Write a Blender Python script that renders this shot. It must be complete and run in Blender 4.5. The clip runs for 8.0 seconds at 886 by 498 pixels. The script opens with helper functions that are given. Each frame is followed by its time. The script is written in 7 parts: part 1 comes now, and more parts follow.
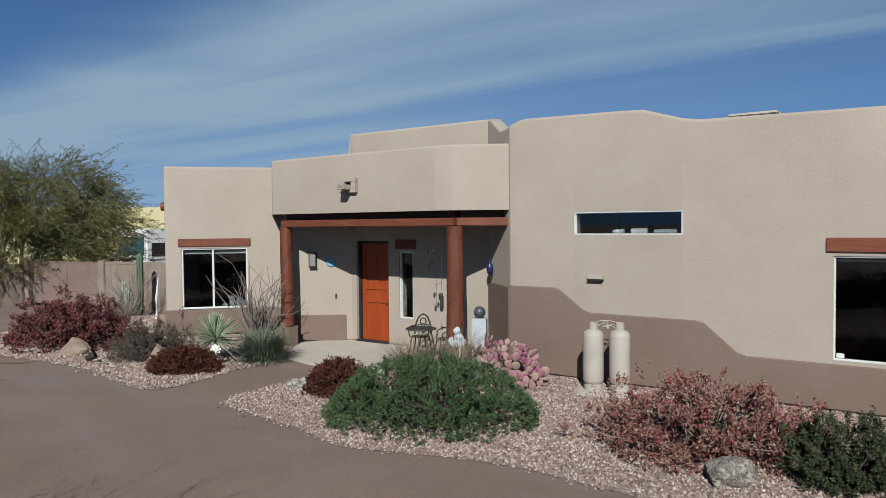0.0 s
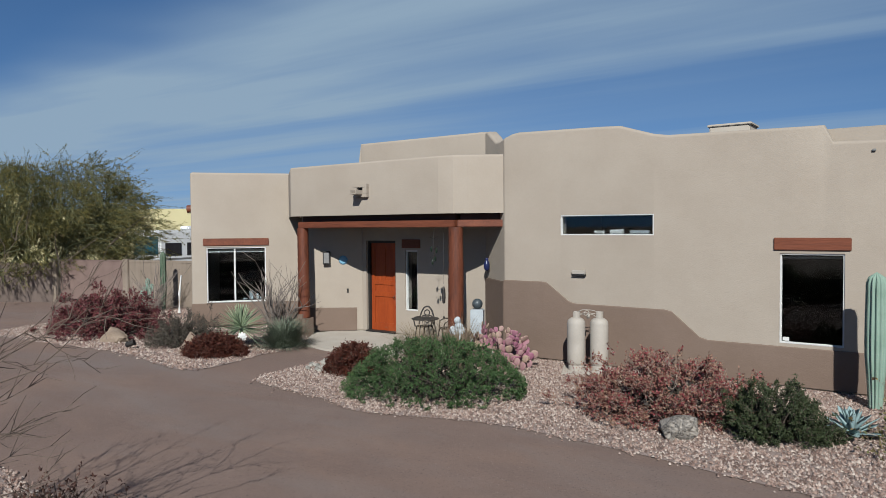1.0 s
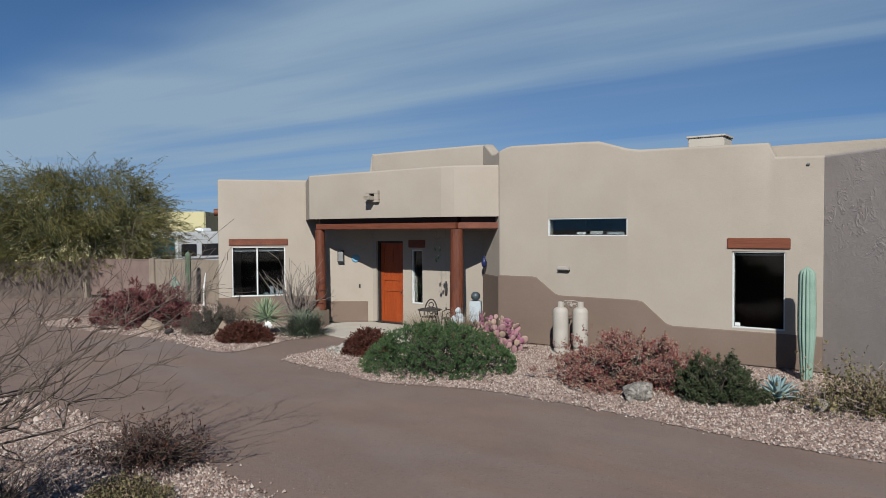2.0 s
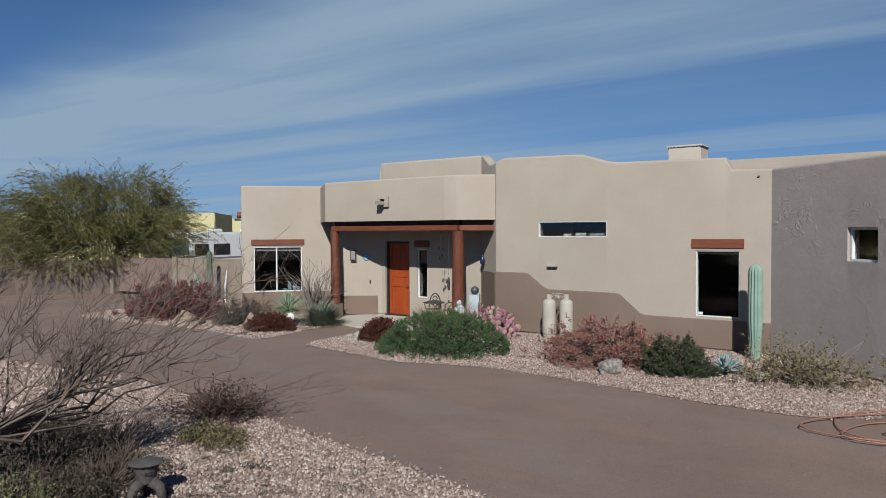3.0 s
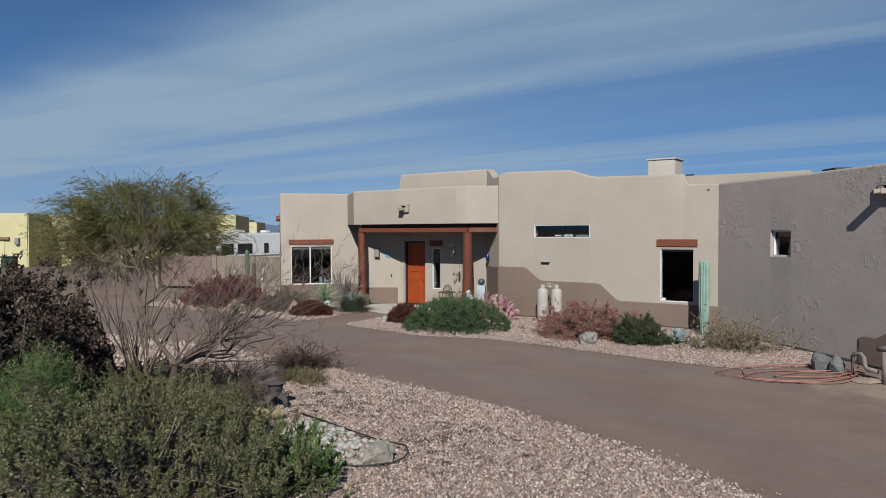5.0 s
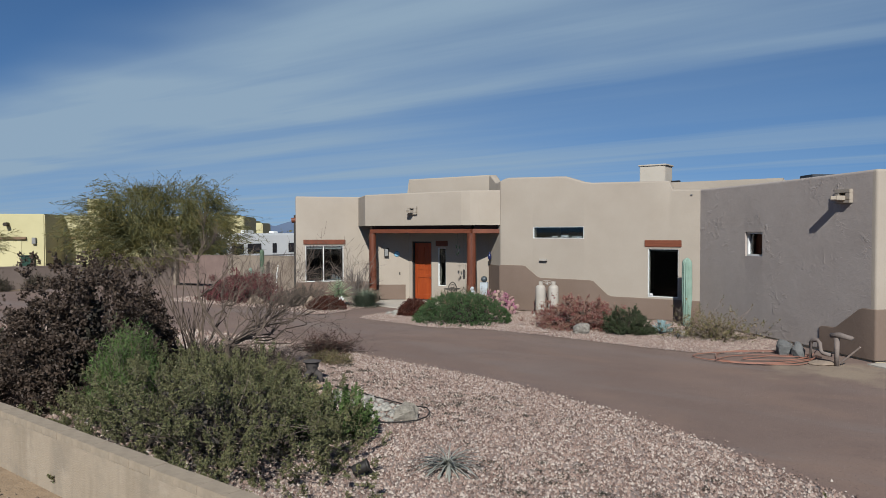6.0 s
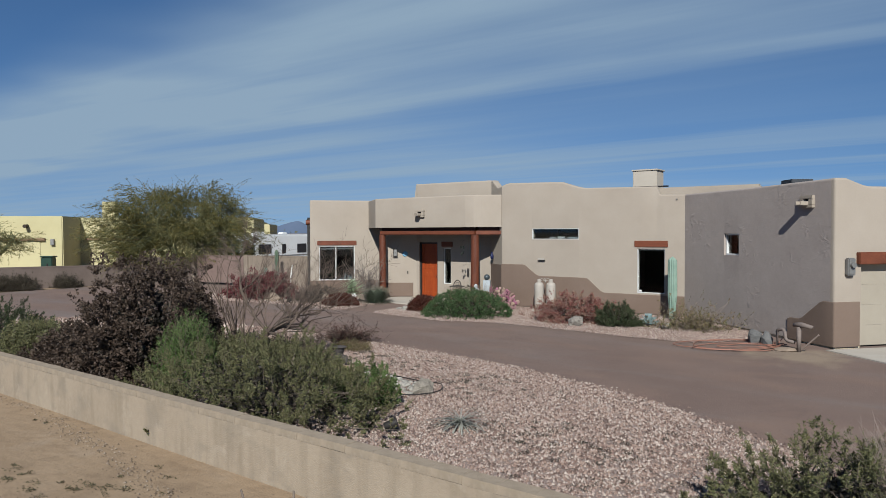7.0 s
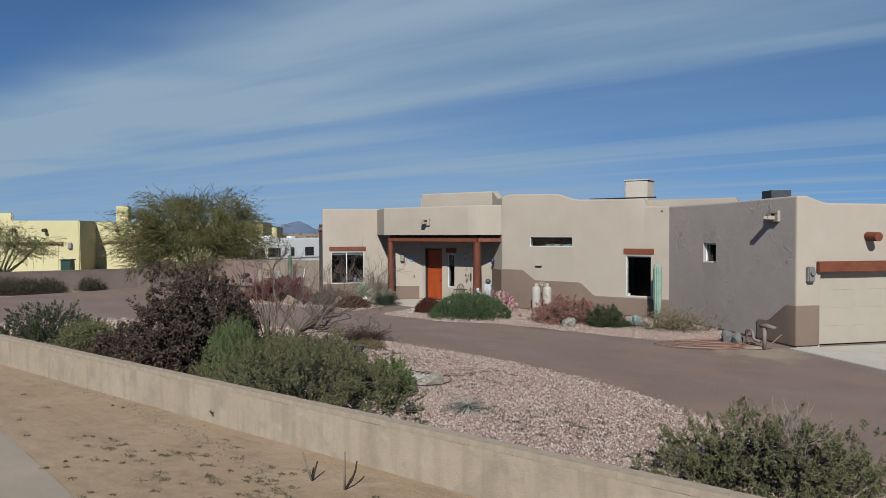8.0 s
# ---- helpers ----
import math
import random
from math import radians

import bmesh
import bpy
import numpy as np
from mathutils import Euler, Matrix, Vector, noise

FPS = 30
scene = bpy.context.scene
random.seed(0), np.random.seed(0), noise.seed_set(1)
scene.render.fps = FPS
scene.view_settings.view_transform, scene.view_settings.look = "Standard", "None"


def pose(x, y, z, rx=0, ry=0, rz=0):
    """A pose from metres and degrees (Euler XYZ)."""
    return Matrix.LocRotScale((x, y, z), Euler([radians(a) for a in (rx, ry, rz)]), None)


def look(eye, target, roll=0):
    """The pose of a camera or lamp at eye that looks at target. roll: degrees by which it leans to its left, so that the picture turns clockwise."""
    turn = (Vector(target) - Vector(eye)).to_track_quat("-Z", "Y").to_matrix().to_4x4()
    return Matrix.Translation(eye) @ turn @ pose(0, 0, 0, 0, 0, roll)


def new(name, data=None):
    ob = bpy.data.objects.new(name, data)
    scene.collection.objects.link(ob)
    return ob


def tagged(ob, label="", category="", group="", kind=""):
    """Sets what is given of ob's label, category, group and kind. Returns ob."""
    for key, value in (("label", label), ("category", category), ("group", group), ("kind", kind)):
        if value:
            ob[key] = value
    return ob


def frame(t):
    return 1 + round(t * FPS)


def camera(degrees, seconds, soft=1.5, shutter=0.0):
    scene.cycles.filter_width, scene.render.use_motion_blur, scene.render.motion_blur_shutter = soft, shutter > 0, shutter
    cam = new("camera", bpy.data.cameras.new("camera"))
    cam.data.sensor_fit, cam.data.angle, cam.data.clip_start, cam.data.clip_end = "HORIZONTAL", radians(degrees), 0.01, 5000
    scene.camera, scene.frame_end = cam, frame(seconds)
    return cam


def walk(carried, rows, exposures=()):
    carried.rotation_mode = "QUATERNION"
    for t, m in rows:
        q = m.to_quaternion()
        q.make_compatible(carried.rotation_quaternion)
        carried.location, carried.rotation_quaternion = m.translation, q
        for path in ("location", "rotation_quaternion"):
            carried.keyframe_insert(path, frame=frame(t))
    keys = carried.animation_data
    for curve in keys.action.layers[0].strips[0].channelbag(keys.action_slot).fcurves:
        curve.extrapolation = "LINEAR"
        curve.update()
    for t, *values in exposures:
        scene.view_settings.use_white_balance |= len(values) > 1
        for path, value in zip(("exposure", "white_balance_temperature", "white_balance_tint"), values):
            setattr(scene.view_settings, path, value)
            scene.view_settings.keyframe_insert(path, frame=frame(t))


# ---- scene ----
cam = camera(64.5, 8.0, 0.55)
EXPOSURE = 0.5
PATH = [
    (0, (1.246, -0.022, 2.989), (0.091, 1.61, 2.923), -0.5),
    (0.5, (1.699, -0.72, 2.992), (0.546, 0.914, 2.928), -0.5),
    (1, (2.295, -1.569, 2.985), (1.139, 0.062, 2.923), -0.4),
    (1.5, (2.938, -2.466, 2.936), (1.777, -0.839, 2.882), -0.3),
    (3, (4.913, -5.536, 3.008), (3.757, -3.905, 2.954), -0.3),
    (3.5, (5.513, -6.528, 3.024), (4.357, -4.896, 2.97), -0.3),
    (4, (6.074, -7.453, 3.039), (4.916, -5.823, 2.986), -0.3),
    (4.5, (6.58, -8.366, 3.047), (5.422, -6.736, 2.994), -0.3),
    (6, (8.063, -11.194, 3.047), (6.909, -9.561, 2.998), -0.1),
    (6.5, (8.597, -12.106, 3.074), (7.441, -10.474, 3.026), -0.2),
    (7, (9.158, -13.068, 3.098), (8.001, -11.437, 3.05), -0.2),
    (7.5, (9.746, -14.051, 3.23), (8.589, -12.42, 3.181), -0.2),
    (8, (10.382, -15.106, 3.443), (9.224, -13.476, 3.395), -0.2),
]
walk(cam, [(t, look(eye, target, roll)) for t, eye, target, roll in PATH], [(0.0, EXPOSURE, 6200, 8), (8.0, EXPOSURE, 6200, 8)])

# ---- sky and sun ----
SUN_AZ, SUN_EL = -59.0, 35.5  # degrees from +x, and above the horizon
sun_dir = Vector((math.cos(radians(SUN_EL)) * math.cos(radians(SUN_AZ)), math.cos(radians(SUN_EL)) * math.sin(radians(SUN_AZ)), math.sin(radians(SUN_EL))))
sun_data = bpy.data.lights.new("sun", "SUN")
sun_data.energy, sun_data.angle, sun_data.color = 5.0, radians(0.5), (1.0, 0.965, 0.915)
sun = new("sun", sun_data)
sun.matrix_basis = look((0, 0, 40), Vector((0, 0, 40)) - sun_dir)

world = bpy.data.worlds.new("sky")
scene.world = world
world.use_nodes = True


def node(tree, kind, **inputs):
    n = tree.nodes.new(kind)
    for key, value in inputs.items():
        if key[0] == "_":
            n.inputs[int(key[1:])].default_value = value
        else:
            n.inputs[key].default_value = value
    return n


def build_sky():
    t = world.node_tree
    t.nodes.clear()
    sky = t.nodes.new("ShaderNodeTexSky")
    sky.sky_type, sky.sun_disc = "NISHITA", False
    sky.sun_elevation, sky.sun_rotation = radians(SUN_EL), radians(90 - SUN_AZ)
    sky.air_density, sky.dust_density, sky.ozone_density = 1.0, 0.0, 3.0
    co = t.nodes.new("ShaderNodeTexCoord")
    sep = t.nodes.new("ShaderNodeSeparateXYZ")
    t.links.new(co.outputs["Generated"], sep.inputs[0])
    lift = t.nodes.new("ShaderNodeVectorMath")
    lift.operation = "ADD"
    lift.inputs[1].default_value = (0, 0, 0.16)
    t.links.new(co.outputs["Generated"], lift.inputs[0])
    t.links.new(lift.outputs[0], sky.inputs["Vector"])
    # a sheet of cirrus in the north: the direction projected on a high plane
    def math_node(kind, a, b, clamp=False):
        m = t.nodes.new("ShaderNodeMath")
        m.operation, m.use_clamp = kind, clamp
        for k, v in enumerate((a, b)):
            if isinstance(v, (int, float)):
                m.inputs[k].default_value = v
            else:
                t.links.new(v, m.inputs[k])
        return m.outputs[0]

    def step(v, lo, hi, to0=0.0, to1=1.0):
        m = node(t, "ShaderNodeMapRange", _1=lo, _2=hi, _3=to0, _4=to1)
        m.interpolation_type = "SMOOTHSTEP"
        t.links.new(v, m.inputs[0])
        return m.outputs[0]

    low = math_node("MAXIMUM", math_node("ADD", sep.outputs[2], 0.02), 0.004)
    u, v = math_node("DIVIDE", sep.outputs[0], low), math_node("DIVIDE", sep.outputs[1], low)
    comb = t.nodes.new("ShaderNodeCombineXYZ")
    t.links.new(u, comb.inputs[0])
    t.links.new(v, comb.inputs[1])

    def streaks(turn, sx, sy, detail, lo, hi, shift, warp):
        rot = t.nodes.new("ShaderNodeVectorRotate")
        rot.rotation_type = "Z_AXIS"
        rot.inputs["Angle"].default_value = radians(turn)
        t.links.new(comb.outputs[0], rot.inputs["Vector"])
        mp = t.nodes.new("ShaderNodeMapping")
        mp.inputs["Scale"].default_value, mp.inputs["Location"].default_value = (sx, sy, 1), shift
        t.links.new(rot.outputs[0], mp.inputs["Vector"])
        n = node(t, "ShaderNodeTexNoise", Scale=1.0, Detail=detail, Roughness=0.55, Distortion=warp)
        t.links.new(mp.outputs[0], n.inputs["Vector"])
        return step(n.outputs[0], lo, hi)

    wobble = math_node("MULTIPLY", math_node("SUBTRACT", streaks(0, 0.25, 0.35, 3.0, 0.2, 0.8, (5.0, 2.0, 0), 0.3), 0.5), 1.3)
    vw = math_node("ADD", v, wobble)
    rise = step(vw, 1.2, 2.6)
    fall = step(vw, 3.0, 4.2, 1.0, 0.24)
    west = step(u, -1.8, -5.0, 0.0, 0.50)
    thin = step(u, -1.7, 0.3, 1.0, 0.46)
    sheet_ = math_node("MULTIPLY", math_node("MULTIPLY", rise, thin), math_node("ADD", fall, west))
    fine = streaks(CLOUD_TURN, 0.13, 0.85, 5.0, 0.30, 0.72, CLOUD_SHIFT, 0.5)
    wisps = streaks(CLOUD_TURN - 4, 0.30, 1.9, 7.0, 0.38, 0.74, (3.0, 1.0, 0), 0.9)
    tex = math_node("ADD", math_node("MULTIPLY", fine, 0.46), math_node("ADD", math_node("MULTIPLY", wisps, 0.16), 0.54))
    bands = streaks(CLOUD_TURN + 3, 0.075, 0.62, 5.0, 0.47, 0.66, (7.3, 2.2, 0), 0.35)
    veil = math_node("MULTIPLY", step(vw, 2.7, 3.8), math_node("MULTIPLY", bands, step(u, -5.0, -2.0, 0.25, 0.40)))
    both_ = math_node("ADD", math_node("MULTIPLY", sheet_, tex), veil, True)
    both = math_node("MULTIPLY", both_, 0.92)
    mix = t.nodes.new("ShaderNodeMix")
    mix.data_type = "RGBA"
    t.links.new(both, mix.inputs[0])
    tint = t.nodes.new("ShaderNodeMix")
    tint.data_type, tint.blend_type = "RGBA", "MULTIPLY"
    tint.inputs[0].default_value = 1.0
    tint.inputs[7].default_value = (0.78, 1.0, 1.18, 1.0)
    t.links.new(sky.outputs[0], tint.inputs[6])
    t.links.new(tint.outputs[2], mix.inputs[6])
    mix.inputs[7].default_value = CLOUD_COLOUR
    bg = node(t, "ShaderNodeBackground", Strength=SKY_STRENGTH)
    t.links.new(mix.outputs[2], bg.inputs[0])
    out = t.nodes.new("ShaderNodeOutputWorld")
    t.links.new(bg.outputs[0], out.inputs[0])


CLOUD_TURN, CLOUD_SHIFT, CLOUD_COLOUR, SKY_STRENGTH = 0.0, (0.0, 0.0, 0.0), (4.2, 5.55, 6.9, 1.0), 0.05
build_sky()
rng = np.random.default_rng(7)


# ---- materials ----
def surface(name, dark, light, scale=1.5, fine=40.0, rough=0.85, bump=0.2, bump_scale=60.0, spread=0.35, metal=0.0, piece=0.0, coarse_bump=0.0, spec=0.3):
    """A two-scale surface: broad stains between two colours, fine grain, and relief. piece: change from object to object."""
    m = bpy.data.materials.new(name)
    m.use_nodes = True
    t = m.node_tree
    b = t.nodes["Principled BSDF"]
    b.inputs["Roughness"].default_value, b.inputs["Metallic"].default_value = rough, metal
    b.inputs["Specular IOR Level"].default_value = spec
    co = t.nodes.new("ShaderNodeTexCoord")
    n1 = node(t, "ShaderNodeTexNoise", Scale=scale, Detail=5.0, Roughness=0.6)
    n2 = node(t, "ShaderNodeTexNoise", Scale=fine, Detail=4.0, Roughness=0.7)
    for n in (n1, n2):
        t.links.new(co.outputs["Object"], n.inputs["Vector"])
    blend = node(t, "ShaderNodeMix", _0=spread)
    blend.data_type = "FLOAT"
    t.links.new(n1.outputs[0], blend.inputs[2])
    t.links.new(n2.outputs[0], blend.inputs[3])
    last = blend.outputs[0]
    if piece:
        info = t.nodes.new("ShaderNodeObjectInfo")
        add = t.nodes.new("ShaderNodeMath")
        add.operation = "MULTIPLY_ADD"
        add.inputs[1].default_value = piece
        t.links.new(info.outputs["Random"], add.inputs[0])
        t.links.new(last, add.inputs[2])
        last = add.outputs[0]
    ramp = t.nodes.new("ShaderNodeValToRGB")
    ramp.color_ramp.elements[0].position, ramp.color_ramp.elements[1].position = 0.3, 0.7 + piece
    ramp.color_ramp.elements[0].color, ramp.color_ramp.elements[1].color = (*dark, 1), (*light, 1)
    t.links.new(last, ramp.inputs[0])
    t.links.new(ramp.outputs[0], b.inputs["Base Color"])
    if bump:
        n3 = node(t, "ShaderNodeTexNoise", Scale=bump_scale, Detail=3.0, Roughness=0.6)
        t.links.new(co.outputs["Object"], n3.inputs["Vector"])
        bp = node(t, "ShaderNodeBump", Strength=bump, Distance=0.02)
        t.links.new(n3.outputs[0], bp.inputs["Height"])
        if coarse_bump:
            n4 = node(t, "ShaderNodeTexNoise", Scale=bump_scale / 9, Detail=4.0, Roughness=0.55)
            t.links.new(co.outputs["Object"], n4.inputs["Vector"])
            bp2 = node(t, "ShaderNodeBump", Strength=coarse_bump, Distance=0.06)
            t.links.new(n4.outputs[0], bp2.inputs["Height"])
            t.links.new(bp2.outputs[0], bp.inputs["Normal"])
        t.links.new(bp.outputs[0], b.inputs["Normal"])
    return m


def foliage(name, colours, through_light=0.25, rough=0.65, clump=0.66):
    """Leaves: each leaf takes one of the colours; some light passes through."""
    m = bpy.data.materials.new(name)
    m.use_nodes = True
    t = m.node_tree
    b = t.nodes["Principled BSDF"]
    b.inputs["Roughness"].default_value = rough
    b.inputs["Specular IOR Level"].default_value = 0.25
    geo = t.nodes.new("ShaderNodeNewGeometry")
    co = t.nodes.new("ShaderNodeTexCoord")
    n1 = node(t, "ShaderNodeTexNoise", Scale=4.0, Detail=4.0, Roughness=0.65)
    t.links.new(co.outputs["Object"], n1.inputs["Vector"])
    mixv = node(t, "ShaderNodeMix", _0=clump)
    mixv.data_type = "FLOAT"
    t.links.new(geo.outputs["Random Per Island"], mixv.inputs[2])
    t.links.new(n1.outputs[0], mixv.inputs[3])
    ramp = t.nodes.new("ShaderNodeValToRGB")
    els = ramp.color_ramp.elements
    while len(els) < len(colours):
        els.new(0.5)
    for i, c in enumerate(colours):
        els[i].position = 0.2 + 0.6 * i / max(1, len(colours) - 1)
        els[i].color = (*c, 1)
    t.links.new(mixv.outputs[0], ramp.inputs[0])
    t.links.new(ramp.outputs[0], b.inputs["Base Color"])
    tr = t.nodes.new("ShaderNodeBsdfTranslucent")
    t.links.new(ramp.outputs[0], tr.inputs[0])
    mix = node(t, "ShaderNodeMixShader", _0=through_light * 0.6)
    t.links.new(b.outputs[0], mix.inputs[1])
    t.links.new(tr.outputs[0], mix.inputs[2])
    t.links.new(mix.outputs[0], t.nodes["Material Output"].inputs[0])
    return m


def wood(name, dark, light, axis=2, rough=0.6):
    m = surface(name, dark, light, 3.0, 30.0, rough, 0.25, 20.0, 0.5)
    t = m.node_tree
    co = next(n for n in t.nodes if n.type == "TEX_COORD")
    mp = t.nodes.new("ShaderNodeMapping")
    mp.inputs["Scale"].default_value = [0.12 if i == axis else 1.6 for i in range(3)]
    t.links.new(co.outputs["Object"], mp.inputs["Vector"])
    for n in t.nodes:
        if n.type == "TEX_NOISE":
            t.links.new(mp.outputs[0], n.inputs["Vector"])
    return m


def glass(name, tint=(0.02, 0.025, 0.03)):
    """Dark tinted window glass: part mirror, part clear."""
    m = bpy.data.materials.new(name)
    m.use_nodes = True
    b = m.node_tree.nodes["Principled BSDF"]
    b.inputs["Base Color"].default_value = (0.32, 0.36, 0.38, 1)
    b.inputs["Roughness"].default_value = 0.02
    b.inputs["IOR"].default_value = 1.45
    b.inputs["Transmission Weight"].default_value = 1.0
    return m


STUCCO = surface("stucco_beige", (0.248, 0.211, 0.169), (0.285, 0.248, 0.202), 0.9, 25.0, 0.92, 0.22, 55.0, 0.3, coarse_bump=0.06, spec=0.15)
STUCCO_ROUGH = surface("stucco_rough", (0.242, 0.208, 0.184), (0.298, 0.259, 0.229), 0.9, 9.0, 0.92, 0.3, 45.0, 0.35, coarse_bump=0.12, spec=0.15)


def nicked(m, scale=4.5, lo=0.60, hi=0.70, depth=0.5, patch=None):
    """Trowel nicks: only the peaks of a noise stand out as relief, if asked only inside broad patches."""
    t = m.node_tree
    b = t.nodes["Principled BSDF"]
    src = b.inputs["Normal"].links[0].from_socket
    co = t.nodes.new("ShaderNodeTexCoord")
    n = node(t, "ShaderNodeTexNoise", Scale=scale, Detail=6.0, Roughness=0.68, Distortion=0.6)
    t.links.new(co.outputs["Object"], n.inputs["Vector"])
    ramp = node(t, "ShaderNodeMapRange", _1=lo, _2=hi)
    t.links.new(n.outputs[0], ramp.inputs[0])
    bp = node(t, "ShaderNodeBump", Strength=depth, Distance=0.03)
    height = ramp.outputs[0]
    if patch:
        wide = node(t, "ShaderNodeTexNoise", Scale=patch, Detail=2.0, Roughness=0.5)
        t.links.new(co.outputs["Object"], wide.inputs["Vector"])
        keep = node(t, "ShaderNodeMapRange", _1=0.50, _2=0.62)
        t.links.new(wide.outputs[0], keep.inputs[0])
        times = t.nodes.new("ShaderNodeMath")
        times.operation = "MULTIPLY"
        t.links.new(height, times.inputs[0])
        t.links.new(keep.outputs[0], times.inputs[1])
        height = times.outputs[0]
    t.links.new(height, bp.inputs["Height"])
    t.links.new(src, bp.inputs["Normal"])
    t.links.new(bp.outputs[0], b.inputs["Normal"])


nicked(STUCCO_ROUGH, 3.4, 0.52, 0.74, 0.6, 0.55)
nicked(STUCCO, 3.0, 0.66, 0.74, 0.18)
BROWN = surface("stucco_brown", (0.118, 0.0842, 0.0632), (0.143, 0.105, 0.0817), 0.8, 25.0, 0.92, 0.25, 55.0, 0.3, coarse_bump=0.12, spec=0.15)
CREAM = surface("foundation_cream", (0.36, 0.302, 0.202), (0.432, 0.374, 0.266), 2.0, 30.0, 0.9, 0.2)
CONCRETE = surface("concrete", (0.281, 0.251, 0.208), (0.367, 0.337, 0.287), 1.2, 30.0, 0.9, 0.15, 80.0)
BLOCK = surface("wall_block", (0.219, 0.174, 0.124), (0.279, 0.231, 0.17), 0.8, 12.0, 0.95, 0.35, 60.0, 0.4)
# block tone darkened for the boundary walls, with their shade put into it
FAR_BLOCK_SHADE = surface("boundary_block_shade", (0.085, 0.064, 0.053), (0.118, 0.092, 0.077), 1.0, 12.0, 0.95, 0.3, 40.0)
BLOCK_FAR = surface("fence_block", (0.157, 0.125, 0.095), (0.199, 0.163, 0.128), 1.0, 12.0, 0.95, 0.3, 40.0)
DRIVE = surface("driveway_grit", (0.118, 0.0807, 0.0646), (0.156, 0.11, 0.0884), 0.45, 14.0, 0.95, 0.3, 130.0, 0.3, coarse_bump=0.08)
SAND = surface("sand", (0.200, 0.140, 0.085), (0.255, 0.186, 0.117), 0.7, 10.0, 0.95, 0.4, 40.0, 0.4, coarse_bump=0.4)


def dusted(m, colour, scale, lo, hi, amount, stretch=(1, 1, 1), spot=None, reach=2.0):
    """Patches of another colour over a surface, where a noise is high; or round a spot."""
    t = m.node_tree
    b = t.nodes["Principled BSDF"]
    src = b.inputs["Base Color"].links[0].from_socket
    co = t.nodes.new("ShaderNodeTexCoord")
    mp = t.nodes.new("ShaderNodeMapping")
    mp.inputs["Scale"].default_value = stretch
    t.links.new(co.outputs["Object"], mp.inputs["Vector"])
    n = node(t, "ShaderNodeTexNoise", Scale=scale, Detail=6.0, Roughness=0.62, Distortion=0.4)
    t.links.new(mp.outputs[0], n.inputs["Vector"])
    value = n.outputs[0]
    if spot:
        dist = t.nodes.new("ShaderNodeVectorMath")
        dist.operation = "DISTANCE"
        dist.inputs[1].default_value = spot
        t.links.new(co.outputs["Object"], dist.inputs[0])
        fall = node(t, "ShaderNodeMapRange", _1=0.0, _2=reach, _3=0.42, _4=-0.25)
        t.links.new(dist.outputs["Value"], fall.inputs[0])
        add = t.nodes.new("ShaderNodeMath")
        t.links.new(value, add.inputs[0])
        t.links.new(fall.outputs[0], add.inputs[1])
        value = add.outputs[0]
    ramp = node(t, "ShaderNodeMapRange", _1=lo, _2=hi, _3=0.0, _4=amount)
    t.links.new(value, ramp.inputs[0])
    mix = t.nodes.new("ShaderNodeMix")
    mix.data_type = "RGBA"
    mix.inputs[7].default_value = (*colour, 1)
    t.links.new(ramp.outputs[0], mix.inputs[0])
    t.links.new(src, mix.inputs[6])
    t.links.new(mix.outputs[2], b.inputs["Base Color"])


dusted(SAND, (0.145, 0.100, 0.062), 1.3, 0.50, 0.68, 0.55, (1, 1.8, 1))
dusted(SAND, (0.30, 0.235, 0.165), 0.7, 0.54, 0.72, 0.5, (1, 1.5, 1))
dusted(SAND, (0.09, 0.062, 0.042), 26.0, 0.60, 0.68, 0.5)
dusted(DRIVE, (0.185, 0.122, 0.090), 0.38, 0.48, 0.68, 0.55, (1, 1.6, 1))
dusted(DRIVE, (0.150, 0.125, 0.112), 0.22, 0.48, 0.68, 0.7, (0.6, 2.2, 1))
dusted(DRIVE, (0.23, 0.18, 0.125), 1.1, 0.55, 0.85, 0.8, (1, 1, 1), (6.3, 6.4, -0.03), 3.0)
dusted(DRIVE, (0.055, 0.038, 0.032), 34.0, 0.56, 0.66, 0.55)
dusted(DRIVE, (0.27, 0.22, 0.19), 48.0, 0.62, 0.70, 0.5)
GRAVEL_BED = surface("gravel_bed", (0.085, 0.062, 0.051), (0.33, 0.262, 0.228), 42.0, 95.0, 0.9, 0.8, 45.0, 0.35)
TIMBER = wood("timber_brown", (0.055, 0.0155, 0.0075), (0.165, 0.050, 0.023), 0)
POST_WOOD = wood("timber_post", (0.040, 0.0105, 0.005), (0.150, 0.046, 0.021), 2)
dusted(POST_WOOD, (0.022, 0.008, 0.005), 5.0, 0.55, 0.68, 0.6, (1, 1, 0.5))
# darker post timber, with the shade under the porch roof put into it
SOFFIT_SHADE = wood("timber_soffit_shade", (0.016, 0.006, 0.004), (0.045, 0.016, 0.009), 0)
DOOR_WOOD = wood("door_wood", (0.13, 0.018, 0.004), (0.29, 0.055, 0.010), 2, 0.5)
WHITE = surface("white_vinyl", (0.428, 0.428, 0.41), (0.49, 0.49, 0.471), 3.0, 40.0, 0.5, 0.0)
DARK = surface("dark_metal", (0.0144, 0.013, 0.0122), (0.036, 0.0324, 0.0288), 4.0, 40.0, 0.6, 0.1, metal=0.3)
# near-black: the darkness of unlit rooms is put into this colour
ROOM = surface("room_shade", (0.0216, 0.0205, 0.0194), (0.0345, 0.0324, 0.0303), 1.0, 12.0, 0.9, 0.0)
GLASS = glass("window_glass")
TANK = surface("tank_paint", (0.250, 0.226, 0.192), (0.318, 0.290, 0.250), 3.0, 30.0, 0.65, 0.08)
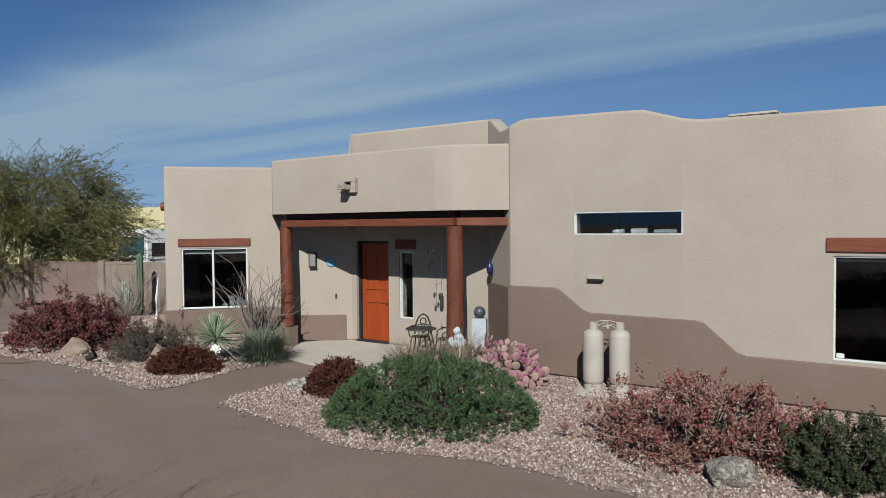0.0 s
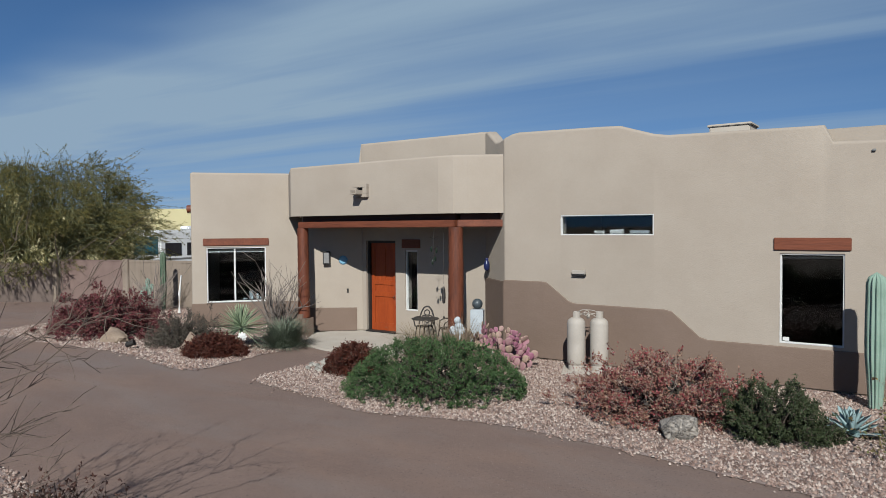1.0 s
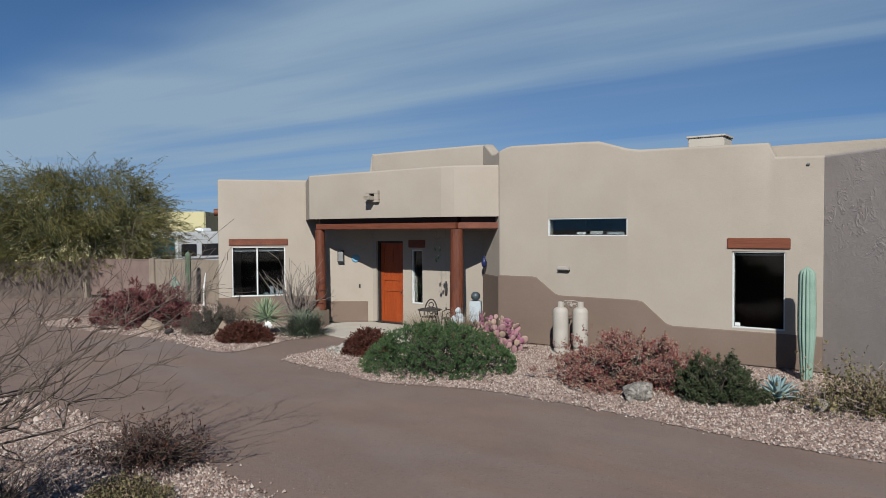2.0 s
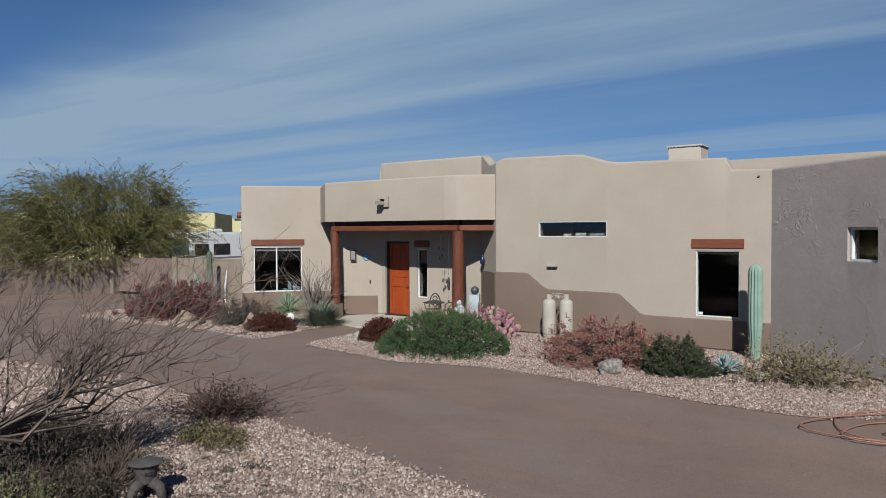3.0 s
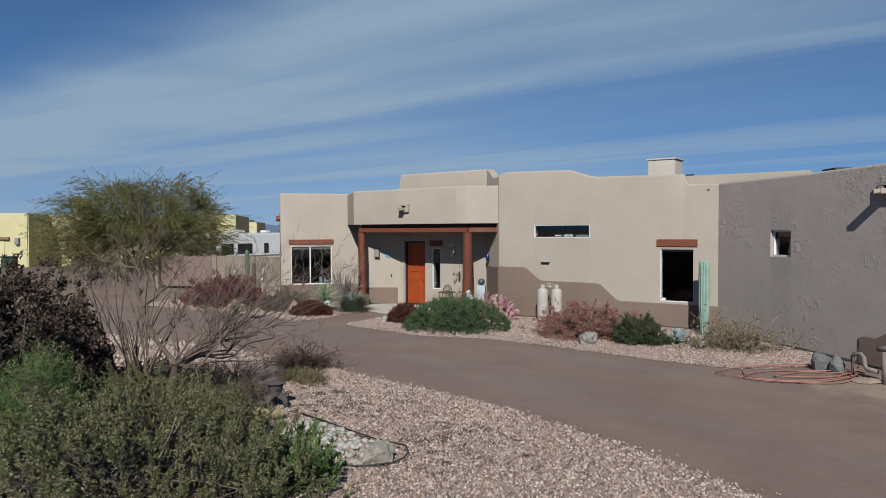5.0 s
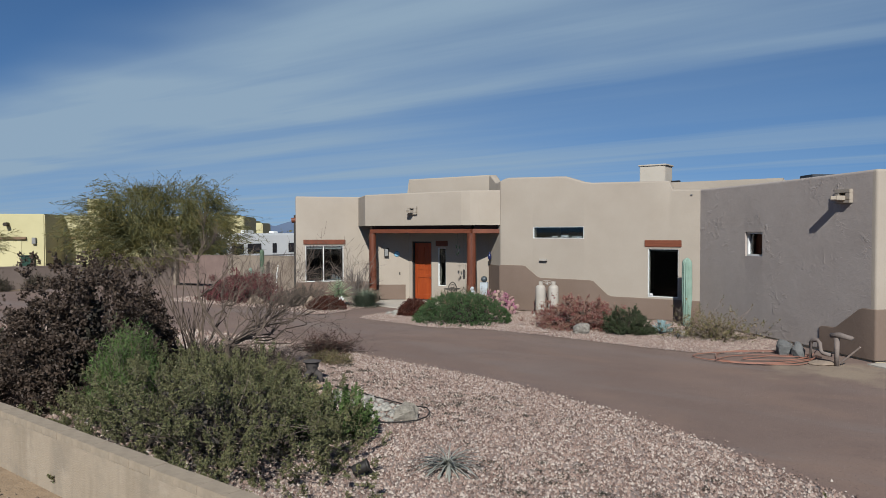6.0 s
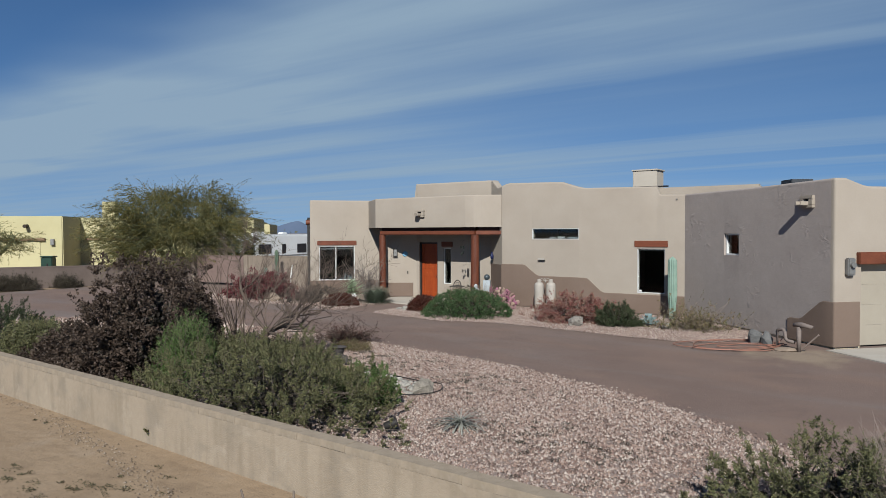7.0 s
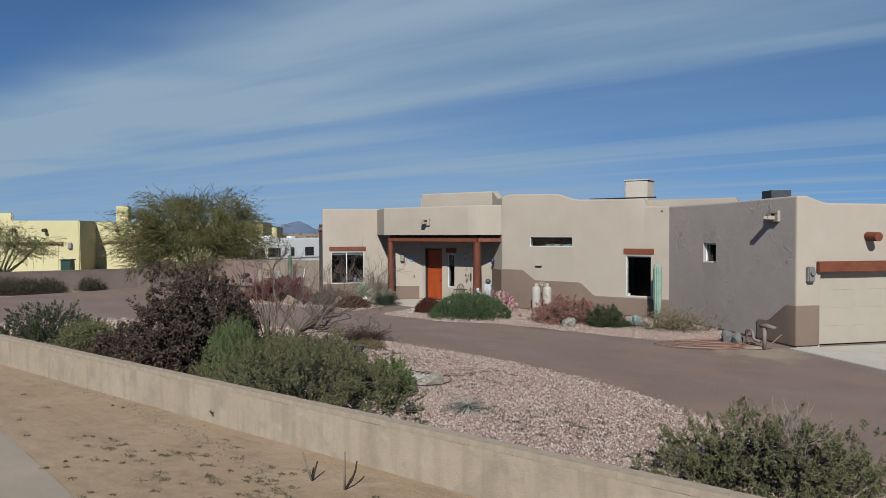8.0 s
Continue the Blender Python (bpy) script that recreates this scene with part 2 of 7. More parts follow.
IRON = surface("cast_iron", (0.018, 0.016, 0.015), (0.055, 0.05, 0.046), 6.0, 40.0, 0.6, 0.2, metal=0.4)
GREY_DARK = surface("grey_dark_metal", (0.035, 0.038, 0.042), (0.06, 0.064, 0.07), 4.0, 40.0, 0.5, 0.05, metal=0.3)
GREY_METAL = surface("grey_metal", (0.144, 0.144, 0.137), (0.23, 0.223, 0.209), 4.0, 40.0, 0.5, 0.05, metal=0.5)


# ---- building helpers ----
def thing(name, at=(0, 0, 0), label="", category="", group="", kind=""):
    ob = new(name)
    ob.empty_display_size = 0.3
    ob.matrix_basis = Matrix.Translation(at)
    return tagged(ob, label, category, group, kind)


def attach(ob, parent):
    ob.parent = parent
    if parent is not None and parent.type == "EMPTY":
        ob.matrix_parent_inverse = parent.matrix_basis.inverted()
    elif parent is not None:
        ob.matrix_parent_inverse = parent.matrix_basis.inverted()
    return ob


def mesh(name, verts, faces, material, parent=None, label="", smooth=False, sharp=None):
    me = bpy.data.meshes.new(name)
    me.from_pydata([tuple(v) for v in verts], [], [tuple(int(i) for i in f) for f in faces])
    me.materials.append(material)
    if smooth or sharp:
        me.polygons.foreach_set("use_smooth", np.ones(len(me.polygons), bool))
        if sharp:
            me.set_sharp_from_angle(angle=radians(sharp))
    me.update()
    ob = new(name, me)
    if parent is not None:
        attach(ob, parent)
    if label:
        ob["label"] = label
    return ob


def quads(name, verts, count, material, parent=None, label="", smooth=False, corners=4):
    """A mesh of many separate faces, each of `corners` vertices in a row."""
    me = bpy.data.meshes.new(name)
    v = np.asarray(verts, np.float32).reshape(-1, 3)
    n = len(v) // corners
    me.vertices.add(len(v))
    me.vertices.foreach_set("co", v.ravel())
    me.loops.add(n * corners)
    me.loops.foreach_set("vertex_index", np.arange(n * corners, dtype=np.int32))
    me.polygons.add(n)
    me.polygons.foreach_set("loop_start", np.arange(n, dtype=np.int32) * corners)
    me.polygons.foreach_set("loop_total", np.full(n, corners, np.int32))
    me.update(calc_edges=True)
    me.validate()
    me.materials.append(material)
    ob = new(name, me)
    if parent is not None:
        attach(ob, parent)
    if label:
        ob["label"] = label
    return ob


def part(name, bm, material, parent=None, label="", smooth=False, sharp=None):
    me = bpy.data.meshes.new(name)
    bm.to_mesh(me)
    bm.free()
    me.materials.append(material)
    if smooth or sharp:
        me.polygons.foreach_set("use_smooth", np.ones(len(me.polygons), bool))
        if sharp:
            me.set_sharp_from_angle(angle=radians(sharp))
    ob = new(name, me)
    if parent is not None:
        attach(ob, parent)
    if label:
        ob["label"] = label
    return ob


def box(bm, size, at, turn=0.0, bevel=0.0, tilt=0.0):
    """Adds a box (its middle at `at`, turned about z) to bm."""
    m = Matrix.Translation(at) @ Euler((0, radians(tilt), radians(turn))).to_matrix().to_4x4() @ Matrix.Diagonal((*size, 1))
    made = bmesh.ops.create_cube(bm, size=1, matrix=m)
    if bevel:
        vs = set(made["verts"])
        es = [e for e in bm.edges if e.verts[0] in vs and e.verts[1] in vs]
        bmesh.ops.bevel(bm, geom=es, offset=bevel, segments=2, affect="EDGES")
    return bm


def box_part(name, size, at, material, parent=None, label="", turn=0.0, bevel=0.0, tilt=0.0):
    return part(name, box(bmesh.new(), size, at, turn, bevel, tilt), material, parent, label)


def lathe(bm, profile, at, sides=20):
    """Turns a profile [(radius, z), ...] round the upright axis through `at`."""
    rings = []
    for r, z in profile:
        rings.append([bm.verts.new((at[0] + r * math.cos(2 * math.pi * i / sides), at[1] + r * math.sin(2 * math.pi * i / sides), at[2] + z)) for i in range(sides)])
    for a, b in zip(rings, rings[1:]):
        for i in range(sides):
            bm.faces.new((a[i], a[(i + 1) % sides], b[(i + 1) % sides], b[i]))
    if profile[0][0] > 0.001:
        bm.faces.new(rings[0][::-1])
    if profile[-1][0] > 0.001:
        bm.faces.new(rings[-1])
    return bm


def tube(bm, pts, radii, sides=6):
    """A round bar along points, with a radius at each."""
    pts = [Vector(p) for p in pts]
    if isinstance(radii, (int, float)):
        radii = [radii] * len(pts)
    rings = []
    for i, p in enumerate(pts):
        d = (pts[min(i + 1, len(pts) - 1)] - pts[max(i - 1, 0)]).normalized()
        a = d.cross(Vector((0, 0, 1)))
        a = a.normalized() if a.length > 0.05 else d.cross(Vector((1, 0, 0))).normalized()
        b = d.cross(a)
        rings.append([bm.verts.new(p + radii[i] * (a * math.cos(2 * math.pi * k / sides) + b * math.sin(2 * math.pi * k / sides))) for k in range(sides)])
    for a, b in zip(rings, rings[1:]):
        for k in range(sides):
            bm.faces.new((a[k], a[(k + 1) % sides], b[(k + 1) % sides], b[k]))
    bm.faces.new(rings[0][::-1])
    bm.faces.new(rings[-1])
    return bm


# ---- swept walls ----
class Path:
    """A line of wall seen from outside, left to right; inside lies on its left. Corners are rounded."""

    def __init__(self, pts, rounding=0.07):
        self.pts = [Vector((x, y, 0)) for x, y in pts]
        self.dirs = [(b - a).normalized() for a, b in zip(self.pts, self.pts[1:])]
        self.s = [0.0]
        for a, b in zip(self.pts, self.pts[1:]):
            self.s.append(self.s[-1] + (b - a).length)
        self.rounding = rounding

    def at(self, seg, x=None, y=None):
        """The length along the path at which segment seg reaches this x or y."""
        p, d = self.pts[seg], self.dirs[seg]
        return self.s[seg] + ((x - p.x) / d.x if x is not None else (y - p.y) / d.y)

    def columns(self, cuts):
        """(s, outer point, inward vector) rows at all cuts and corners."""
        rows, n = [], len(self.pts)
        inward = [Vector((-d.y, d.x, 0)) for d in self.dirs]
        cuts = sorted(set(round(c, 4) for c in cuts if self.s[0] < c < self.s[-1]))
        for i in range(n):
            if i in (0, n - 1):
                k = 0 if i == 0 else -1
                rows.append((self.s[i], self.pts[i], inward[k]))
            else:
                a, b = inward[i - 1], inward[i]
                mitre = (a + b) / (1 + a.dot(b))
                turn = a.cross(b).z
                if turn > 0.1 and self.rounding:
                    r = self.rounding
                    half = math.acos(max(-1, min(1, a.dot(b)))) / 2
                    cut = r * math.tan(half)
                    centre = self.pts[i] + mitre * r
                    back = mitre
                    for k in range(5):
                        f = k / 4
                        ang = (2 * f - 1) * half
                        mid = (a + b).normalized()
                        nrm = Vector((mid.x * math.cos(ang) - mid.y * math.sin(ang), mid.x * math.sin(ang) + mid.y * math.cos(ang), 0))
                        p = centre - nrm * r
                        rows.append((self.s[i] + (2 * f - 1) * cut, p, ("to", self.pts[i] + mitre)))
                else:
                    rows.append((self.s[i], self.pts[i], mitre))
            if i < n - 1:
                for c in cuts:
                    if self.s[i] + 0.12 < c < self.s[i + 1] - 0.12 or (not self.rounding and self.s[i] < c < self.s[i + 1]):
                        rows.append((c, self.pts[i] + self.dirs[i] * (c - self.s[i]), inward[i]))
        return rows


def swept(name, path, tops, material, parent, base=0.0, thick=0.3, soft_top=0.06, holes=(), s0=None, s1=None, label="", wavy=0.0):
    """A wall along a path with a changing top, a rounded upper edge, and openings (s0, s1, z0, z1) cut through."""
    tops = sorted(tops)
    cuts = [c for c, _ in tops] + [S_ for S_ in ([s0, s1] if s0 is not None else [])] + [c for h in holes for c in h[:2]] + ([s0, s1] if s0 is not None else [])
    step = 0.5
    cuts += list(np.arange(path.s[0], path.s[-1], step)) if wavy else []
    rows = path.columns(cuts)
    if s0 is not None:
        rows = [r for r in rows if s0 - 1e-3 <= r[0] <= s1 + 1e-3]
    ts, tz = [c for c, _ in tops], [z for _, z in tops]
    verts, index, faces = [], {}, []

    def vert(row, depth, z):
        s, p, inw = row
        if isinstance(inw, tuple):
            q = p + (inw[1] - p).normalized() * depth if depth < thick * 0.5 else path_back(inw[1], p, depth)
        else:
            q = p + inw * depth
        key = (round(q.x, 4), round(q.y, 4), round(z, 4))
        if key not in index:
            index[key] = len(verts)
            verts.append((q.x, q.y, z))
        return index[key]

    def path_back(target, p, depth):
        return p + (target - p).normalized() * depth * 1.08

    def face(*ids):
        ids = [k for i, k in enumerate(ids) if k != ids[i - 1]]
        if len(set(ids)) > 2:
            faces.append(ids)

    prof = [(soft_top * (1 - math.cos(a)), soft_top * (math.sin(a) - 1)) for a in np.linspace(0, math.pi / 2, 5)]
    for r0, r1 in zip(rows, rows[1:]):
        za = float(np.interp(r0[0], ts, tz))
        zb = float(np.interp(r1[0], ts, tz))
        mid = (r0[0] + r1[0]) / 2
        cut = sorted((h[2], h[3]) for h in holes if h[0] < mid < h[1])
        spans, low = [], base
        for z0, z1 in cut:
            if z0 > low:
                spans.append((low, low, z0, z0))
            low = z1
        spans.append((low, low, za - soft_top, zb - soft_top))
        for a0, b0, a1, b1 in spans:
            for d, flip in ((0, False), (thick, True)):
                q = [vert(r0, d, a0), vert(r1, d, b0), vert(r1, d, b1), vert(r0, d, a1)]
                face(*(q[::-1] if flip else q))
        for z0, z1 in cut:
            for z, flip in ((z0, False), (z1, True)):
                if z <= base:
                    continue
                q = [vert(r0, 0, z), vert(r1, 0, z), vert(r1, thick, z), vert(r0, thick, z)]
                face(*(q[::-1] if flip else q))
        ring = [(d, z) for d, z in prof] + [(thick - d, z) for d, z in prof[::-1]]
        for (d0, e0), (d1, e1) in zip(ring, ring[1:]):
            face(vert(r0, d0, za + e0), vert(r1, d0, zb + e0), vert(r1, d1, zb + e1), vert(r0, d1, za + e1))
    for h in holes:
        for s, flip in ((h[0], False), (h[1], True)):
            row = next((r for r in rows if abs(r[0] - s) < 1e-3), None)
            if row:
                q = [vert(row, 0, h[2]), vert(row, thick, h[2]), vert(row, thick, h[3]), vert(row, 0, h[3])]
                face(*(q[::-1] if flip else q))
    for row, flip in ((rows[0], True), (rows[-1], False)):
        z = float(np.interp(row[0], ts, tz))
        ids = [vert(row, 0, base), vert(row, thick, base)] + [vert(row, thick - d, z + e) for d, e in prof] + [vert(row, d, z + e) for d, e in prof[::-1]]
        face(*(ids[::-1] if flip else ids))
    return mesh(name, verts, faces, material, parent, label, sharp=30)


# ---- the house ----
house = thing("house", (-3.0, 13.0, 0.0), "beige stucco adobe-style house with brown painted base and flat parapet roof", "house")
HP = Path([(-22.0, 17.8), (-16.15, 11.30), (-13.85, 13.95), (-12.68, 12.55), (-11.28, 13.55), (-7.09, 13.55), (-5.98, 12.58), (1.635, 12.585), (6.89, 7.905), (13.6, 15.36), (6.0, 24.0), (-14.0, 26.0), (-22.0, 17.9)])
S = HP.s
WIN_L = (HP.at(1, x=-15.86), HP.at(1, x=-14.71), 0.74, 2.42)
DOOR = (HP.at(4, x=-11.12), HP.at(4, x=-10.04), 0.02, 2.62)
WIN_N = (HP.at(4, x=-9.70), HP.at(4, x=-9.27), 0.70, 2.36)
SLIT = (HP.at(6, x=-4.55), HP.at(6, x=-2.47), 2.79, 3.23)
WIN_R = (HP.at(6, x=-0.12), HP.at(6, x=0.93), 0.80, 2.46)
WIN_G = (HP.at(7, x=3.35), HP.at(7, x=3.92), 2.32, 3.02)
GARAGE = (S[8] + 0.82, S[8] + 5.70, 0.0, 2.20)
tops = [(0, 4.69), (S[2] - 0.2, 4.69), (S[2], 4.3), (HP.at(4, x=-11.42), 4.3), (HP.at(4, x=-11.36), 5.39), (HP.at(4, x=-7.23), 5.39), (S[5] + 0.12, 5.37), (S[5] + 0.45, 5.21), (S[5] + 0.80, 5.03), (S[5] + 1.1, 5.0), (S[6], 5.05), (S[6] + 0.2, 5.12), (S[6] + 0.36, 5.145),
        (HP.at(6, x=-3.6), 5.10), (HP.at(6, x=-3.2), 5.08), (HP.at(6, x=-2.5), 4.86), (HP.at(6, x=-2.2), 4.81), (HP.at(6, x=0.58), 4.76), (HP.at(6, x=0.72), 4.46), (S[7], 4.43), (HP.at(7, x=4.4), 4.44), (S[8], 4.49),
        (S[8] + 0.35, 4.49), (S[8] + 0.9, 4.31), (S[8] + 1.1, 4.28), (S[8] + 8, 4.24), (S[9], 4.24), (S[10], 4.3), (S[12], 4.69)]
# the grey-looking side of the garage has a coarser coat
swept("wall", HP, tops, STUCCO, house, 0.05, 0.30, 0.07, [WIN_L, DOOR, WIN_N, SLIT, WIN_R], S[0], S[7], "smooth beige stucco wall with rounded parapet")
swept("wall", HP, tops, STUCCO_ROUGH, house, 0.05, 0.30, 0.07, [WIN_G], S[7], S[8] - 0.15, "rough trowelled stucco side wall of the garage")
swept("wall", HP, tops, STUCCO, house, 0.05, 0.30, 0.07, [GARAGE], S[8] - 0.15, S[12], "beige stucco garage front wall")
# setback footing under the walls
foot = Path([(p.x, p.y) for p in HP.pts], 0)
inner = []
for r in foot.columns([]):
    inner.append((r[1] + r[2] * 0.035))
FOOT = Path([(p.x, p.y) for p in inner], 0)
for f0, f1 in ((FOOT.s[0], FOOT.s[8] + 0.80), (FOOT.s[8] + 5.70, FOOT.s[-1])):
    swept("foundation", FOOT, [(0, 0.052), (FOOT.s[-1], 0.052)], CREAM, house, -0.25, 0.2, 0.004, [], f0, f1, label="cream painted concrete footing")


def roof_polygon(name, pts, z, material, parent, label="", thick=0.12):
    bm = bmesh.new()
    top = [bm.verts.new((x, y, z)) for x, y in pts]
    low = [bm.verts.new((x, y, z - thick)) for x, y in pts]
    bm.faces.new(top)
    bm.faces.new(low[::-1])
    for i in range(len(pts)):
        j = (i + 1) % len(pts)
        bm.faces.new((top[j], top[i], low[i], low[j]))
    bmesh.ops.recalc_face_normals(bm, faces=bm.faces)
    return part(name, bm, material, parent, label)


inside = [(-21.8, 17.6), (-16.1, 11.75), (-13.6, 14.5), (-12.35, 13.05), (-11.35, 13.75), (-7.0, 13.75), (-5.85, 12.85), (1.8, 12.85), (6.9, 8.35), (13.2, 15.3), (5.8, 23.7), (-13.8, 25.7)]
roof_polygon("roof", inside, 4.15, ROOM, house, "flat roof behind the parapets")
roof_polygon("floor", inside, 0.06, ROOM, house, "interior floor with unlit-room darkness put into its colour", 0.2)

# porch: stucco fascia box over the entrance
PORCH = Path([(-14.35, 13.58), (-12.44, 11.92), (-7.40, 11.92), (-7.02, 11.99), (-6.70, 12.16), (-5.90, 12.70)], 0.07)
swept("porch_fascia", PORCH, [(0, 4.66), (PORCH.s[1], 4.66), (PORCH.s[-1], 4.68)], STUCCO, house, 3.31, 0.34, 0.06, [], label="thick beige stucco fascia over the entrance porch")
roof_polygon("porch_ceiling", [(-14.0, 13.75), (-12.35, 12.2), (-7.1, 12.2), (-6.1, 12.95), (-7.5, 14.0), (-11.4, 14.0), (-12.4, 13.1), (-13.6, 14.3)], 3.42, SOFFIT_SHADE, house, "wooden porch ceiling with the porch shade put into its colour", 0.1)


def beam(name, p0, p1, depth, height, z, material, parent, label="", sag=0.0):
    p0, p1 = Vector((*p0, 0)), Vector((*p1, 0))
    mid, d = (p0 + p1) / 2, p1 - p0
    return box_part(name, (d.length, depth, height), (mid.x, mid.y, z), material, parent, label, math.degrees(math.atan2(d.y, d.x)), 0.015)


beam("beam", (-12.28, 12.14), (-7.02, 12.14), 0.22, 0.17, 3.07, TIMBER, house, "long brown-stained porch beam")
beam("beam", (-7.00, 12.14), (-6.05, 12.82), 0.22, 0.17, 3.07, TIMBER, house)
# caps sit in the gap above the beam; its shade is in their colour
beam("beam_cap", (-12.30, 12.36), (-7.10, 12.36), 0.26, 0.15, 3.235, SOFFIT_SHADE, house)
beam("beam_cap", (-7.08, 12.38), (-6.15, 13.02), 0.26, 0.15, 3.235, SOFFIT_SHADE, house)
beam("beam_cap", (-12.34, 12.50), (-13.40, 13.50), 0.26, 0.15, 3.235, SOFFIT_SHADE, house)


def porch_post(x, y, z0, z1, r):
    """A peeled log: slightly crooked, with swellings at old branch knots."""
    bm = bmesh.new()
    rows, sides = 26, 20
    rings = []
    for k in range(rows + 1):
        z = (z1 - z0) * k / rows
        ring = []
        for i in range(sides):
            t = 2 * math.pi * i / sides
            q = Vector((math.cos(t) * 1.6, math.sin(t) * 1.6, z * 1.7 + x))
            rr = r * (1.06 - 0.10 * k / rows) * (1 + 0.05 * noise.noise(q) + 0.02 * noise.noise(q * 3.1))
            ring.append(bm.verts.new((x + rr * math.cos(t) + 0.012 * math.sin(1.3 * z + x), y + rr * math.sin(t), z0 + z)))
        rings.append(ring)
    for a, b in zip(rings, rings[1:]):
        for i in range(sides):
            bm.faces.new((a[i], a[(i + 1) % sides], b[(i + 1) % sides], b[i]))
    bm.faces.new(rings[0][::-1])
    bm.faces.new(rings[-1])
    return part("post", bm, POST_WOOD, house, "round peeled-log porch post, brown stain", smooth=True, sharp=50)


porch_post(-12.20, 12.14, 0.5, 2.985, 0.158)
porch_post(-7.06, 12.14, 0.5, 2.985, 0.178)
for x, w in ((-12.26, 0.58), (-7.02, 0.62)):
    bm = bmesh.new()
    box(bm, (w, 0.55, 0.70), (x, 12.12, 0.25), 0, 0)
    bmesh.ops.bevel(bm, geom=[e for e in bm.edges if max(v.co.z for v in e.verts) > 0.3], offset=0.12, segments=4, affect="EDGES")
    part("post_base", bm, BROWN, house, "brown stucco pier under a porch post", smooth=True, sharp=50)

# brown painted base, standing proud of the wall
def offset_path(path, i0, i1, out):
    rows = Path([(p.x, p.y) for p in path.pts[i0:i1 + 1]], 0).columns([])
    return Path([((r[1] - r[2] * out).x, (r[1] - r[2] * out).y) for r in rows], 0.06)


WB = offset_path(HP, 1, 2, 0.03)
swept("wainscot", WB, [(0, 0.72), (WB.s[-1], 0.72)], BROWN, house, 0.03, 0.05, 0.025, label="brown painted stucco base course")
WV = offset_path(HP, 3, 4, 0.03)
swept("wainscot", WV, [(0, 0.69), (WV.s[-1] - 0.02, 0.69)], BROWN, house, 0.03, 0.05, 0.025, s0=WV.s[0] + 0.13, s1=WV.s[-1] - 0.16)
WM = offset_path(HP, 5, 7, 0.03)


def wm(x):
    return WM.at(1, x=x)


swept("wainscot", WM, [(0, 1.66), (WM.s[1], 1.75), (wm(-5.0), 1.75), (wm(-4.88), 1.73), (wm(-4.35), 1.34), (wm(-4.22), 1.30), (wm(-2.25), 1.29), (wm(-2.1), 1.26), (wm(-1.55), 0.79), (wm(-1.4), 0.745), (WM.s[-1], 0.745)],
      BROWN, house, 0.03, 0.05, 0.025, s0=WM.s[0] + 0.02, s1=WM.s[-1])
box_part("wainscot", (1.43, 0.06, 1.68), (-6.535, 13.06, 0.87), BROWN, house, "", -41.15, 0.015)
WG = offset_path(HP, 7, 9, 0.03)
g0 = WG.at(0, x=5.58)
swept("wainscot", WG, [(g0, 0.60), (g0 + 0.10, 0.64), (g0 + 0.42, 0.64), (g0 + 0.55, 0.68), (WG.s[1] - 0.52, 1.18), (WG.s[1] - 0.4, 1.22), (WG.s[1] + 2, 1.22)], BROWN, house, 0.03, 0.05, 0.025, s0=g0, s1=WG.s[1] + 0.80)

# set-back upper parapet beyond the step in the roofline
bm = bmesh.new()
for z0, z1 in ((4.0, 4.72),):
    box(bm, (3.6, 0.3, z1 - z0), (2.3, 13.05, (z0 + z1) / 2), 0, 0.06)
part("parapet", bm, STUCCO, house, "set-back upper stucco parapet", sharp=50)
bm = bmesh.new()
box(bm, (1.26, 1.1, 1.9), (-3.38, 23.2, 5.30), 0, 0.03)
CHIMNEY = surface("stucco_pale", (0.32, 0.285, 0.235), (0.37, 0.33, 0.275), 1.5, 25.0, 0.92, 0.2)
chimney = part("chimney", bm, CHIMNEY, house, "square stucco chimney")
box_part("chimney_cap", (1.38, 1.2, 0.08), (-3.38, 23.2, 6.27), CHIMNEY, chimney, "flat chimney cap", bevel=0.02)
box_part("rooftop_unit", (0.95, 1.0, 1.3), (3.9, 21.6, 4.72), GREY_DARK, house, "dark grey rooftop cooling unit", 35, 0.02)
beam("roof_edge", (-3.3, 16.2), (-0.1, 16.2), 0.1, 0.06, 4.98, DARK, house, "dark raised roof edge")


def on_wall(seg, s, depth=0.0, z=0.0):
    """The frame of axes on a wall: x along it, y inward."""
    p, d = HP.pts[seg], HP.dirs[seg]
    q = p + d * (s - HP.s[seg])
    return Matrix.Translation((q.x - d.y * depth, q.y + d.x * depth, z)) @ Matrix.Rotation(math.atan2(d.y, d.x), 4, "Z")


def placed(bm, m):
    bm.transform(m)
    return bm


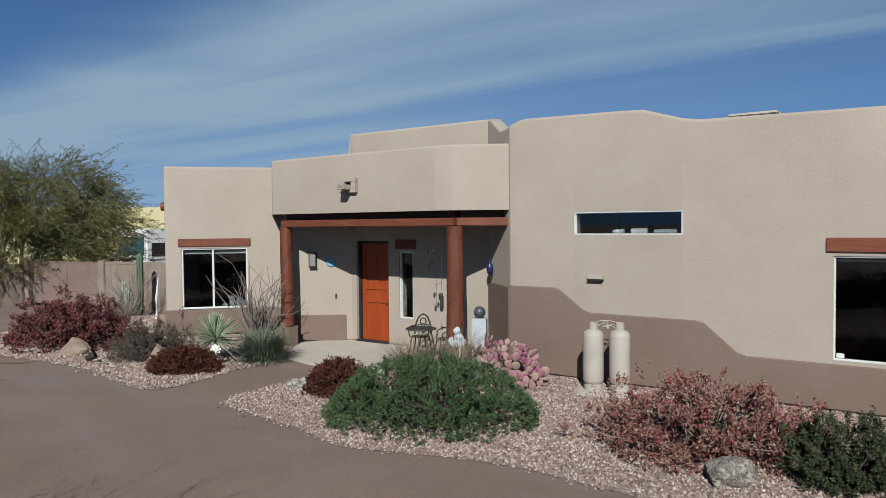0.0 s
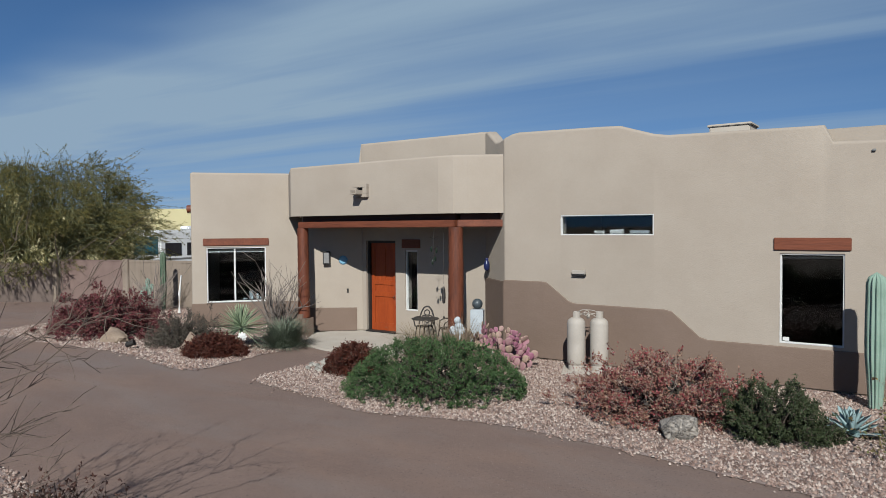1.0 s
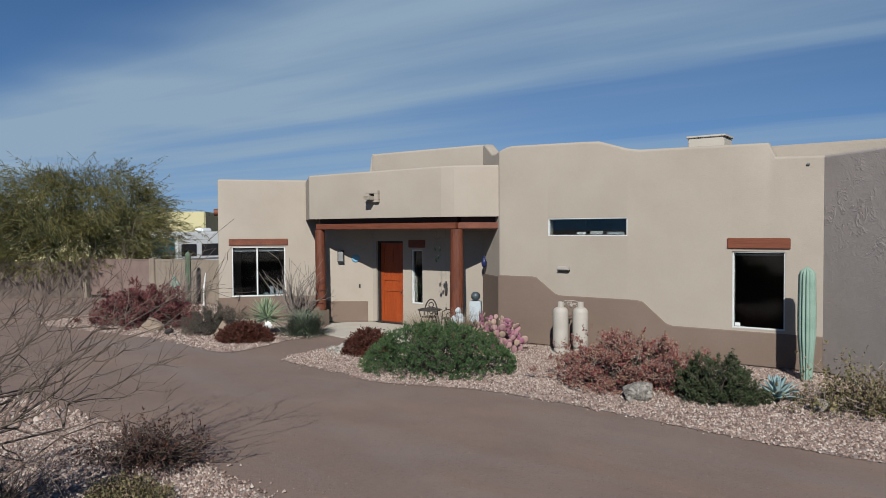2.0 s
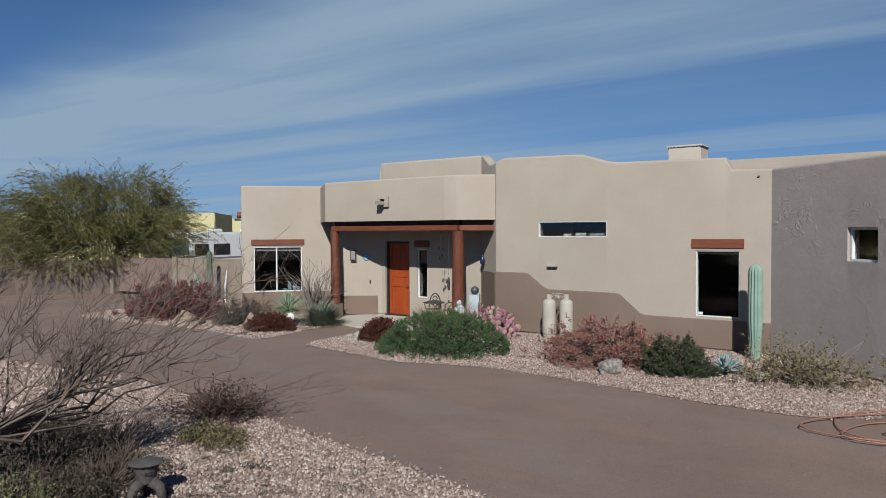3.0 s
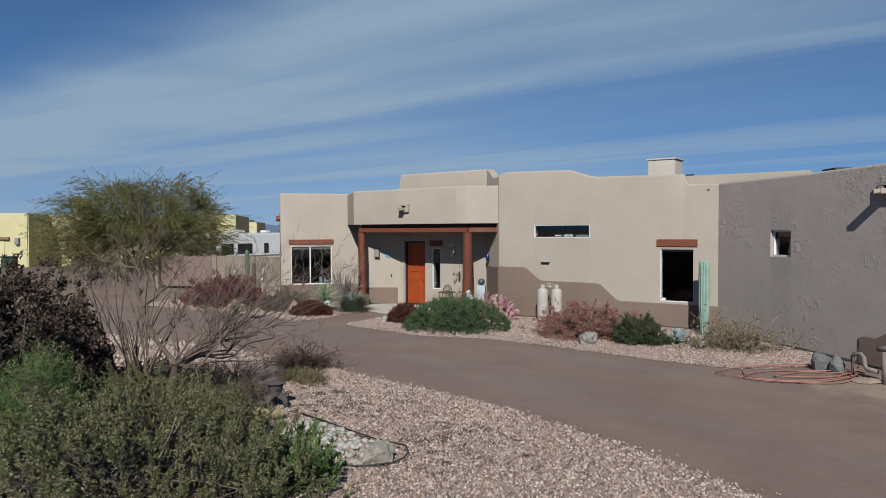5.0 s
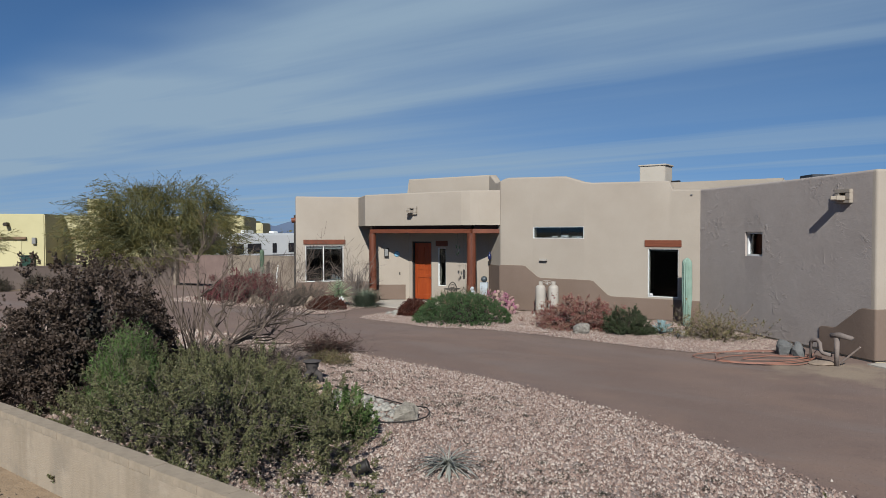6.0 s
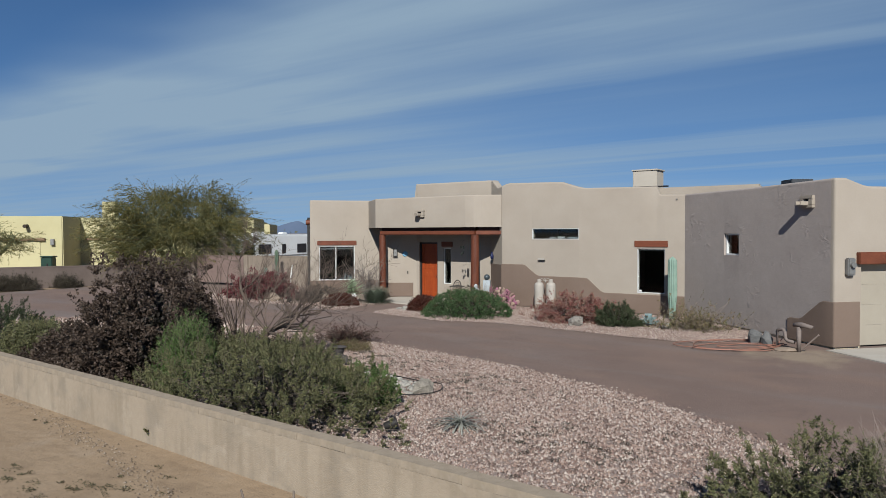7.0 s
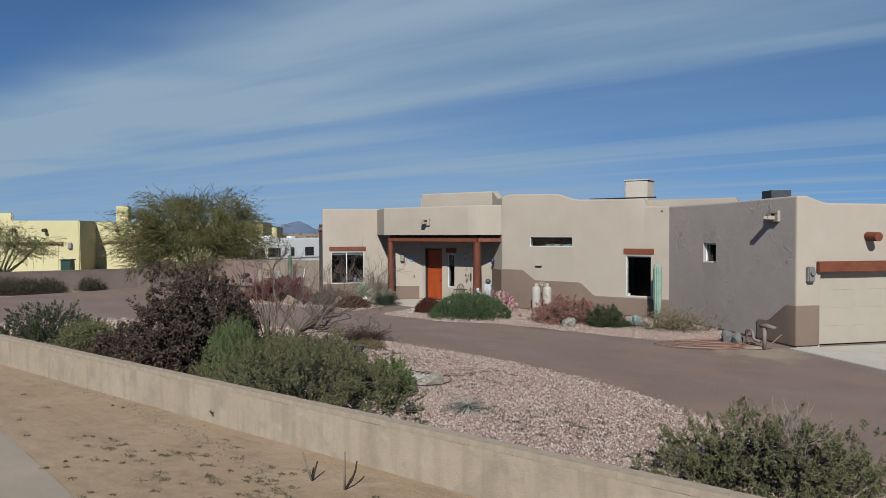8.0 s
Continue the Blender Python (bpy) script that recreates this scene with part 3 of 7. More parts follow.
def window(seg, hole, name="window", mullions=(), border=0.045, depth=0.07, lintel=None, shade=0.0, ledge=False):
    s0, s1, z0, z1 = hole
    w, h = s1 - s0, z1 - z0
    m = on_wall(seg, s0, 0, z0)
    bm = bmesh.new()
    # casing flush with the stucco and sash behind it
    for sx, sz, x, z in ((w, border, w / 2, border / 2), (w, border, w / 2, h - border / 2), (border, h - 2 * border, border / 2, h / 2), (border, h - 2 * border, w - border / 2, h / 2)):
        box(bm, (sx, 0.10, sz), (x, depth, z), 0, 0.006)
    for f in mullions:
        box(bm, (0.05, 0.07, h - 2 * border), (w * f, depth + 0.01, h / 2), 0, 0.006)
    fr = part(name, placed(bm, m), WHITE, house, "white vinyl window frame")
    fr["label"] = "white framed window with dark glass"
    edges = [0.0, *mullions, 1.0]
    for a, b in zip(edges, edges[1:]):
        x0, x1 = w * a + (border if a == 0 else 0.025), w * b - (border if b == 1 else 0.025)
        g = box_part("pane", (x1 - x0, 0.006, h - 2 * border), ((x0 + x1) / 2, depth + 0.02, h / 2), GLASS, None)
        g.data.transform(m)
        attach(g, fr)
        g.visible_shadow = False
        if shade:
            bl = box_part("blind", (x1 - x0, 0.03, shade), ((x0 + x1) / 2, depth + 0.09, h - border - 0.03 - shade / 2), WHITE, None, "raised white blind")
            bl.data.transform(m)
            attach(bl, fr)
    if ledge:
        bm = bmesh.new()
        box(bm, (w + 0.02, 0.05, 0.03), (w / 2, -0.005, 0.012), 0, 0.008)
        part("sill", placed(bm, m), WHITE, fr)
    if lintel:
        over, lz, lh = lintel
        bm = bmesh.new()
        box(bm, (w + 2 * over, 0.14, lh), (w / 2, 0.035, lz + lh / 2 - z0), 0, 0.012)
        part("lintel", placed(bm, m), TIMBER, house, "brown timber lintel over a window")
    return fr


window(1, WIN_L, mullions=(0.47,), border=0.038, lintel=(0.09, 2.47, 0.22), shade=0.09, ledge=True)
window(6, SLIT, border=0.026, depth=0.05)
window(6, WIN_R, lintel=(0.10, 2.52, 0.23), border=0.028, shade=0.035)
window(7, WIN_G, border=0.05, depth=0.12)
window(4, WIN_N, border=0.035, depth=0.08, lintel=(0.10, 2.42, 0.24))

# added partitions behind the windows; unlit-room darkness is in their colour
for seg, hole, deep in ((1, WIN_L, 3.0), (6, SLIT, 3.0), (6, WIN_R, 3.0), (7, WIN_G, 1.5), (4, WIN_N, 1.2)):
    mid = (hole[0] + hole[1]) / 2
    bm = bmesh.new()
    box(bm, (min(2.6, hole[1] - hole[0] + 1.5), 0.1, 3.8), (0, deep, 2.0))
    part("room_partition", placed(bm, on_wall(seg, mid)), ROOM, house, "added room partition with unlit-room darkness in its colour")

bm = box(bmesh.new(), (0.11, 0.004, 0.07), (0.10, 0.084, 0.075))
part("sticker", placed(bm, on_wall(6, WIN_R[0], 0, WIN_R[2])), WHITE, house, "small pale sticker on the window glass")

# front door
m = on_wall(4, DOOR[0], 0.0, 0.0)
w, h = DOOR[1] - DOOR[0], DOOR[3] - DOOR[2]
bm = bmesh.new()
for sx, sz, x, z in ((0.07, h, 0.035, h / 2 + 0.02), (0.07, h, w - 0.035, h / 2 + 0.02), (w - 0.14, 0.07, w / 2, h - 0.015)):
    box(bm, (sx, 0.14, sz), (x, 0.14, z), 0, 0.008)
part("door_frame", placed(bm, m), DARK, house, "dark door frame")
bm = bmesh.new()
dw, dh = w - 0.15, h - 0.10
box(bm, (dw, 0.03, dh), (w / 2, 0.175, 0.05 + dh / 2))
stile = 0.13
rails = (0.05, 0.28), (1.02, 1.18), (1.36, 1.50), (dh - 0.12, dh + 0.05)
for z0, z1 in rails:
    box(bm, (dw, 0.05, z1 - z0), (w / 2, 0.165, (z0 + z1) / 2), 0, 0.008)
for x in (w / 2 - dw / 2 + stile / 2, w / 2 + dw / 2 - stile / 2):
    box(bm, (stile, 0.052, dh), (x, 0.165, 0.05 + dh / 2), 0, 0.008)
box(bm, (0.10, 0.046, dh - 1.5), (w / 2, 0.165, 1.5 + (dh - 1.5) / 2), 0, 0.006)
door = part("front_door", placed(bm, m), DOOR_WOOD, house, "orange-brown panelled wooden front door")
bm = bmesh.new()
box(bm, (0.035, 0.02, 0.12), (w - 0.155, 0.135, 1.02), 0, 0.006)
tube(bm, [(w - 0.155, 0.13, 1.04), (w - 0.155, 0.09, 1.04), (w - 0.155, 0.075, 1.04)], [0.012, 0.024, 0.018], 10)
part("handle", placed(bm, m), TIMBER, door, "small brown door knob")
box_part("threshold", (w, 0.30, 0.04), (-10.58, 13.65, 0.045), DARK, house, "dark door threshold", 0, 0.006)

# garage door: four horizontal panels
m = on_wall(8, GARAGE[0], 0.0, 0.0)
gw = GARAGE[1] - GARAGE[0]
GARAGE_PAINT = surface("garage_paint", (0.239, 0.209, 0.162), (0.273, 0.243, 0.19), 2.0, 30.0, 0.6, 0.05)
garage = part("garage_door", placed(box(bmesh.new(), (gw, 0.03, 2.18), (gw / 2, 0.22, 1.10)), m), GARAGE_PAINT, house, "cream sectional garage door")
for k in range(4):
    bm = bmesh.new()
    box(bm, (gw - 0.01, 0.045, 0.5442), (gw / 2, 0.195, 0.29 + 0.545 * k), 0, 0.003)
    for r in range(3):
        box(bm, (gw - 0.01, 0.048, 0.012), (gw / 2, 0.196, 0.15 + 0.545 * k + 0.14 * r))
    part("panel", placed(bm, m), GARAGE_PAINT, garage)
bm = bmesh.new()
box(bm, (gw + 0.3, 0.20, 0.32), (gw / 2, -0.02, 2.37), 0, 0.015)
part("lintel", placed(bm, m), TIMBER, house, "long brown timber lintel over the garage door")


# ---- ground ----
def smooth_loop(pts, n=8):
    """A closed smooth curve through points (Catmull-Rom)."""
    p = np.array(pts, float)
    out = []
    k = len(p)
    for i in range(k):
        a, b, c, d = p[i - 1], p[i], p[(i + 1) % k], p[(i + 2) % k]
        for f in np.linspace(0, 1, n, endpoint=False):
            out.append(0.5 * (2 * b + (c - a) * f + (2 * a - 5 * b + 4 * c - d) * f * f + (3 * b - a - 3 * c + d) * f ** 3))
    return np.array(out)


def inside_loop(pts, loop):
    """Which of the points lie inside the loop."""
    x, y = pts[:, 0], pts[:, 1]
    res = np.zeros(len(pts), bool)
    x0, y0 = loop[:, 0], loop[:, 1]
    x1, y1 = np.roll(x0, -1), np.roll(y0, -1)
    for a, b, c, d in zip(x0, y0, x1, y1):
        if b != d:
            hit = ((b > y) != (d > y)) & (x < (c - a) * (y - b) / (d - b) + a)
            res ^= hit
    return res


def sheet(name, loop, z, material, label, kind="structure", rough=0.0):
    bm = bmesh.new()
    vs = [bm.verts.new((x, y, z)) for x, y in loop]
    f = bm.faces.new(vs)
    if f.normal.z < 0:
        f.normal_flip()
    bmesh.ops.triangulate(bm, faces=bm.faces[:])
    ob = part(name, bm, material, None, label)
    return tagged(ob, label, "ground", kind=kind)


sheet("ground", [(-3000, -3000), (3000, -3000), (3000, 3000), (-3000, 3000)], -0.06, SAND, "pale tan desert sand reaching the horizon")
sheet("driveway", [(-31.5, -6.0), (-10, -6.35), (9, -7.25), (30, -8.2), (30, 24), (-31.5, 24)], -0.03, DRIVE, "compacted reddish-brown decomposed granite driveway")
# outer strip of sand beyond the yard wall, slightly uneven
BED_A = smooth_loop([(-8.8, 7.6), (-7.6, 7.35), (-6.4, 7.2), (-5.5, 6.95), (-4.4, 7.25), (-3.2, 7.55), (-2.0, 7.5), (-0.6, 7.35), (0.6, 7.15), (1.9, 7.0), (3.0, 6.95), (3.9, 7.3), (4.5, 8.2), (4.9, 9.4), (4.2, 10.6), (1.8, 12.7), (0.0, 12.9), (-3.0, 12.9), (-5.9, 12.9), (-6.6, 12.0), (-7.6, 11.0), (-8.7, 10.4), (-9.1, 9.8), (-9.05, 8.8)])
BED_B = smooth_loop([(-20.5, 7.7), (-18.5, 7.5), (-16.8, 7.5), (-15.0, 7.75), (-13.4, 7.75), (-12.2, 7.5), (-11.1, 7.35), (-10.6, 7.7), (-10.7, 8.7), (-10.9, 9.6), (-10.75, 10.6), (-11.4, 11.8), (-12.5, 12.9), (-13.7, 14.2), (-16.1, 11.6), (-19.0, 14.4), (-20.5, 14.5), (-21.5, 12.0)])
ISLAND = smooth_loop([(-19.5, -5.8), (-19.0, -3.0), (-17.5, -0.5), (-15.3, 1.2), (-12.0, 2.1), (-9.0, 2.4), (-6.5, 2.25), (-4.2, 2.0), (-2.4, 1.7), (-0.7, 1.45), (1.0, 1.1), (2.5, 0.6), (3.9, 0.05), (5.1, -0.55), (6.1, -1.2), (7.2, -1.95), (8.6, -3.0), (10.2, -4.2), (11.4, -5.4), (11.6, -7.1), (6, -6.95), (0, -6.65), (-8, -6.3), (-14, -6.05)])
for nm, loop, lab in (("gravel_bed", BED_A, "gravel planting bed along the house front"), ("gravel_bed", BED_B, "gravel planting bed at the house corner"), ("gravel_bed", ISLAND, "gravel island inside the curved driveway")):
    sheet(nm, loop, -0.022, GRAVEL_BED, lab)

GRAVEL = foliage("gravel_stone", [(0.1004, 0.06729, 0.05446), (0.1877, 0.1251, 0.09951), (0.2619, 0.1915, 0.1566), (0.3929, 0.3382, 0.285), (0.2401, 0.1691, 0.1345)], 0.0, 0.85, 0.25)


def gravel(loop, density, size, seed, zone=None, stone=GRAVEL):
    """Loose stones strewn over a bed, in one mesh: squashed eight-sided chips."""
    r = np.random.default_rng(seed)
    lo, hi = loop.min(0), loop.max(0)
    n = int((hi[0] - lo[0]) * (hi[1] - lo[1]) * density)
    p = r.uniform(lo, hi, (n, 2))
    edge = r.normal(0, 0.07, (n, 2)) * np.where(r.random((n, 1)) < 0.05, 3.0, 1.0)
    p = p[inside_loop(p + edge, loop)]
    if zone is not None:
        p = p[zone(p)]
    n = len(p)
    rad = size * r.uniform(0.5, 1.25, (n, 1)) * r.uniform(0.7, 1.3, (n, 3))
    rad[:, 2] *= 0.85
    ang = r.uniform(0, 6.28, n)
    base = np.array([(1, 0, 0), (0, 1, 0), (-1, 0, 0), (0, -1, 0), (0, 0, 1), (0, 0, -1)], float)
    v = base[None] * rad[:, None, :] + r.normal(0, 0.15, (n, 6, 3)) * rad[:, None, :]
    c, s = np.cos(ang)[:, None], np.sin(ang)[:, None]
    x, y = v[..., 0] * c - v[..., 1] * s, v[..., 0] * s + v[..., 1] * c
    v[..., 0], v[..., 1] = x + p[:, None, 0], y + p[:, None, 1]
    v[..., 2] += -0.022 + rad[:, None, 2] * 0.5 + r.uniform(0, 0.012, (n, 1))
    v = v[:, :5]
    v[:, :4, 2] -= rad[:, None, 2] * 0.35
    tri = np.array([(0, 1, 4), (1, 2, 4), (2, 3, 4), (3, 0, 4)])
    f = (tri[None] + 5 * np.arange(n)[:, None, None]).reshape(-1, 3)
    me = bpy.data.meshes.new("gravel")
    me.vertices.add(5 * n)
    me.vertices.foreach_set("co", v.astype(np.float32).ravel())
    me.loops.add(len(f) * 3)
    me.loops.foreach_set("vertex_index", f.astype(np.int32).ravel())
    me.polygons.add(len(f))
    me.polygons.foreach_set("loop_start", np.arange(len(f), dtype=np.int32) * 3)
    me.polygons.foreach_set("loop_total", np.full(len(f), 3, np.int32))
    me.update(calc_edges=True)
    me.materials.append(stone)
    return tagged(new("gravel", me), "loose pinkish-tan crushed gravel covering the bed", "gravel", kind="stuff")


gravel(BED_A, 720, 0.021, 1)
gravel(BED_B, 340, 0.028, 2)
gravel(ISLAND, 830, 0.021, 3, lambda p: (p[:, 0] > -7.8) & (p[:, 1] > -3.6 - 3.6 * (p[:, 0] > -2.5)))
gravel(ISLAND, 140, 0.045, 4, lambda p: (p[:, 0] <= -7.8) | ((p[:, 1] <= -3.6) & (p[:, 0] <= -2.5)))

GRIT = smooth_loop([(-16.0, 3.5), (-12.0, 2.2), (-6.5, 2.3), (-0.7, 1.5), (3.9, 0.1), (7.2, -1.9), (11.0, -4.8), (14.0, -3.0), (10.5, 3.0), (5.6, 7.6), (3.0, 6.9), (-2.0, 7.4), (-5.5, 6.9), (-8.8, 7.5), (-10.6, 7.4), (-16.0, 7.4)])
GRIT_STONE = foliage("grit_stone", [(0.075, 0.054, 0.045), (0.11, 0.08, 0.067), (0.15, 0.11, 0.092), (0.19, 0.15, 0.128)], 0.0, 0.9, 0.3)
ob = gravel(GRIT, 85, 0.007, 16, None, GRIT_STONE)
ob.location.z = -0.012
tagged(ob, "loose dark and pale grit strewn over the driveway", "grit")
# paved entrance slab and garage apron
roof_polygon("porch_slab", [(-12.2, 12.5), (-11.5, 11.6), (-10.9, 10.95), (-10.0, 10.75), (-8.6, 10.7), (-7.6, 11.2), (-6.5, 12.2), (-6.0, 12.7), (-7.5, 14.05), (-11.5, 14.05)], 0.02, CONCRETE, None, "", 0.1)
tagged(bpy.data.objects["porch_slab"], "smooth pale concrete slab of the entrance porch", "slab", kind="structure")
roof_polygon("garage_apron", [(6.75, 7.55), (14.2, 15.5), (18.5, 11.8), (11.3, 3.5)], 0.0, CONCRETE, None, "", 0.1)
tagged(bpy.data.objects["garage_apron"], "pale concrete apron before the garage", "slab", kind="structure")


# ---- plants ----
def unit(v):
    return v / np.maximum(np.linalg.norm(v, axis=-1, keepdims=True), 1e-6)


def leaf_quads(base, way, length, width, r, curl=0.25):
    """Leaves as bent lozenges: base points, directions, lengths, widths."""
    n = len(base)
    way = unit(way)
    side = unit(np.cross(way, unit(r.normal(size=(n, 3)))))
    up = np.cross(side, way)
    length = np.broadcast_to(np.asarray(length, float), (n,))[:, None]
    width = np.broadcast_to(np.asarray(width, float), (n,))[:, None]
    mid = base + way * length * 0.45 + up * length * curl * 0.4
    tip = base + way * length
    q = np.stack([base, mid + side * width / 2, tip, mid - side * width / 2], 1)
    return q


def stems_mesh(name, starts, ends, r0, r1, material, parent, bend=0.0, r=None, segs=3, label=""):
    """Thin three-sided tapered stems, all in one mesh."""
    n = len(starts)
    a, b = np.asarray(starts, float), np.asarray(ends, float)
    d = unit(b - a)
    ref = np.where(np.abs(d[:, 2:3]) > 0.9, np.array([[1.0, 0, 0]]), np.array([[0, 0, 1.0]]))
    u = unit(np.cross(d, ref))
    w = np.cross(d, u)
    off = (r.normal(size=(n, 3)) if r is not None else np.zeros((n, 3))) * bend * np.linalg.norm(b - a, axis=1, keepdims=True)
    rings = []
    for k in range(segs + 1):
        f = k / segs
        p = a + (b - a) * f + off * 4 * f * (1 - f)
        rad = (r0 + (r1 - r0) * f)
        rad = np.broadcast_to(np.asarray(rad, float), (n,))[:, None]
        rings.append(np.stack([p + rad * (u * math.cos(t) + w * math.sin(t)) for t in (0, 2.094, 4.189)], 1))
    quads_ = []
    for k in range(segs):
        for e in range(3):
            g = (e + 1) % 3
            quads_.append(np.stack([rings[k][:, e], rings[k][:, g], rings[k + 1][:, g], rings[k + 1][:, e]], 1))
    return quads(name, np.concatenate(quads_, 0), None, material, parent, label)


TWIG = surface("twig", (0.072, 0.054, 0.0432), (0.144, 0.115, 0.09), 5.0, 40.0, 0.9, 0.2)
DRY = surface("dry_brush", (0.045, 0.033, 0.026), (0.10, 0.075, 0.055), 4.0, 30.0, 0.95, 0.2)
TWIG_PALE = surface("twig_pale", (0.158, 0.122, 0.101), (0.259, 0.209, 0.18), 5.0, 40.0, 0.9, 0.2)


def lobes(r, count, rx, ry, h, inner=0.62):
    """Centres of the clumps that make up an uneven dome: an even spiral, then shaken."""
    k = np.arange(count)
    a = k * 2.39996 + r.normal(0, 0.25, count)
    e = np.arcsin(np.clip((k + 0.5) / count + r.normal(0, 0.05, count), 0.02, 1))
    f = r.uniform(inner, 0.95, count)
    return np.stack([np.cos(a) * np.cos(e) * rx * f, np.sin(a) * np.cos(e) * ry * f, np.sin(e) * h * f], 1)


def shrub(name, at, rx, ry, h, material, label, seed, sprigs=1500, leaves=10, leaf=(0.05, 0.018), sprig=0.16, lobe_n=22, lump=0.3, stem=TWIG, upright=0.6, category="shrub", spread=0.5, turn=0.0, stem_n=60, loose=0.12, tight=0.75, tufts=0, tuft=0.1, peak=0.0, core=0):
    """A bush: stems from the root, an uneven lumpy dome of sprigs, leaves set along each sprig."""
    r = np.random.default_rng(seed)
    root = thing(name, (at[0], at[1], 0), label, category)
    c = unit(lobes(r, lobe_n, 1, 1, 1))
    d = r.normal(size=(sprigs, 3))
    d[:, 2] = np.abs(d[:, 2]) * 0.85
    d = unit(d)
    near = (d @ c.T).max(1)
    second = np.sort(d @ c.T, 1)[:, -2]
    width = 2.6 / math.sqrt(lobe_n)
    bump = np.clip((near - second) / (width * width * 0.5), 0, 1)
    f = (1 - lump) + lump * bump + r.normal(0, loose * 0.6, sprigs)
    inner = r.random(sprigs) < 0.28
    f = np.where(inner, f * r.uniform(0.45, 0.95, sprigs), f)
    p = d * f[:, None] * np.array([rx, ry, h])
    ca, sa = math.cos(radians(turn)), math.sin(radians(turn))
    outward = unit(p / np.array([rx, ry, h]) ** 2 + 1e-6)
    way = unit(outward * (1 - upright) + np.array([0, 0, upright]) + r.normal(0, spread * 0.5, (sprigs, 3)))
    length = sprig * r.uniform(0.5, 1.3, sprigs)
    if tufts:
        # sprigs gather in round tufts with dark gaps between them
        own = r.integers(0, tufts, sprigs)
        grow_ = r.uniform(0.6, 1.35, tufts)
        off = r.normal(size=(sprigs, 3))
        off = unit(off + outward[own] * 0.7) * (r.random((sprigs, 1)) ** 0.4) * tuft * grow_[own][:, None]
        way = unit(unit(off) * 0.55 + outward[own] * 0.35 + np.array([0, 0, upright * 0.4]) + r.normal(0, spread * 0.3, (sprigs, 3)))
        if peak:
            # each tuft is a pointed spray that leans out and up
            axis = unit(outward * 0.55 + np.array([0, 0, 0.55]) + r.normal(0, 0.25, (sprigs, 3)))[own]
            high = r.random((sprigs, 1))
            ring = np.cross(axis, unit(r.normal(size=(sprigs, 3)))) * (1 - high) ** 0.7
            off = (axis * (high - 0.35) * peak + ring * 0.75) * tuft * grow_[own][:, None]
            way = unit(axis * (0.5 + 0.6 * high) + ring * 0.9 + r.normal(0, spread * 0.25, (sprigs, 3)))
        p = p[own] + off
    p = p - way * length[:, None] * 0.6
    g = r.uniform(0, 1, (sprigs, leaves))
    base = p[:, None] + way[:, None] * (length[:, None] * g)[..., None]
    lw = way[:, None] * 0.6 + r.normal(0, tight, (sprigs, leaves, 3))
    size = r.uniform(0.75, 1.25, (sprigs, 1)) * r.uniform(0.65, 1.25, (sprigs, leaves))
    q = leaf_quads(base.reshape(-1, 3), lw.reshape(-1, 3), leaf[0] * size.ravel(), leaf[1] * size.ravel(), r)
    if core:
        # added near-black leaves inside; their colour and bulk deepen shade in the gaps
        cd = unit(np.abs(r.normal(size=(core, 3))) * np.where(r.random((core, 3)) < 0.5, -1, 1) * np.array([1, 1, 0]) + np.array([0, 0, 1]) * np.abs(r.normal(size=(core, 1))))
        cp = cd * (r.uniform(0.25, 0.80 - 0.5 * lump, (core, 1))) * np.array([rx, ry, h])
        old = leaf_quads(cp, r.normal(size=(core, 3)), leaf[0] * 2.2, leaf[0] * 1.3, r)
    st_end = p[r.integers(0, sprigs, stem_n)]

    def world(v):
        v = v.copy()
        x, y = v[..., 0] * ca - v[..., 1] * sa, v[..., 0] * sa + v[..., 1] * ca
        v[..., 0], v[..., 1] = x + at[0], y + at[1]
        v[..., 2] = np.maximum(v[..., 2], 0.0) + at[2]
        return v

    tagged(quads("foliage", world(q), None, material, root), kind="stuff")
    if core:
        tagged(quads("shade_core", world(old), None, F_CORE_SHADE, root, "added near-black leaf core that deepens the shade between sprays"), kind="stuff")
    start = r.normal(0, 0.05, (stem_n, 3)) * np.array([rx, ry, 0])
    tagged(stems_mesh("stem_tangle", world(start), world(st_end), 0.014, 0.004, stem, root, 0.06, r), kind="stuff")
    few = r.random(sprigs) < 0.5
    tagged(stems_mesh("twig_tangle", world(p[few]), world((p + way * length[:, None])[few]), 0.004, 0.0015, stem, root, 0.0, None, 1), kind="stuff")
    return root


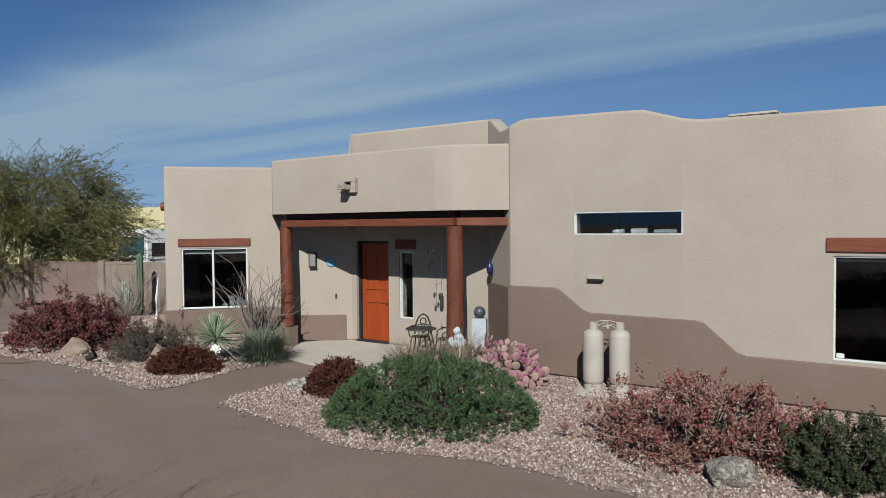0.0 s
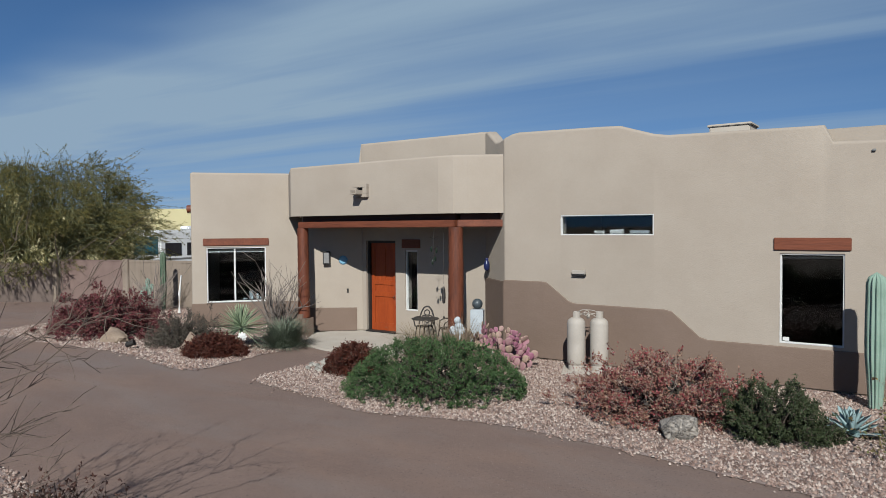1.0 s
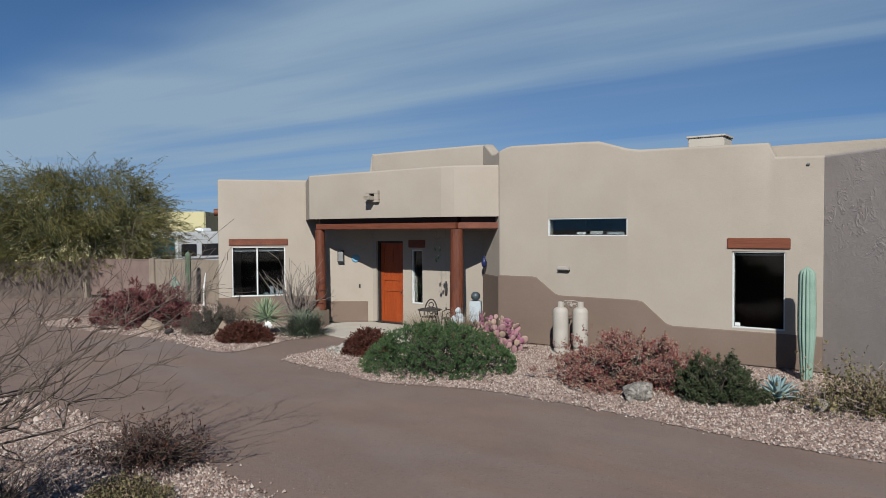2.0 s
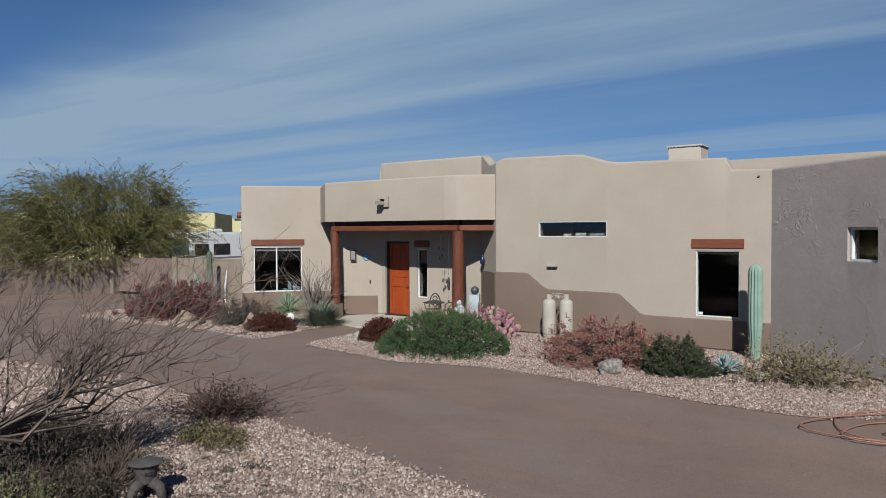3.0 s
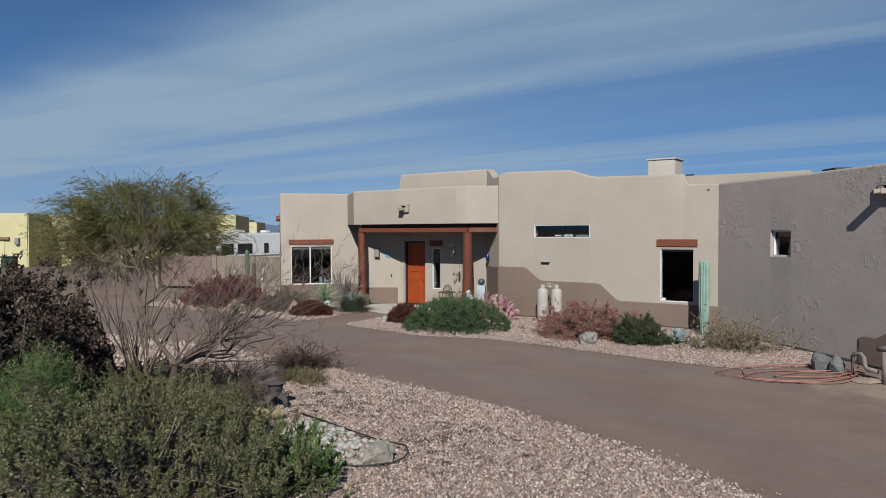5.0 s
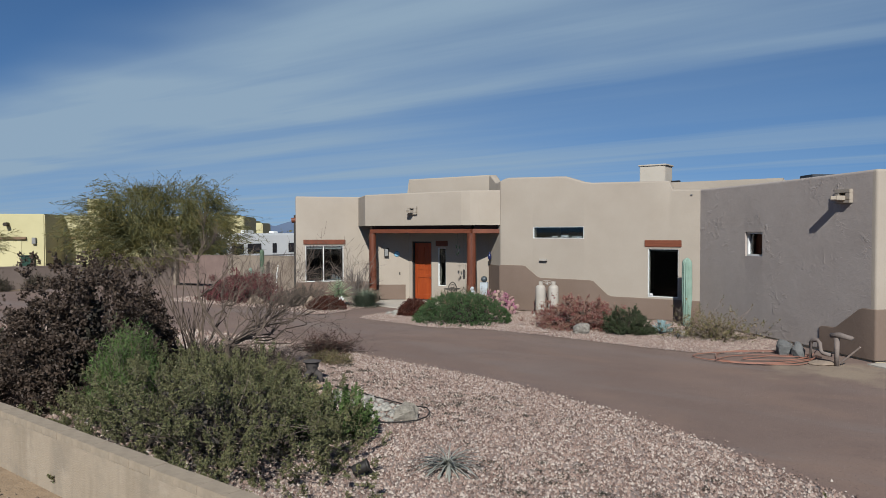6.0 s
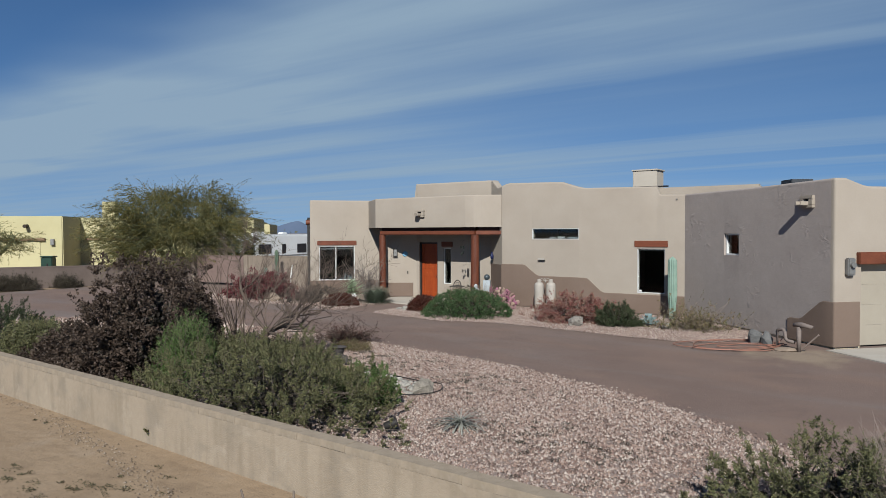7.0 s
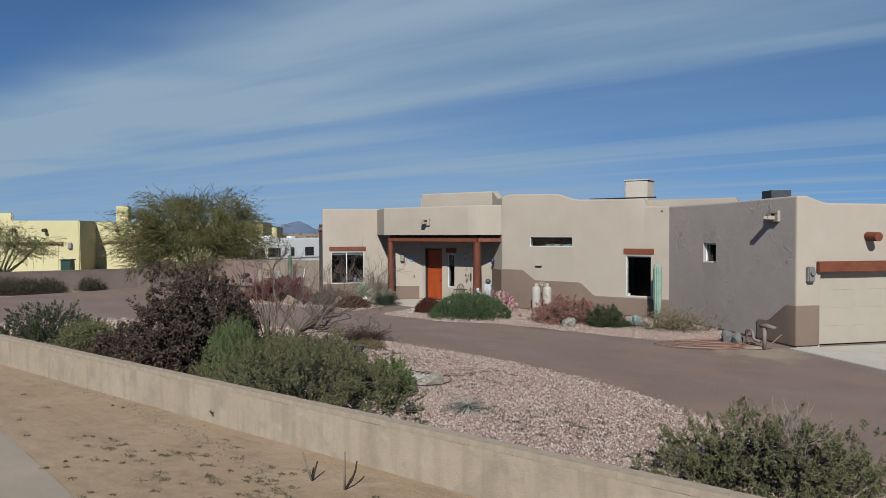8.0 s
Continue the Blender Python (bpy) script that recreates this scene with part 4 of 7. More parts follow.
def blades(name, at, count, length, width, material, label, seed, lean=0.7, base_r=0.12, droop=0.5, category="grass", upz=0.0):
    """A tuft of arching grass blades."""
    r = np.random.default_rng(seed)
    root = thing(name, at, label, category)
    a = r.uniform(0, 2 * math.pi, count)
    tilt = np.abs(r.normal(0, lean, count)).clip(0, 1.35)
    L = length * r.uniform(0.55, 1.1, count)
    out = np.stack([np.cos(a), np.sin(a), np.zeros(count)], 1)
    side = np.stack([-np.sin(a), np.cos(a), np.zeros(count)], 1)
    base = out * (base_r * np.sqrt(r.random(count)))[:, None] + np.array(at)
    pts = []
    for k in range(5):
        f = k / 4
        ang = tilt + droop * f * f
        pts.append(base + (out * (np.sin(ang) * L * f)[:, None] + np.array([0, 0, 1.0]) * (np.cos(ang) * L * f)[:, None]))
    allq = []
    for k in range(4):
        w0, w1 = width * (1 - k / 4) ** 0.6 / 2, width * max(0.05, 1 - (k + 1) / 4) ** 0.6 / 2
        allq.append(np.stack([pts[k] - side * w0, pts[k] + side * w0, pts[k + 1] + side * w1, pts[k + 1] - side * w1], 1))
    v = np.concatenate(allq, 0)
    v[..., 2] = np.maximum(v[..., 2], at[2])
    tagged(quads("blade_tuft", v, None, material, root), kind="stuff")
    return root


# near-black tone that paints inner shade, for an added leaf core
F_CORE_SHADE = foliage("leaf_core_shade", [(0.012, 0.010, 0.008), (0.030, 0.024, 0.018), (0.024, 0.024, 0.015)], 0.0)
F_RED = foliage("leaf_red", [(0.03825, 0.0068, 0.0102), (0.085, 0.01615, 0.0221), (0.1275, 0.034, 0.0357), (0.09775, 0.0493, 0.03655), (0.136, 0.085, 0.06375)], 0.2, 0.65, 0.6)
F_RED2 = foliage("leaf_red_tan", [(0.048, 0.014, 0.012), (0.165, 0.028, 0.034), (0.160, 0.075, 0.055), (0.235, 0.150, 0.102), (0.300, 0.212, 0.152)], 0.2, 0.65, 0.62)
F_GREY = foliage("leaf_grey_brown", [(0.029, 0.023, 0.019), (0.058, 0.047, 0.037), (0.055, 0.052, 0.037), (0.105, 0.085, 0.066)], 0.1)
F_DARKRED = foliage("leaf_dark_red", [(0.02475, 0.005949, 0.003969), (0.05454, 0.01395, 0.007434), (0.07434, 0.02475, 0.01242)], 0.1)
F_ROSEMARY = foliage("leaf_rosemary", [(0.019, 0.042, 0.014), (0.041, 0.082, 0.026), (0.070, 0.120, 0.040)], 0.12, 0.65, 0.4)
F_DEEP = foliage("leaf_deep_green", [(0.01568, 0.02336, 0.00992), (0.03128, 0.04408, 0.01784), (0.05008, 0.0596, 0.02376)], 0.12)
F_JUNIPER = foliage("leaf_olive", [(0.027, 0.031, 0.014), (0.057, 0.064, 0.027), (0.124, 0.114, 0.050), (0.073, 0.082, 0.037), (0.140, 0.120, 0.062)], 0.1, 0.65, 0.7)
F_BRIGHT = foliage("leaf_bright_green", [(0.034, 0.060, 0.017), (0.072, 0.115, 0.030), (0.105, 0.150, 0.048)], 0.25)
F_PURPLE = foliage("leaf_purple_brown", [(0.016, 0.010, 0.008), (0.036, 0.024, 0.017), (0.058, 0.040, 0.028), (0.090, 0.065, 0.045)], 0.1)
# scrub leaf tone with the surrounding shade darkened into it
F_SCRUB_SHADE = foliage("leaf_scrub_shade", [(0.022, 0.017, 0.012), (0.05, 0.04, 0.027), (0.042, 0.04, 0.022)], 0.1)
F_BROWN = foliage("leaf_rust_brown", [(0.028, 0.0128, 0.0096), (0.06, 0.0256, 0.0176), (0.08, 0.044, 0.0272)], 0.1)
F_TAN = foliage("leaf_tan_green", [(0.105, 0.068, 0.038), (0.070, 0.080, 0.028), (0.165, 0.135, 0.058), (0.085, 0.055, 0.034), (0.23, 0.175, 0.105)], 0.2, 0.65, 0.45)
F_PALO = foliage("leaf_palo_verde", [(0.026, 0.030, 0.010), (0.056, 0.058, 0.016), (0.086, 0.080, 0.022), (0.19, 0.145, 0.040), (0.11, 0.092, 0.038)], 0.35, 0.65, 0.72)
F_GRASS = foliage("leaf_grass_grey", [(0.055, 0.070, 0.045), (0.105, 0.128, 0.086), (0.165, 0.185, 0.135)], 0.25)
F_DRYGRASS = foliage("leaf_grass_dry", [(0.115, 0.0864, 0.054), (0.187, 0.144, 0.0936), (0.0864, 0.0684, 0.0432)], 0.25)
F_SILVER = foliage("leaf_silver", [(0.144, 0.144, 0.115), (0.23, 0.23, 0.194), (0.173, 0.18, 0.144)], 0.15)

# bed at the house corner
shrub("red_shrub", (-17.5, 9.35, 0), 2.5, 1.35, 1.32, F_RED, "dense dull crimson-leaved shrub in the gravel bed", 11, 3400, 10, (0.065, 0.036), 0.2, 26, 0.34, upright=0.35, loose=0.2, tufts=420, tuft=0.13, stem=TWIG_PALE, stem_n=190, core=900)
shrub("grey_shrub", (-13.75, 9.35, 0), 1.35, 0.9, 0.85, F_GREY, "dull grey-brown low shrub on gravel", 12, 1900, 10, (0.045, 0.016), 0.24, 18, 0.34, loose=0.24, tufts=230, tuft=0.12, peak=1.6, core=300)
shrub("red_succulent", (-11.75, 8.85, 0), 0.8, 0.6, 0.55, F_DARKRED, "low dark red succulent mound on gravel", 13, 1500, 9, (0.05, 0.026), 0.10, 26, 0.22, upright=0.45, category="succulent", turn=35)
blades("deer_grass", (-11.2, 10.5, 0), 2200, 0.74, 0.016, F_GRASS, "grey-green fountain grass tuft beside the pier", 14, 0.62, 0.30, 0.35)
# bed along the front
shrub("red_succulent", (-7.65, 9.2, 0), 0.66, 0.55, 0.66, F_DARKRED, "round dark red succulent bush by the path", 15, 1500, 9, (0.05, 0.026), 0.10, 26, 0.22, upright=0.45, category="succulent")
shrub("rosemary", (-5.12, 8.62, 0), 1.68, 1.18, 0.98, F_ROSEMARY, "wide green trailing rosemary mound", 16, 6400, 12, (0.036, 0.011), 0.085, 120, 0.09, upright=0.2, spread=0.35, turn=27, loose=0.03, stem_n=14, tight=0.6, tufts=1150, tuft=0.075, core=1500)
blades("dry_grass", (-6.0, 10.75, 0.0), 500, 1.15, 0.010, F_DRYGRASS, "dry tan ornamental grass beside the pier", 117, 0.4, 0.2, 0.3)
blades("dry_grass", (-6.7, 10.2, 0.0), 1100, 1.0, 0.010, F_DRYGRASS, "dry tan ornamental grass behind the rosemary", 17, 0.4, 0.25, 0.3)
shrub("red_shrub", (-1.22, 9.5, 0), 1.55, 1.05, 1.02, F_RED2, "loose shrub with faded red and tan leaves on pale twigs", 18, 4600, 9, (0.040, 0.024), 0.17, 30, 0.30, upright=0.45, spread=0.9, turn=12, loose=0.2, tufts=560, tuft=0.11, stem=TWIG_PALE, stem_n=160, core=700)
shrub("green_shrub", (0.42, 9.2, 0), 0.78, 0.64, 0.80, F_DEEP, "dark green bushy shrub on gravel", 19, 2500, 11, (0.042, 0.014), 0.12, 34, 0.3, upright=0.6, turn=10, loose=0.15, tufts=190, tuft=0.10, peak=2.0, core=500)
shrub("tan_shrub", (2.75, 9.7, 0), 1.2, 0.85, 0.80, F_TAN, "sparse tan and green shrub on bare twigs beside the side wall", 20, 900, 8, (0.05, 0.032), 0.26, 20, 0.45, upright=0.6, spread=0.9, loose=0.5, stem_n=170, stem=TWIG_PALE)
# gravel island
shrub("juniper", (-0.6, -4.95, 0), 3.3, 1.95, 1.36, F_JUNIPER, "broad olive-green shrub of pointed sprays behind the yard wall", 21, 10200, 12, (0.036, 0.0125), 0.085, 150, 0.28, upright=0.45, turn=-4, loose=0.10, tight=0.6, tufts=840, tuft=0.090, peak=2.6, core=2800)
shrub("juniper", (-2.7, -3.45, 0), 1.5, 1.15, 1.05, F_JUNIPER, "olive low shrub beside the broad one", 121, 2800, 11, (0.042, 0.016), 0.10, 60, 0.3, upright=0.5, loose=0.13, tight=0.6, tufts=240, tuft=0.092, peak=2.6, core=700)
shrub("dry_shrub", (-4.9, -1.9, 0), 1.8, 1.1, 0.55, F_GREY, "low dull shrub of dry leaves under the bare tree", 122, 1500, 9, (0.05, 0.02), 0.13, 30, 0.3, upright=0.5, loose=0.25, tufts=200, tuft=0.11)
shrub("juniper", (0.55, -3.55, 0), 0.95, 0.75, 0.72, F_BRIGHT, "fresh green low shrub at the cobble edge", 124, 2200, 12, (0.034, 0.014), 0.09, 36, 0.3, upright=0.5, loose=0.15, tight=0.6, tufts=170, tuft=0.085, peak=2.6, core=500)
shrub("juniper", (-1.7, -2.75, 0), 1.1, 0.75, 0.75, F_JUNIPER, "olive shrub beside the stone lantern", 125, 2200, 11, (0.034, 0.014), 0.10, 36, 0.3, upright=0.5, loose=0.18, tight=0.6, tufts=170, tuft=0.085, peak=2.6, core=400)
shrub("juniper", (-3.6, -3.1, 0), 1.35, 0.9, 0.72, F_JUNIPER, "olive spreading shrub under the bare tree", 123, 1900, 11, (0.042, 0.016), 0.10, 40, 0.3, upright=0.5, loose=0.15, tight=0.6, tufts=190, tuft=0.092, peak=2.5, core=400)
shrub("green_broom", (-2.95, -4.75, 0), 0.66, 0.62, 1.55, F_BRIGHT, "bright green feathery shrub among darker ones", 22, 2200, 12, (0.09, 0.009), 0.42, 16, 0.3, upright=0.85, loose=0.2)
shrub("purple_shrub", (-4.95, -4.3, 0), 1.9, 1.75, 2.75, F_PURPLE, "tall purplish-brown leafy shrub with an uneven top", 23, 6400, 10, (0.060, 0.036), 0.16, 60, 0.24, upright=0.4, spread=0.8, loose=0.11, tufts=680, tuft=0.16, core=3600, stem_n=120)
shrub("purple_shrub", (-7.7, -4.5, 0), 1.6, 0.9, 0.95, F_PURPLE, "low purplish-brown shrub behind the yard wall", 126, 1800, 10, (0.056, 0.032), 0.18, 20, 0.28, upright=0.4, spread=0.8, loose=0.15, tufts=220, tuft=0.14)
shrub("juniper", (-13.2, -4.1, 0), 2.4, 1.4, 1.35, F_DEEP, "dark green rounded shrub behind the yard wall", 24, 3000, 10, (0.045, 0.020), 0.12, 50, 0.3, tufts=300, tuft=0.13, peak=2.0, core=900)
shrub("green_shrub", (-10.0, -4.4, 0), 1.3, 1.0, 1.0, F_JUNIPER, "small olive shrub behind the yard wall", 25, 1600, 14, (0.06, 0.022), 0.24, 24, 0.3)
shrub("juniper", (8.5, -4.75, 0), 1.7, 1.15, 1.12, F_JUNIPER, "olive-green shrub with dead silvery twigs", 26, 4600, 12, (0.036, 0.012), 0.085, 70, 0.32, upright=0.5, loose=0.12, tight=0.6, tufts=520, tuft=0.092, peak=2.4, core=1900, turn=30)
shrub("brown_shrub", (-4.75, 1.7, 0), 1.0, 0.7, 0.5, F_BROWN, "low brown twiggy shrub on the gravel edge", 27, 520, 6, (0.045, 0.020), 0.30, 14, 0.4, spread=1.2, loose=0.45, stem_n=260, stem=DRY)
# scrub bushes enlarged and darkened to stand in for shade on the wall
for x, y, k in ((-33.9, 0.9, 1), (-33.5, 2.1, 2), (-33.1, 3.2, 3), (-32.9, 4.1, 4), (-32.6, 5.2, 5), (-31.9, 7.3, 6)):
    tagged(shrub("scrub_bush", (x, y, 0), 1.35 if k < 6 else 0.7, 0.8, 1.35 - 0.10 * k, F_SCRUB_SHADE, "dull scrub bush, darkened and enlarged to stand in for wall shade", 100 + k, 900, 9, (0.07, 0.03), 0.3, 14, 0.3, loose=0.25, core=250), group="bushes along the boundary wall")

# ---- trees ----
def grow(r, start, way, length, radius, level, out, tips, spread=0.5, lift=0.12, kids=3, levels=4, taper=0.62, droop=0.0):
    """Branches by halves: segments into out[level], last points into tips."""
    p, d = np.array(start, float), unit(np.array(way, float))
    n = 3
    pts = [p]
    for k in range(n):
        d = unit(d + r.normal(0, 0.16, 3) + np.array([0, 0, lift - droop * level]))
        p = p + d * length / n
        pts.append(p)
    for k in range(n):
        f0, f1 = 1 - (1 - taper) * k / n, 1 - (1 - taper) * (k + 1) / n
        out.append((pts[k], pts[k + 1], radius * f0, radius * f1))
    if level >= levels:
        tips.append((p, d))
        return
    for k in range(kids + (1 if r.random() < 0.4 else 0)):
        i = n if k == 0 else r.integers(1, n + 1)
        q = unit(d + r.normal(0, spread, 3))
        grow(r, pts[i], q, length * r.uniform(0.55, 0.85), radius * taper * r.uniform(0.7, 1.0), level + 1, out, tips, spread, lift, kids, levels, taper, droop)


def limbs_mesh(name, segs, material, parent, label="", sides=5):
    """All the limbs as one tapered mesh."""
    a = np.array([s[0] for s in segs])
    b = np.array([s[1] for s in segs])
    r0 = np.array([s[2] for s in segs])[:, None]
    r1 = np.array([s[3] for s in segs])[:, None]
    d = unit(b - a)
    ref = np.where(np.abs(d[:, 2:3]) > 0.9, np.array([[1.0, 0, 0]]), np.array([[0, 0, 1.0]]))
    u = unit(np.cross(d, ref))
    w = np.cross(d, u)
    qs = []
    for k in range(sides):
        t0, t1 = 2 * math.pi * k / sides, 2 * math.pi * (k + 1) / sides
        e0, e1 = u * math.cos(t0) + w * math.sin(t0), u * math.cos(t1) + w * math.sin(t1)
        qs.append(np.stack([a + r0 * e0, a + r0 * e1, b + r1 * e1, b + r1 * e0], 1))
    return quads(name, np.concatenate(qs, 0), None, material, parent, label)


BARK_GREEN = surface("bark_green", (0.072, 0.0792, 0.036), (0.122, 0.122, 0.0576), 6.0, 40.0, 0.8, 0.2)
BARK_PALE = surface("bark_pale", (0.046, 0.033, 0.025), (0.140, 0.106, 0.082), 6.0, 40.0, 0.9, 0.3)


def palo_verde(at, radius, top, low, seed, label, clumps=260, twig_n=34, leaf_n=13, scale=1.0):
    """A wide dome of drooping sprays: limbs run from a low fork to clumps near the outside."""
    r = np.random.default_rng(seed)
    root = thing("palo_verde_tree", at, label, "tree")
    base = np.array(at, float)
    fork = base + np.array([0, 0, 0.55 * scale])
    mid = (top + low) * 0.42
    k = np.arange(clumps)
    az = k * 2.39996 + r.normal(0, 0.3, clumps)
    se = np.clip(-0.55 + 1.5 * (k + 0.5) / clumps + r.normal(0, 0.07, clumps), -0.6, 0.98)
    ce = np.sqrt(1 - se * se)
    f = np.where(r.random(clumps) < 0.3, r.uniform(0.35, 0.7, clumps), r.uniform(0.70, 1.0, clumps)) + r.normal(0, 0.06, clumps)
    f = f * np.where(se < 0, 0.92, 1.0)
    c = base + np.stack([np.cos(az) * ce * radius * f, np.sin(az) * ce * radius * f, np.where(se > 0, mid + se * (top - mid) * f, mid + se * (mid - low) * f / 0.55)], 1)
    c[:, 2] = np.maximum(c[:, 2], low)
    segs = [(base, fork, 0.19 * scale, 0.16 * scale)]
    heads = []
    for i in range(9):
        a = 2 * math.pi * i / 9 + r.normal(0, 0.2)
        le = r.uniform(0.35, 0.75) * radius
        q = base + np.array([math.cos(a) * le, math.sin(a) * le, mid * r.uniform(0.75, 1.25)])
        heads.append(q)
        m = (fork + q) / 2 + r.normal(0, 0.15, 3) - np.array([0, 0, 0.2])
        segs += [(fork, m, 0.10 * scale, 0.075 * scale), (m, q, 0.075 * scale, 0.045 * scale)]
    heads = np.array(heads)
    for p in c:
        h = heads[np.argmin(((heads - p) ** 2).sum(1))]
        m = (h + p) / 2 + np.array([0, 0, 0.35 * scale]) + r.normal(0, 0.15, 3)
        segs += [(h, m, 0.038 * scale, 0.028 * scale), (m, p, 0.028 * scale, 0.015 * scale)]
    limbs_mesh("trunk", segs, BARK_GREEN, root, "forked green-brown trunk and limbs")
    n = clumps * twig_n
    own = np.repeat(np.arange(clumps), twig_n)
    out = unit(c - base - np.array([0, 0, mid * 0.6]))
    flat = out * np.array([1, 1, 0.25])
    st = c[own] + flat[own] * r.normal(0, 0.42, (n, 1)) * scale + r.normal(0, 1, (n, 3)) * np.array([0.34, 0.34, 0.17]) * scale
    way = unit(flat[own] * 0.9 + r.normal(0, 0.38, (n, 3)) + np.array([0, 0, -0.22]))
    ln = 0.7 * scale * r.uniform(0.4, 1.5, (n, 1))
    tagged(stems_mesh("twig_tangle", st, st + way * ln, 0.008 * scale, 0.004 * scale, BARK_GREEN, root, 0.05, r, 1), kind="stuff")
    g = r.uniform(0.05, 1.05, (n, leaf_n))
    b = st[:, None] + way[:, None] * (ln * g)[..., None]
    lw = way[:, None] * 1.0 + r.normal(0, 0.42, (n, leaf_n, 3)) + np.array([0, 0, -0.2])
    q = leaf_quads(b.reshape(-1, 3), lw.reshape(-1, 3), 0.17 * scale * r.uniform(0.6, 1.4, n * leaf_n), 0.021 * scale, r, 0.1)
    q[..., 2] = np.maximum(q[..., 2], 0.1)
    tagged(quads("crown", q, None, F_PALO, root, "dense olive-yellow drooping feathery crown"), kind="stuff")
    return root


palo_verde((-31.4, 14.2, 0), 4.7, 6.25, 0.6, 31, "broad palo verde tree with olive crown drooping over the fence")


def bare_tree(at, seed):
    """A low fork, a crooked leaning leader, and thin limbs fanning out low over the drive, all with fine twigs."""
    r = np.random.default_rng(seed)
    root = thing("bare_tree", at, "leafless small tree with thin pale crooked branches", "tree")
    segs, twig_a, twig_b = [], [], []
    base = np.array(at, float)
    across, away = np.array([0.815, 0.579, 0.0]), np.array([-0.579, 0.815, 0.0])
    fork = base + np.array([0.10, -0.05, 0.82])

    def spot(a, f, u):
        return fork + across * a + away * f + np.array([0, 0, u])

    def limb(start, tip, radius, sides, sag=0.08, level=0, end=0.22):
        start, tip = np.array(start, float), np.array(tip, float)
        n = 8
        L = np.linalg.norm(tip - start)
        kink = np.cumsum(r.normal(0, 0.030 * L, (n + 1, 3)), 0)
        kink = kink - np.linspace(0, 1, n + 1)[:, None] * kink[-1]
        kink -= kink[0] * np.linspace(1, 0, n + 1)[:, None]
        pts = [start + (tip - start) * (k / n) - np.array([0, 0, sag * L * 4 * (k / n) * (1 - k / n)]) + kink[k] for k in range(n + 1)]
        for k in range(n):
            segs.append((pts[k], pts[k + 1], radius * (1 - (1 - end) * k / n), radius * (1 - (1 - end) * (k + 1) / n)))
        for q in range(sides):
            k = int(r.integers(2, n + 1))
            d = unit(unit(pts[min(n, k + 1)] - pts[k - 1]) + r.normal(0, 0.55, 3) + np.array([0, 0, 0.30]))
            le = L * r.uniform(0.14, 0.34) if level == 0 else r.uniform(0.15, 0.38)
            if level < 1:
                limb(pts[k], pts[k] + d * le, max(0.005, radius * (1 - (1 - end) * k / n) * 0.72), 6, r.normal(0, 0.05), level + 1)
            else:
                twig_a.append(pts[k])
                twig_b.append(pts[k] + d * le)
        return pts

    limb(base + np.array([0, 0, -0.05]), fork, 0.055, 0, 0.02, 0, 0.8)
    # the leader
    knee, neck = spot(-0.58, 0.0, 0.95), spot(-0.66, 0.1, 1.62)
    limb(fork, knee, 0.037, 2, 0.03, 0, 0.75)
    limb(knee, neck, 0.027, 4, -0.02, 0, 0.65)
    for tip in ((-1.05, 0.2, 2.05), (-0.25, 0.3, 2.25), (-0.42, -0.2, 2.35), (-1.35, 0.3, 1.75)):
        limb(neck, spot(*tip), 0.016, 7, 0.0)
    limb(knee, spot(-0.10, 0.5, 1.75), 0.024, 9, 0.14)
    limb(spot(-0.3, 0.0, 0.5), spot(0.35, 0.4, 1.25), 0.022, 8, 0.12)
    # low fan
    for a, f, u, rad, sides in ((0.55, 0.8, 1.25, 0.024, 8), (0.95, 1.4, 1.20, 0.028, 9), (1.05, 2.1, 1.12, 0.026, 9), (1.35, 2.7, 0.95, 0.026, 9), (1.70, 2.4, 0.12, 0.022, 6), (0.05, 0.9, 1.55, 0.018, 8),
                                (1.75, 3.0, 0.62, 0.024, 8), (0.15, 2.4, 1.25, 0.020, 8), (0.35, 3.2, 1.15, 0.024, 9), (0.7, 0.5, 0.85, 0.016, 6), (-0.9, 2.6, 1.2, 0.020, 8), (2.15, 2.34, 1.15, 0.026, 9),
                                (2.0, 2.74, 1.35, 0.026, 10), (1.58, 3.17, 1.30, 0.028, 10), (0.97, 3.35, 1.35, 0.026, 10), (2.09, 1.82, 0.85, 0.024, 9), (0.25, 3.5, 1.30, 0.026, 10), (1.22, 2.3, 1.42, 0.024, 9)):
        limb(fork + r.normal(0, 0.04, 3), spot(a, f, u), rad * 0.85, sides, 0.05)
    limbs_mesh("trunk", segs, BARK_PALE, root, "grey-brown crooked trunk and limbs", 5)
    tagged(stems_mesh("twig_tangle", np.array(twig_a), np.array(twig_b), 0.0042, 0.002, BARK_PALE, root, 0.08, r, 2), kind="stuff")
    return root


bare_tree((-3.55, -2.25, 0), 5)
# dead twigs, with dark leaves added to carry the shade on the gravel
for x, y, rx_, ry_, k in ((-3.7, -1.15, 1.25, 0.75, 1), (-4.9, -0.75, 1.1, 0.7, 2), (-2.75, -1.75, 0.75, 0.5, 3), (-5.9, -1.2, 1.2, 0.8, 4)):
    tagged(shrub("dead_thicket", (x, y, 0), rx_, ry_, 0.42, F_SCRUB_SHADE, "low thicket of dead twigs, its dark leaves added as ground shade", 300 + k, 700, 8, (0.045, 0.018), 0.2, 20, 0.4, stem=DRY, spread=1.1, loose=0.35, stem_n=130, core=260), group="thicket under the bare tree")


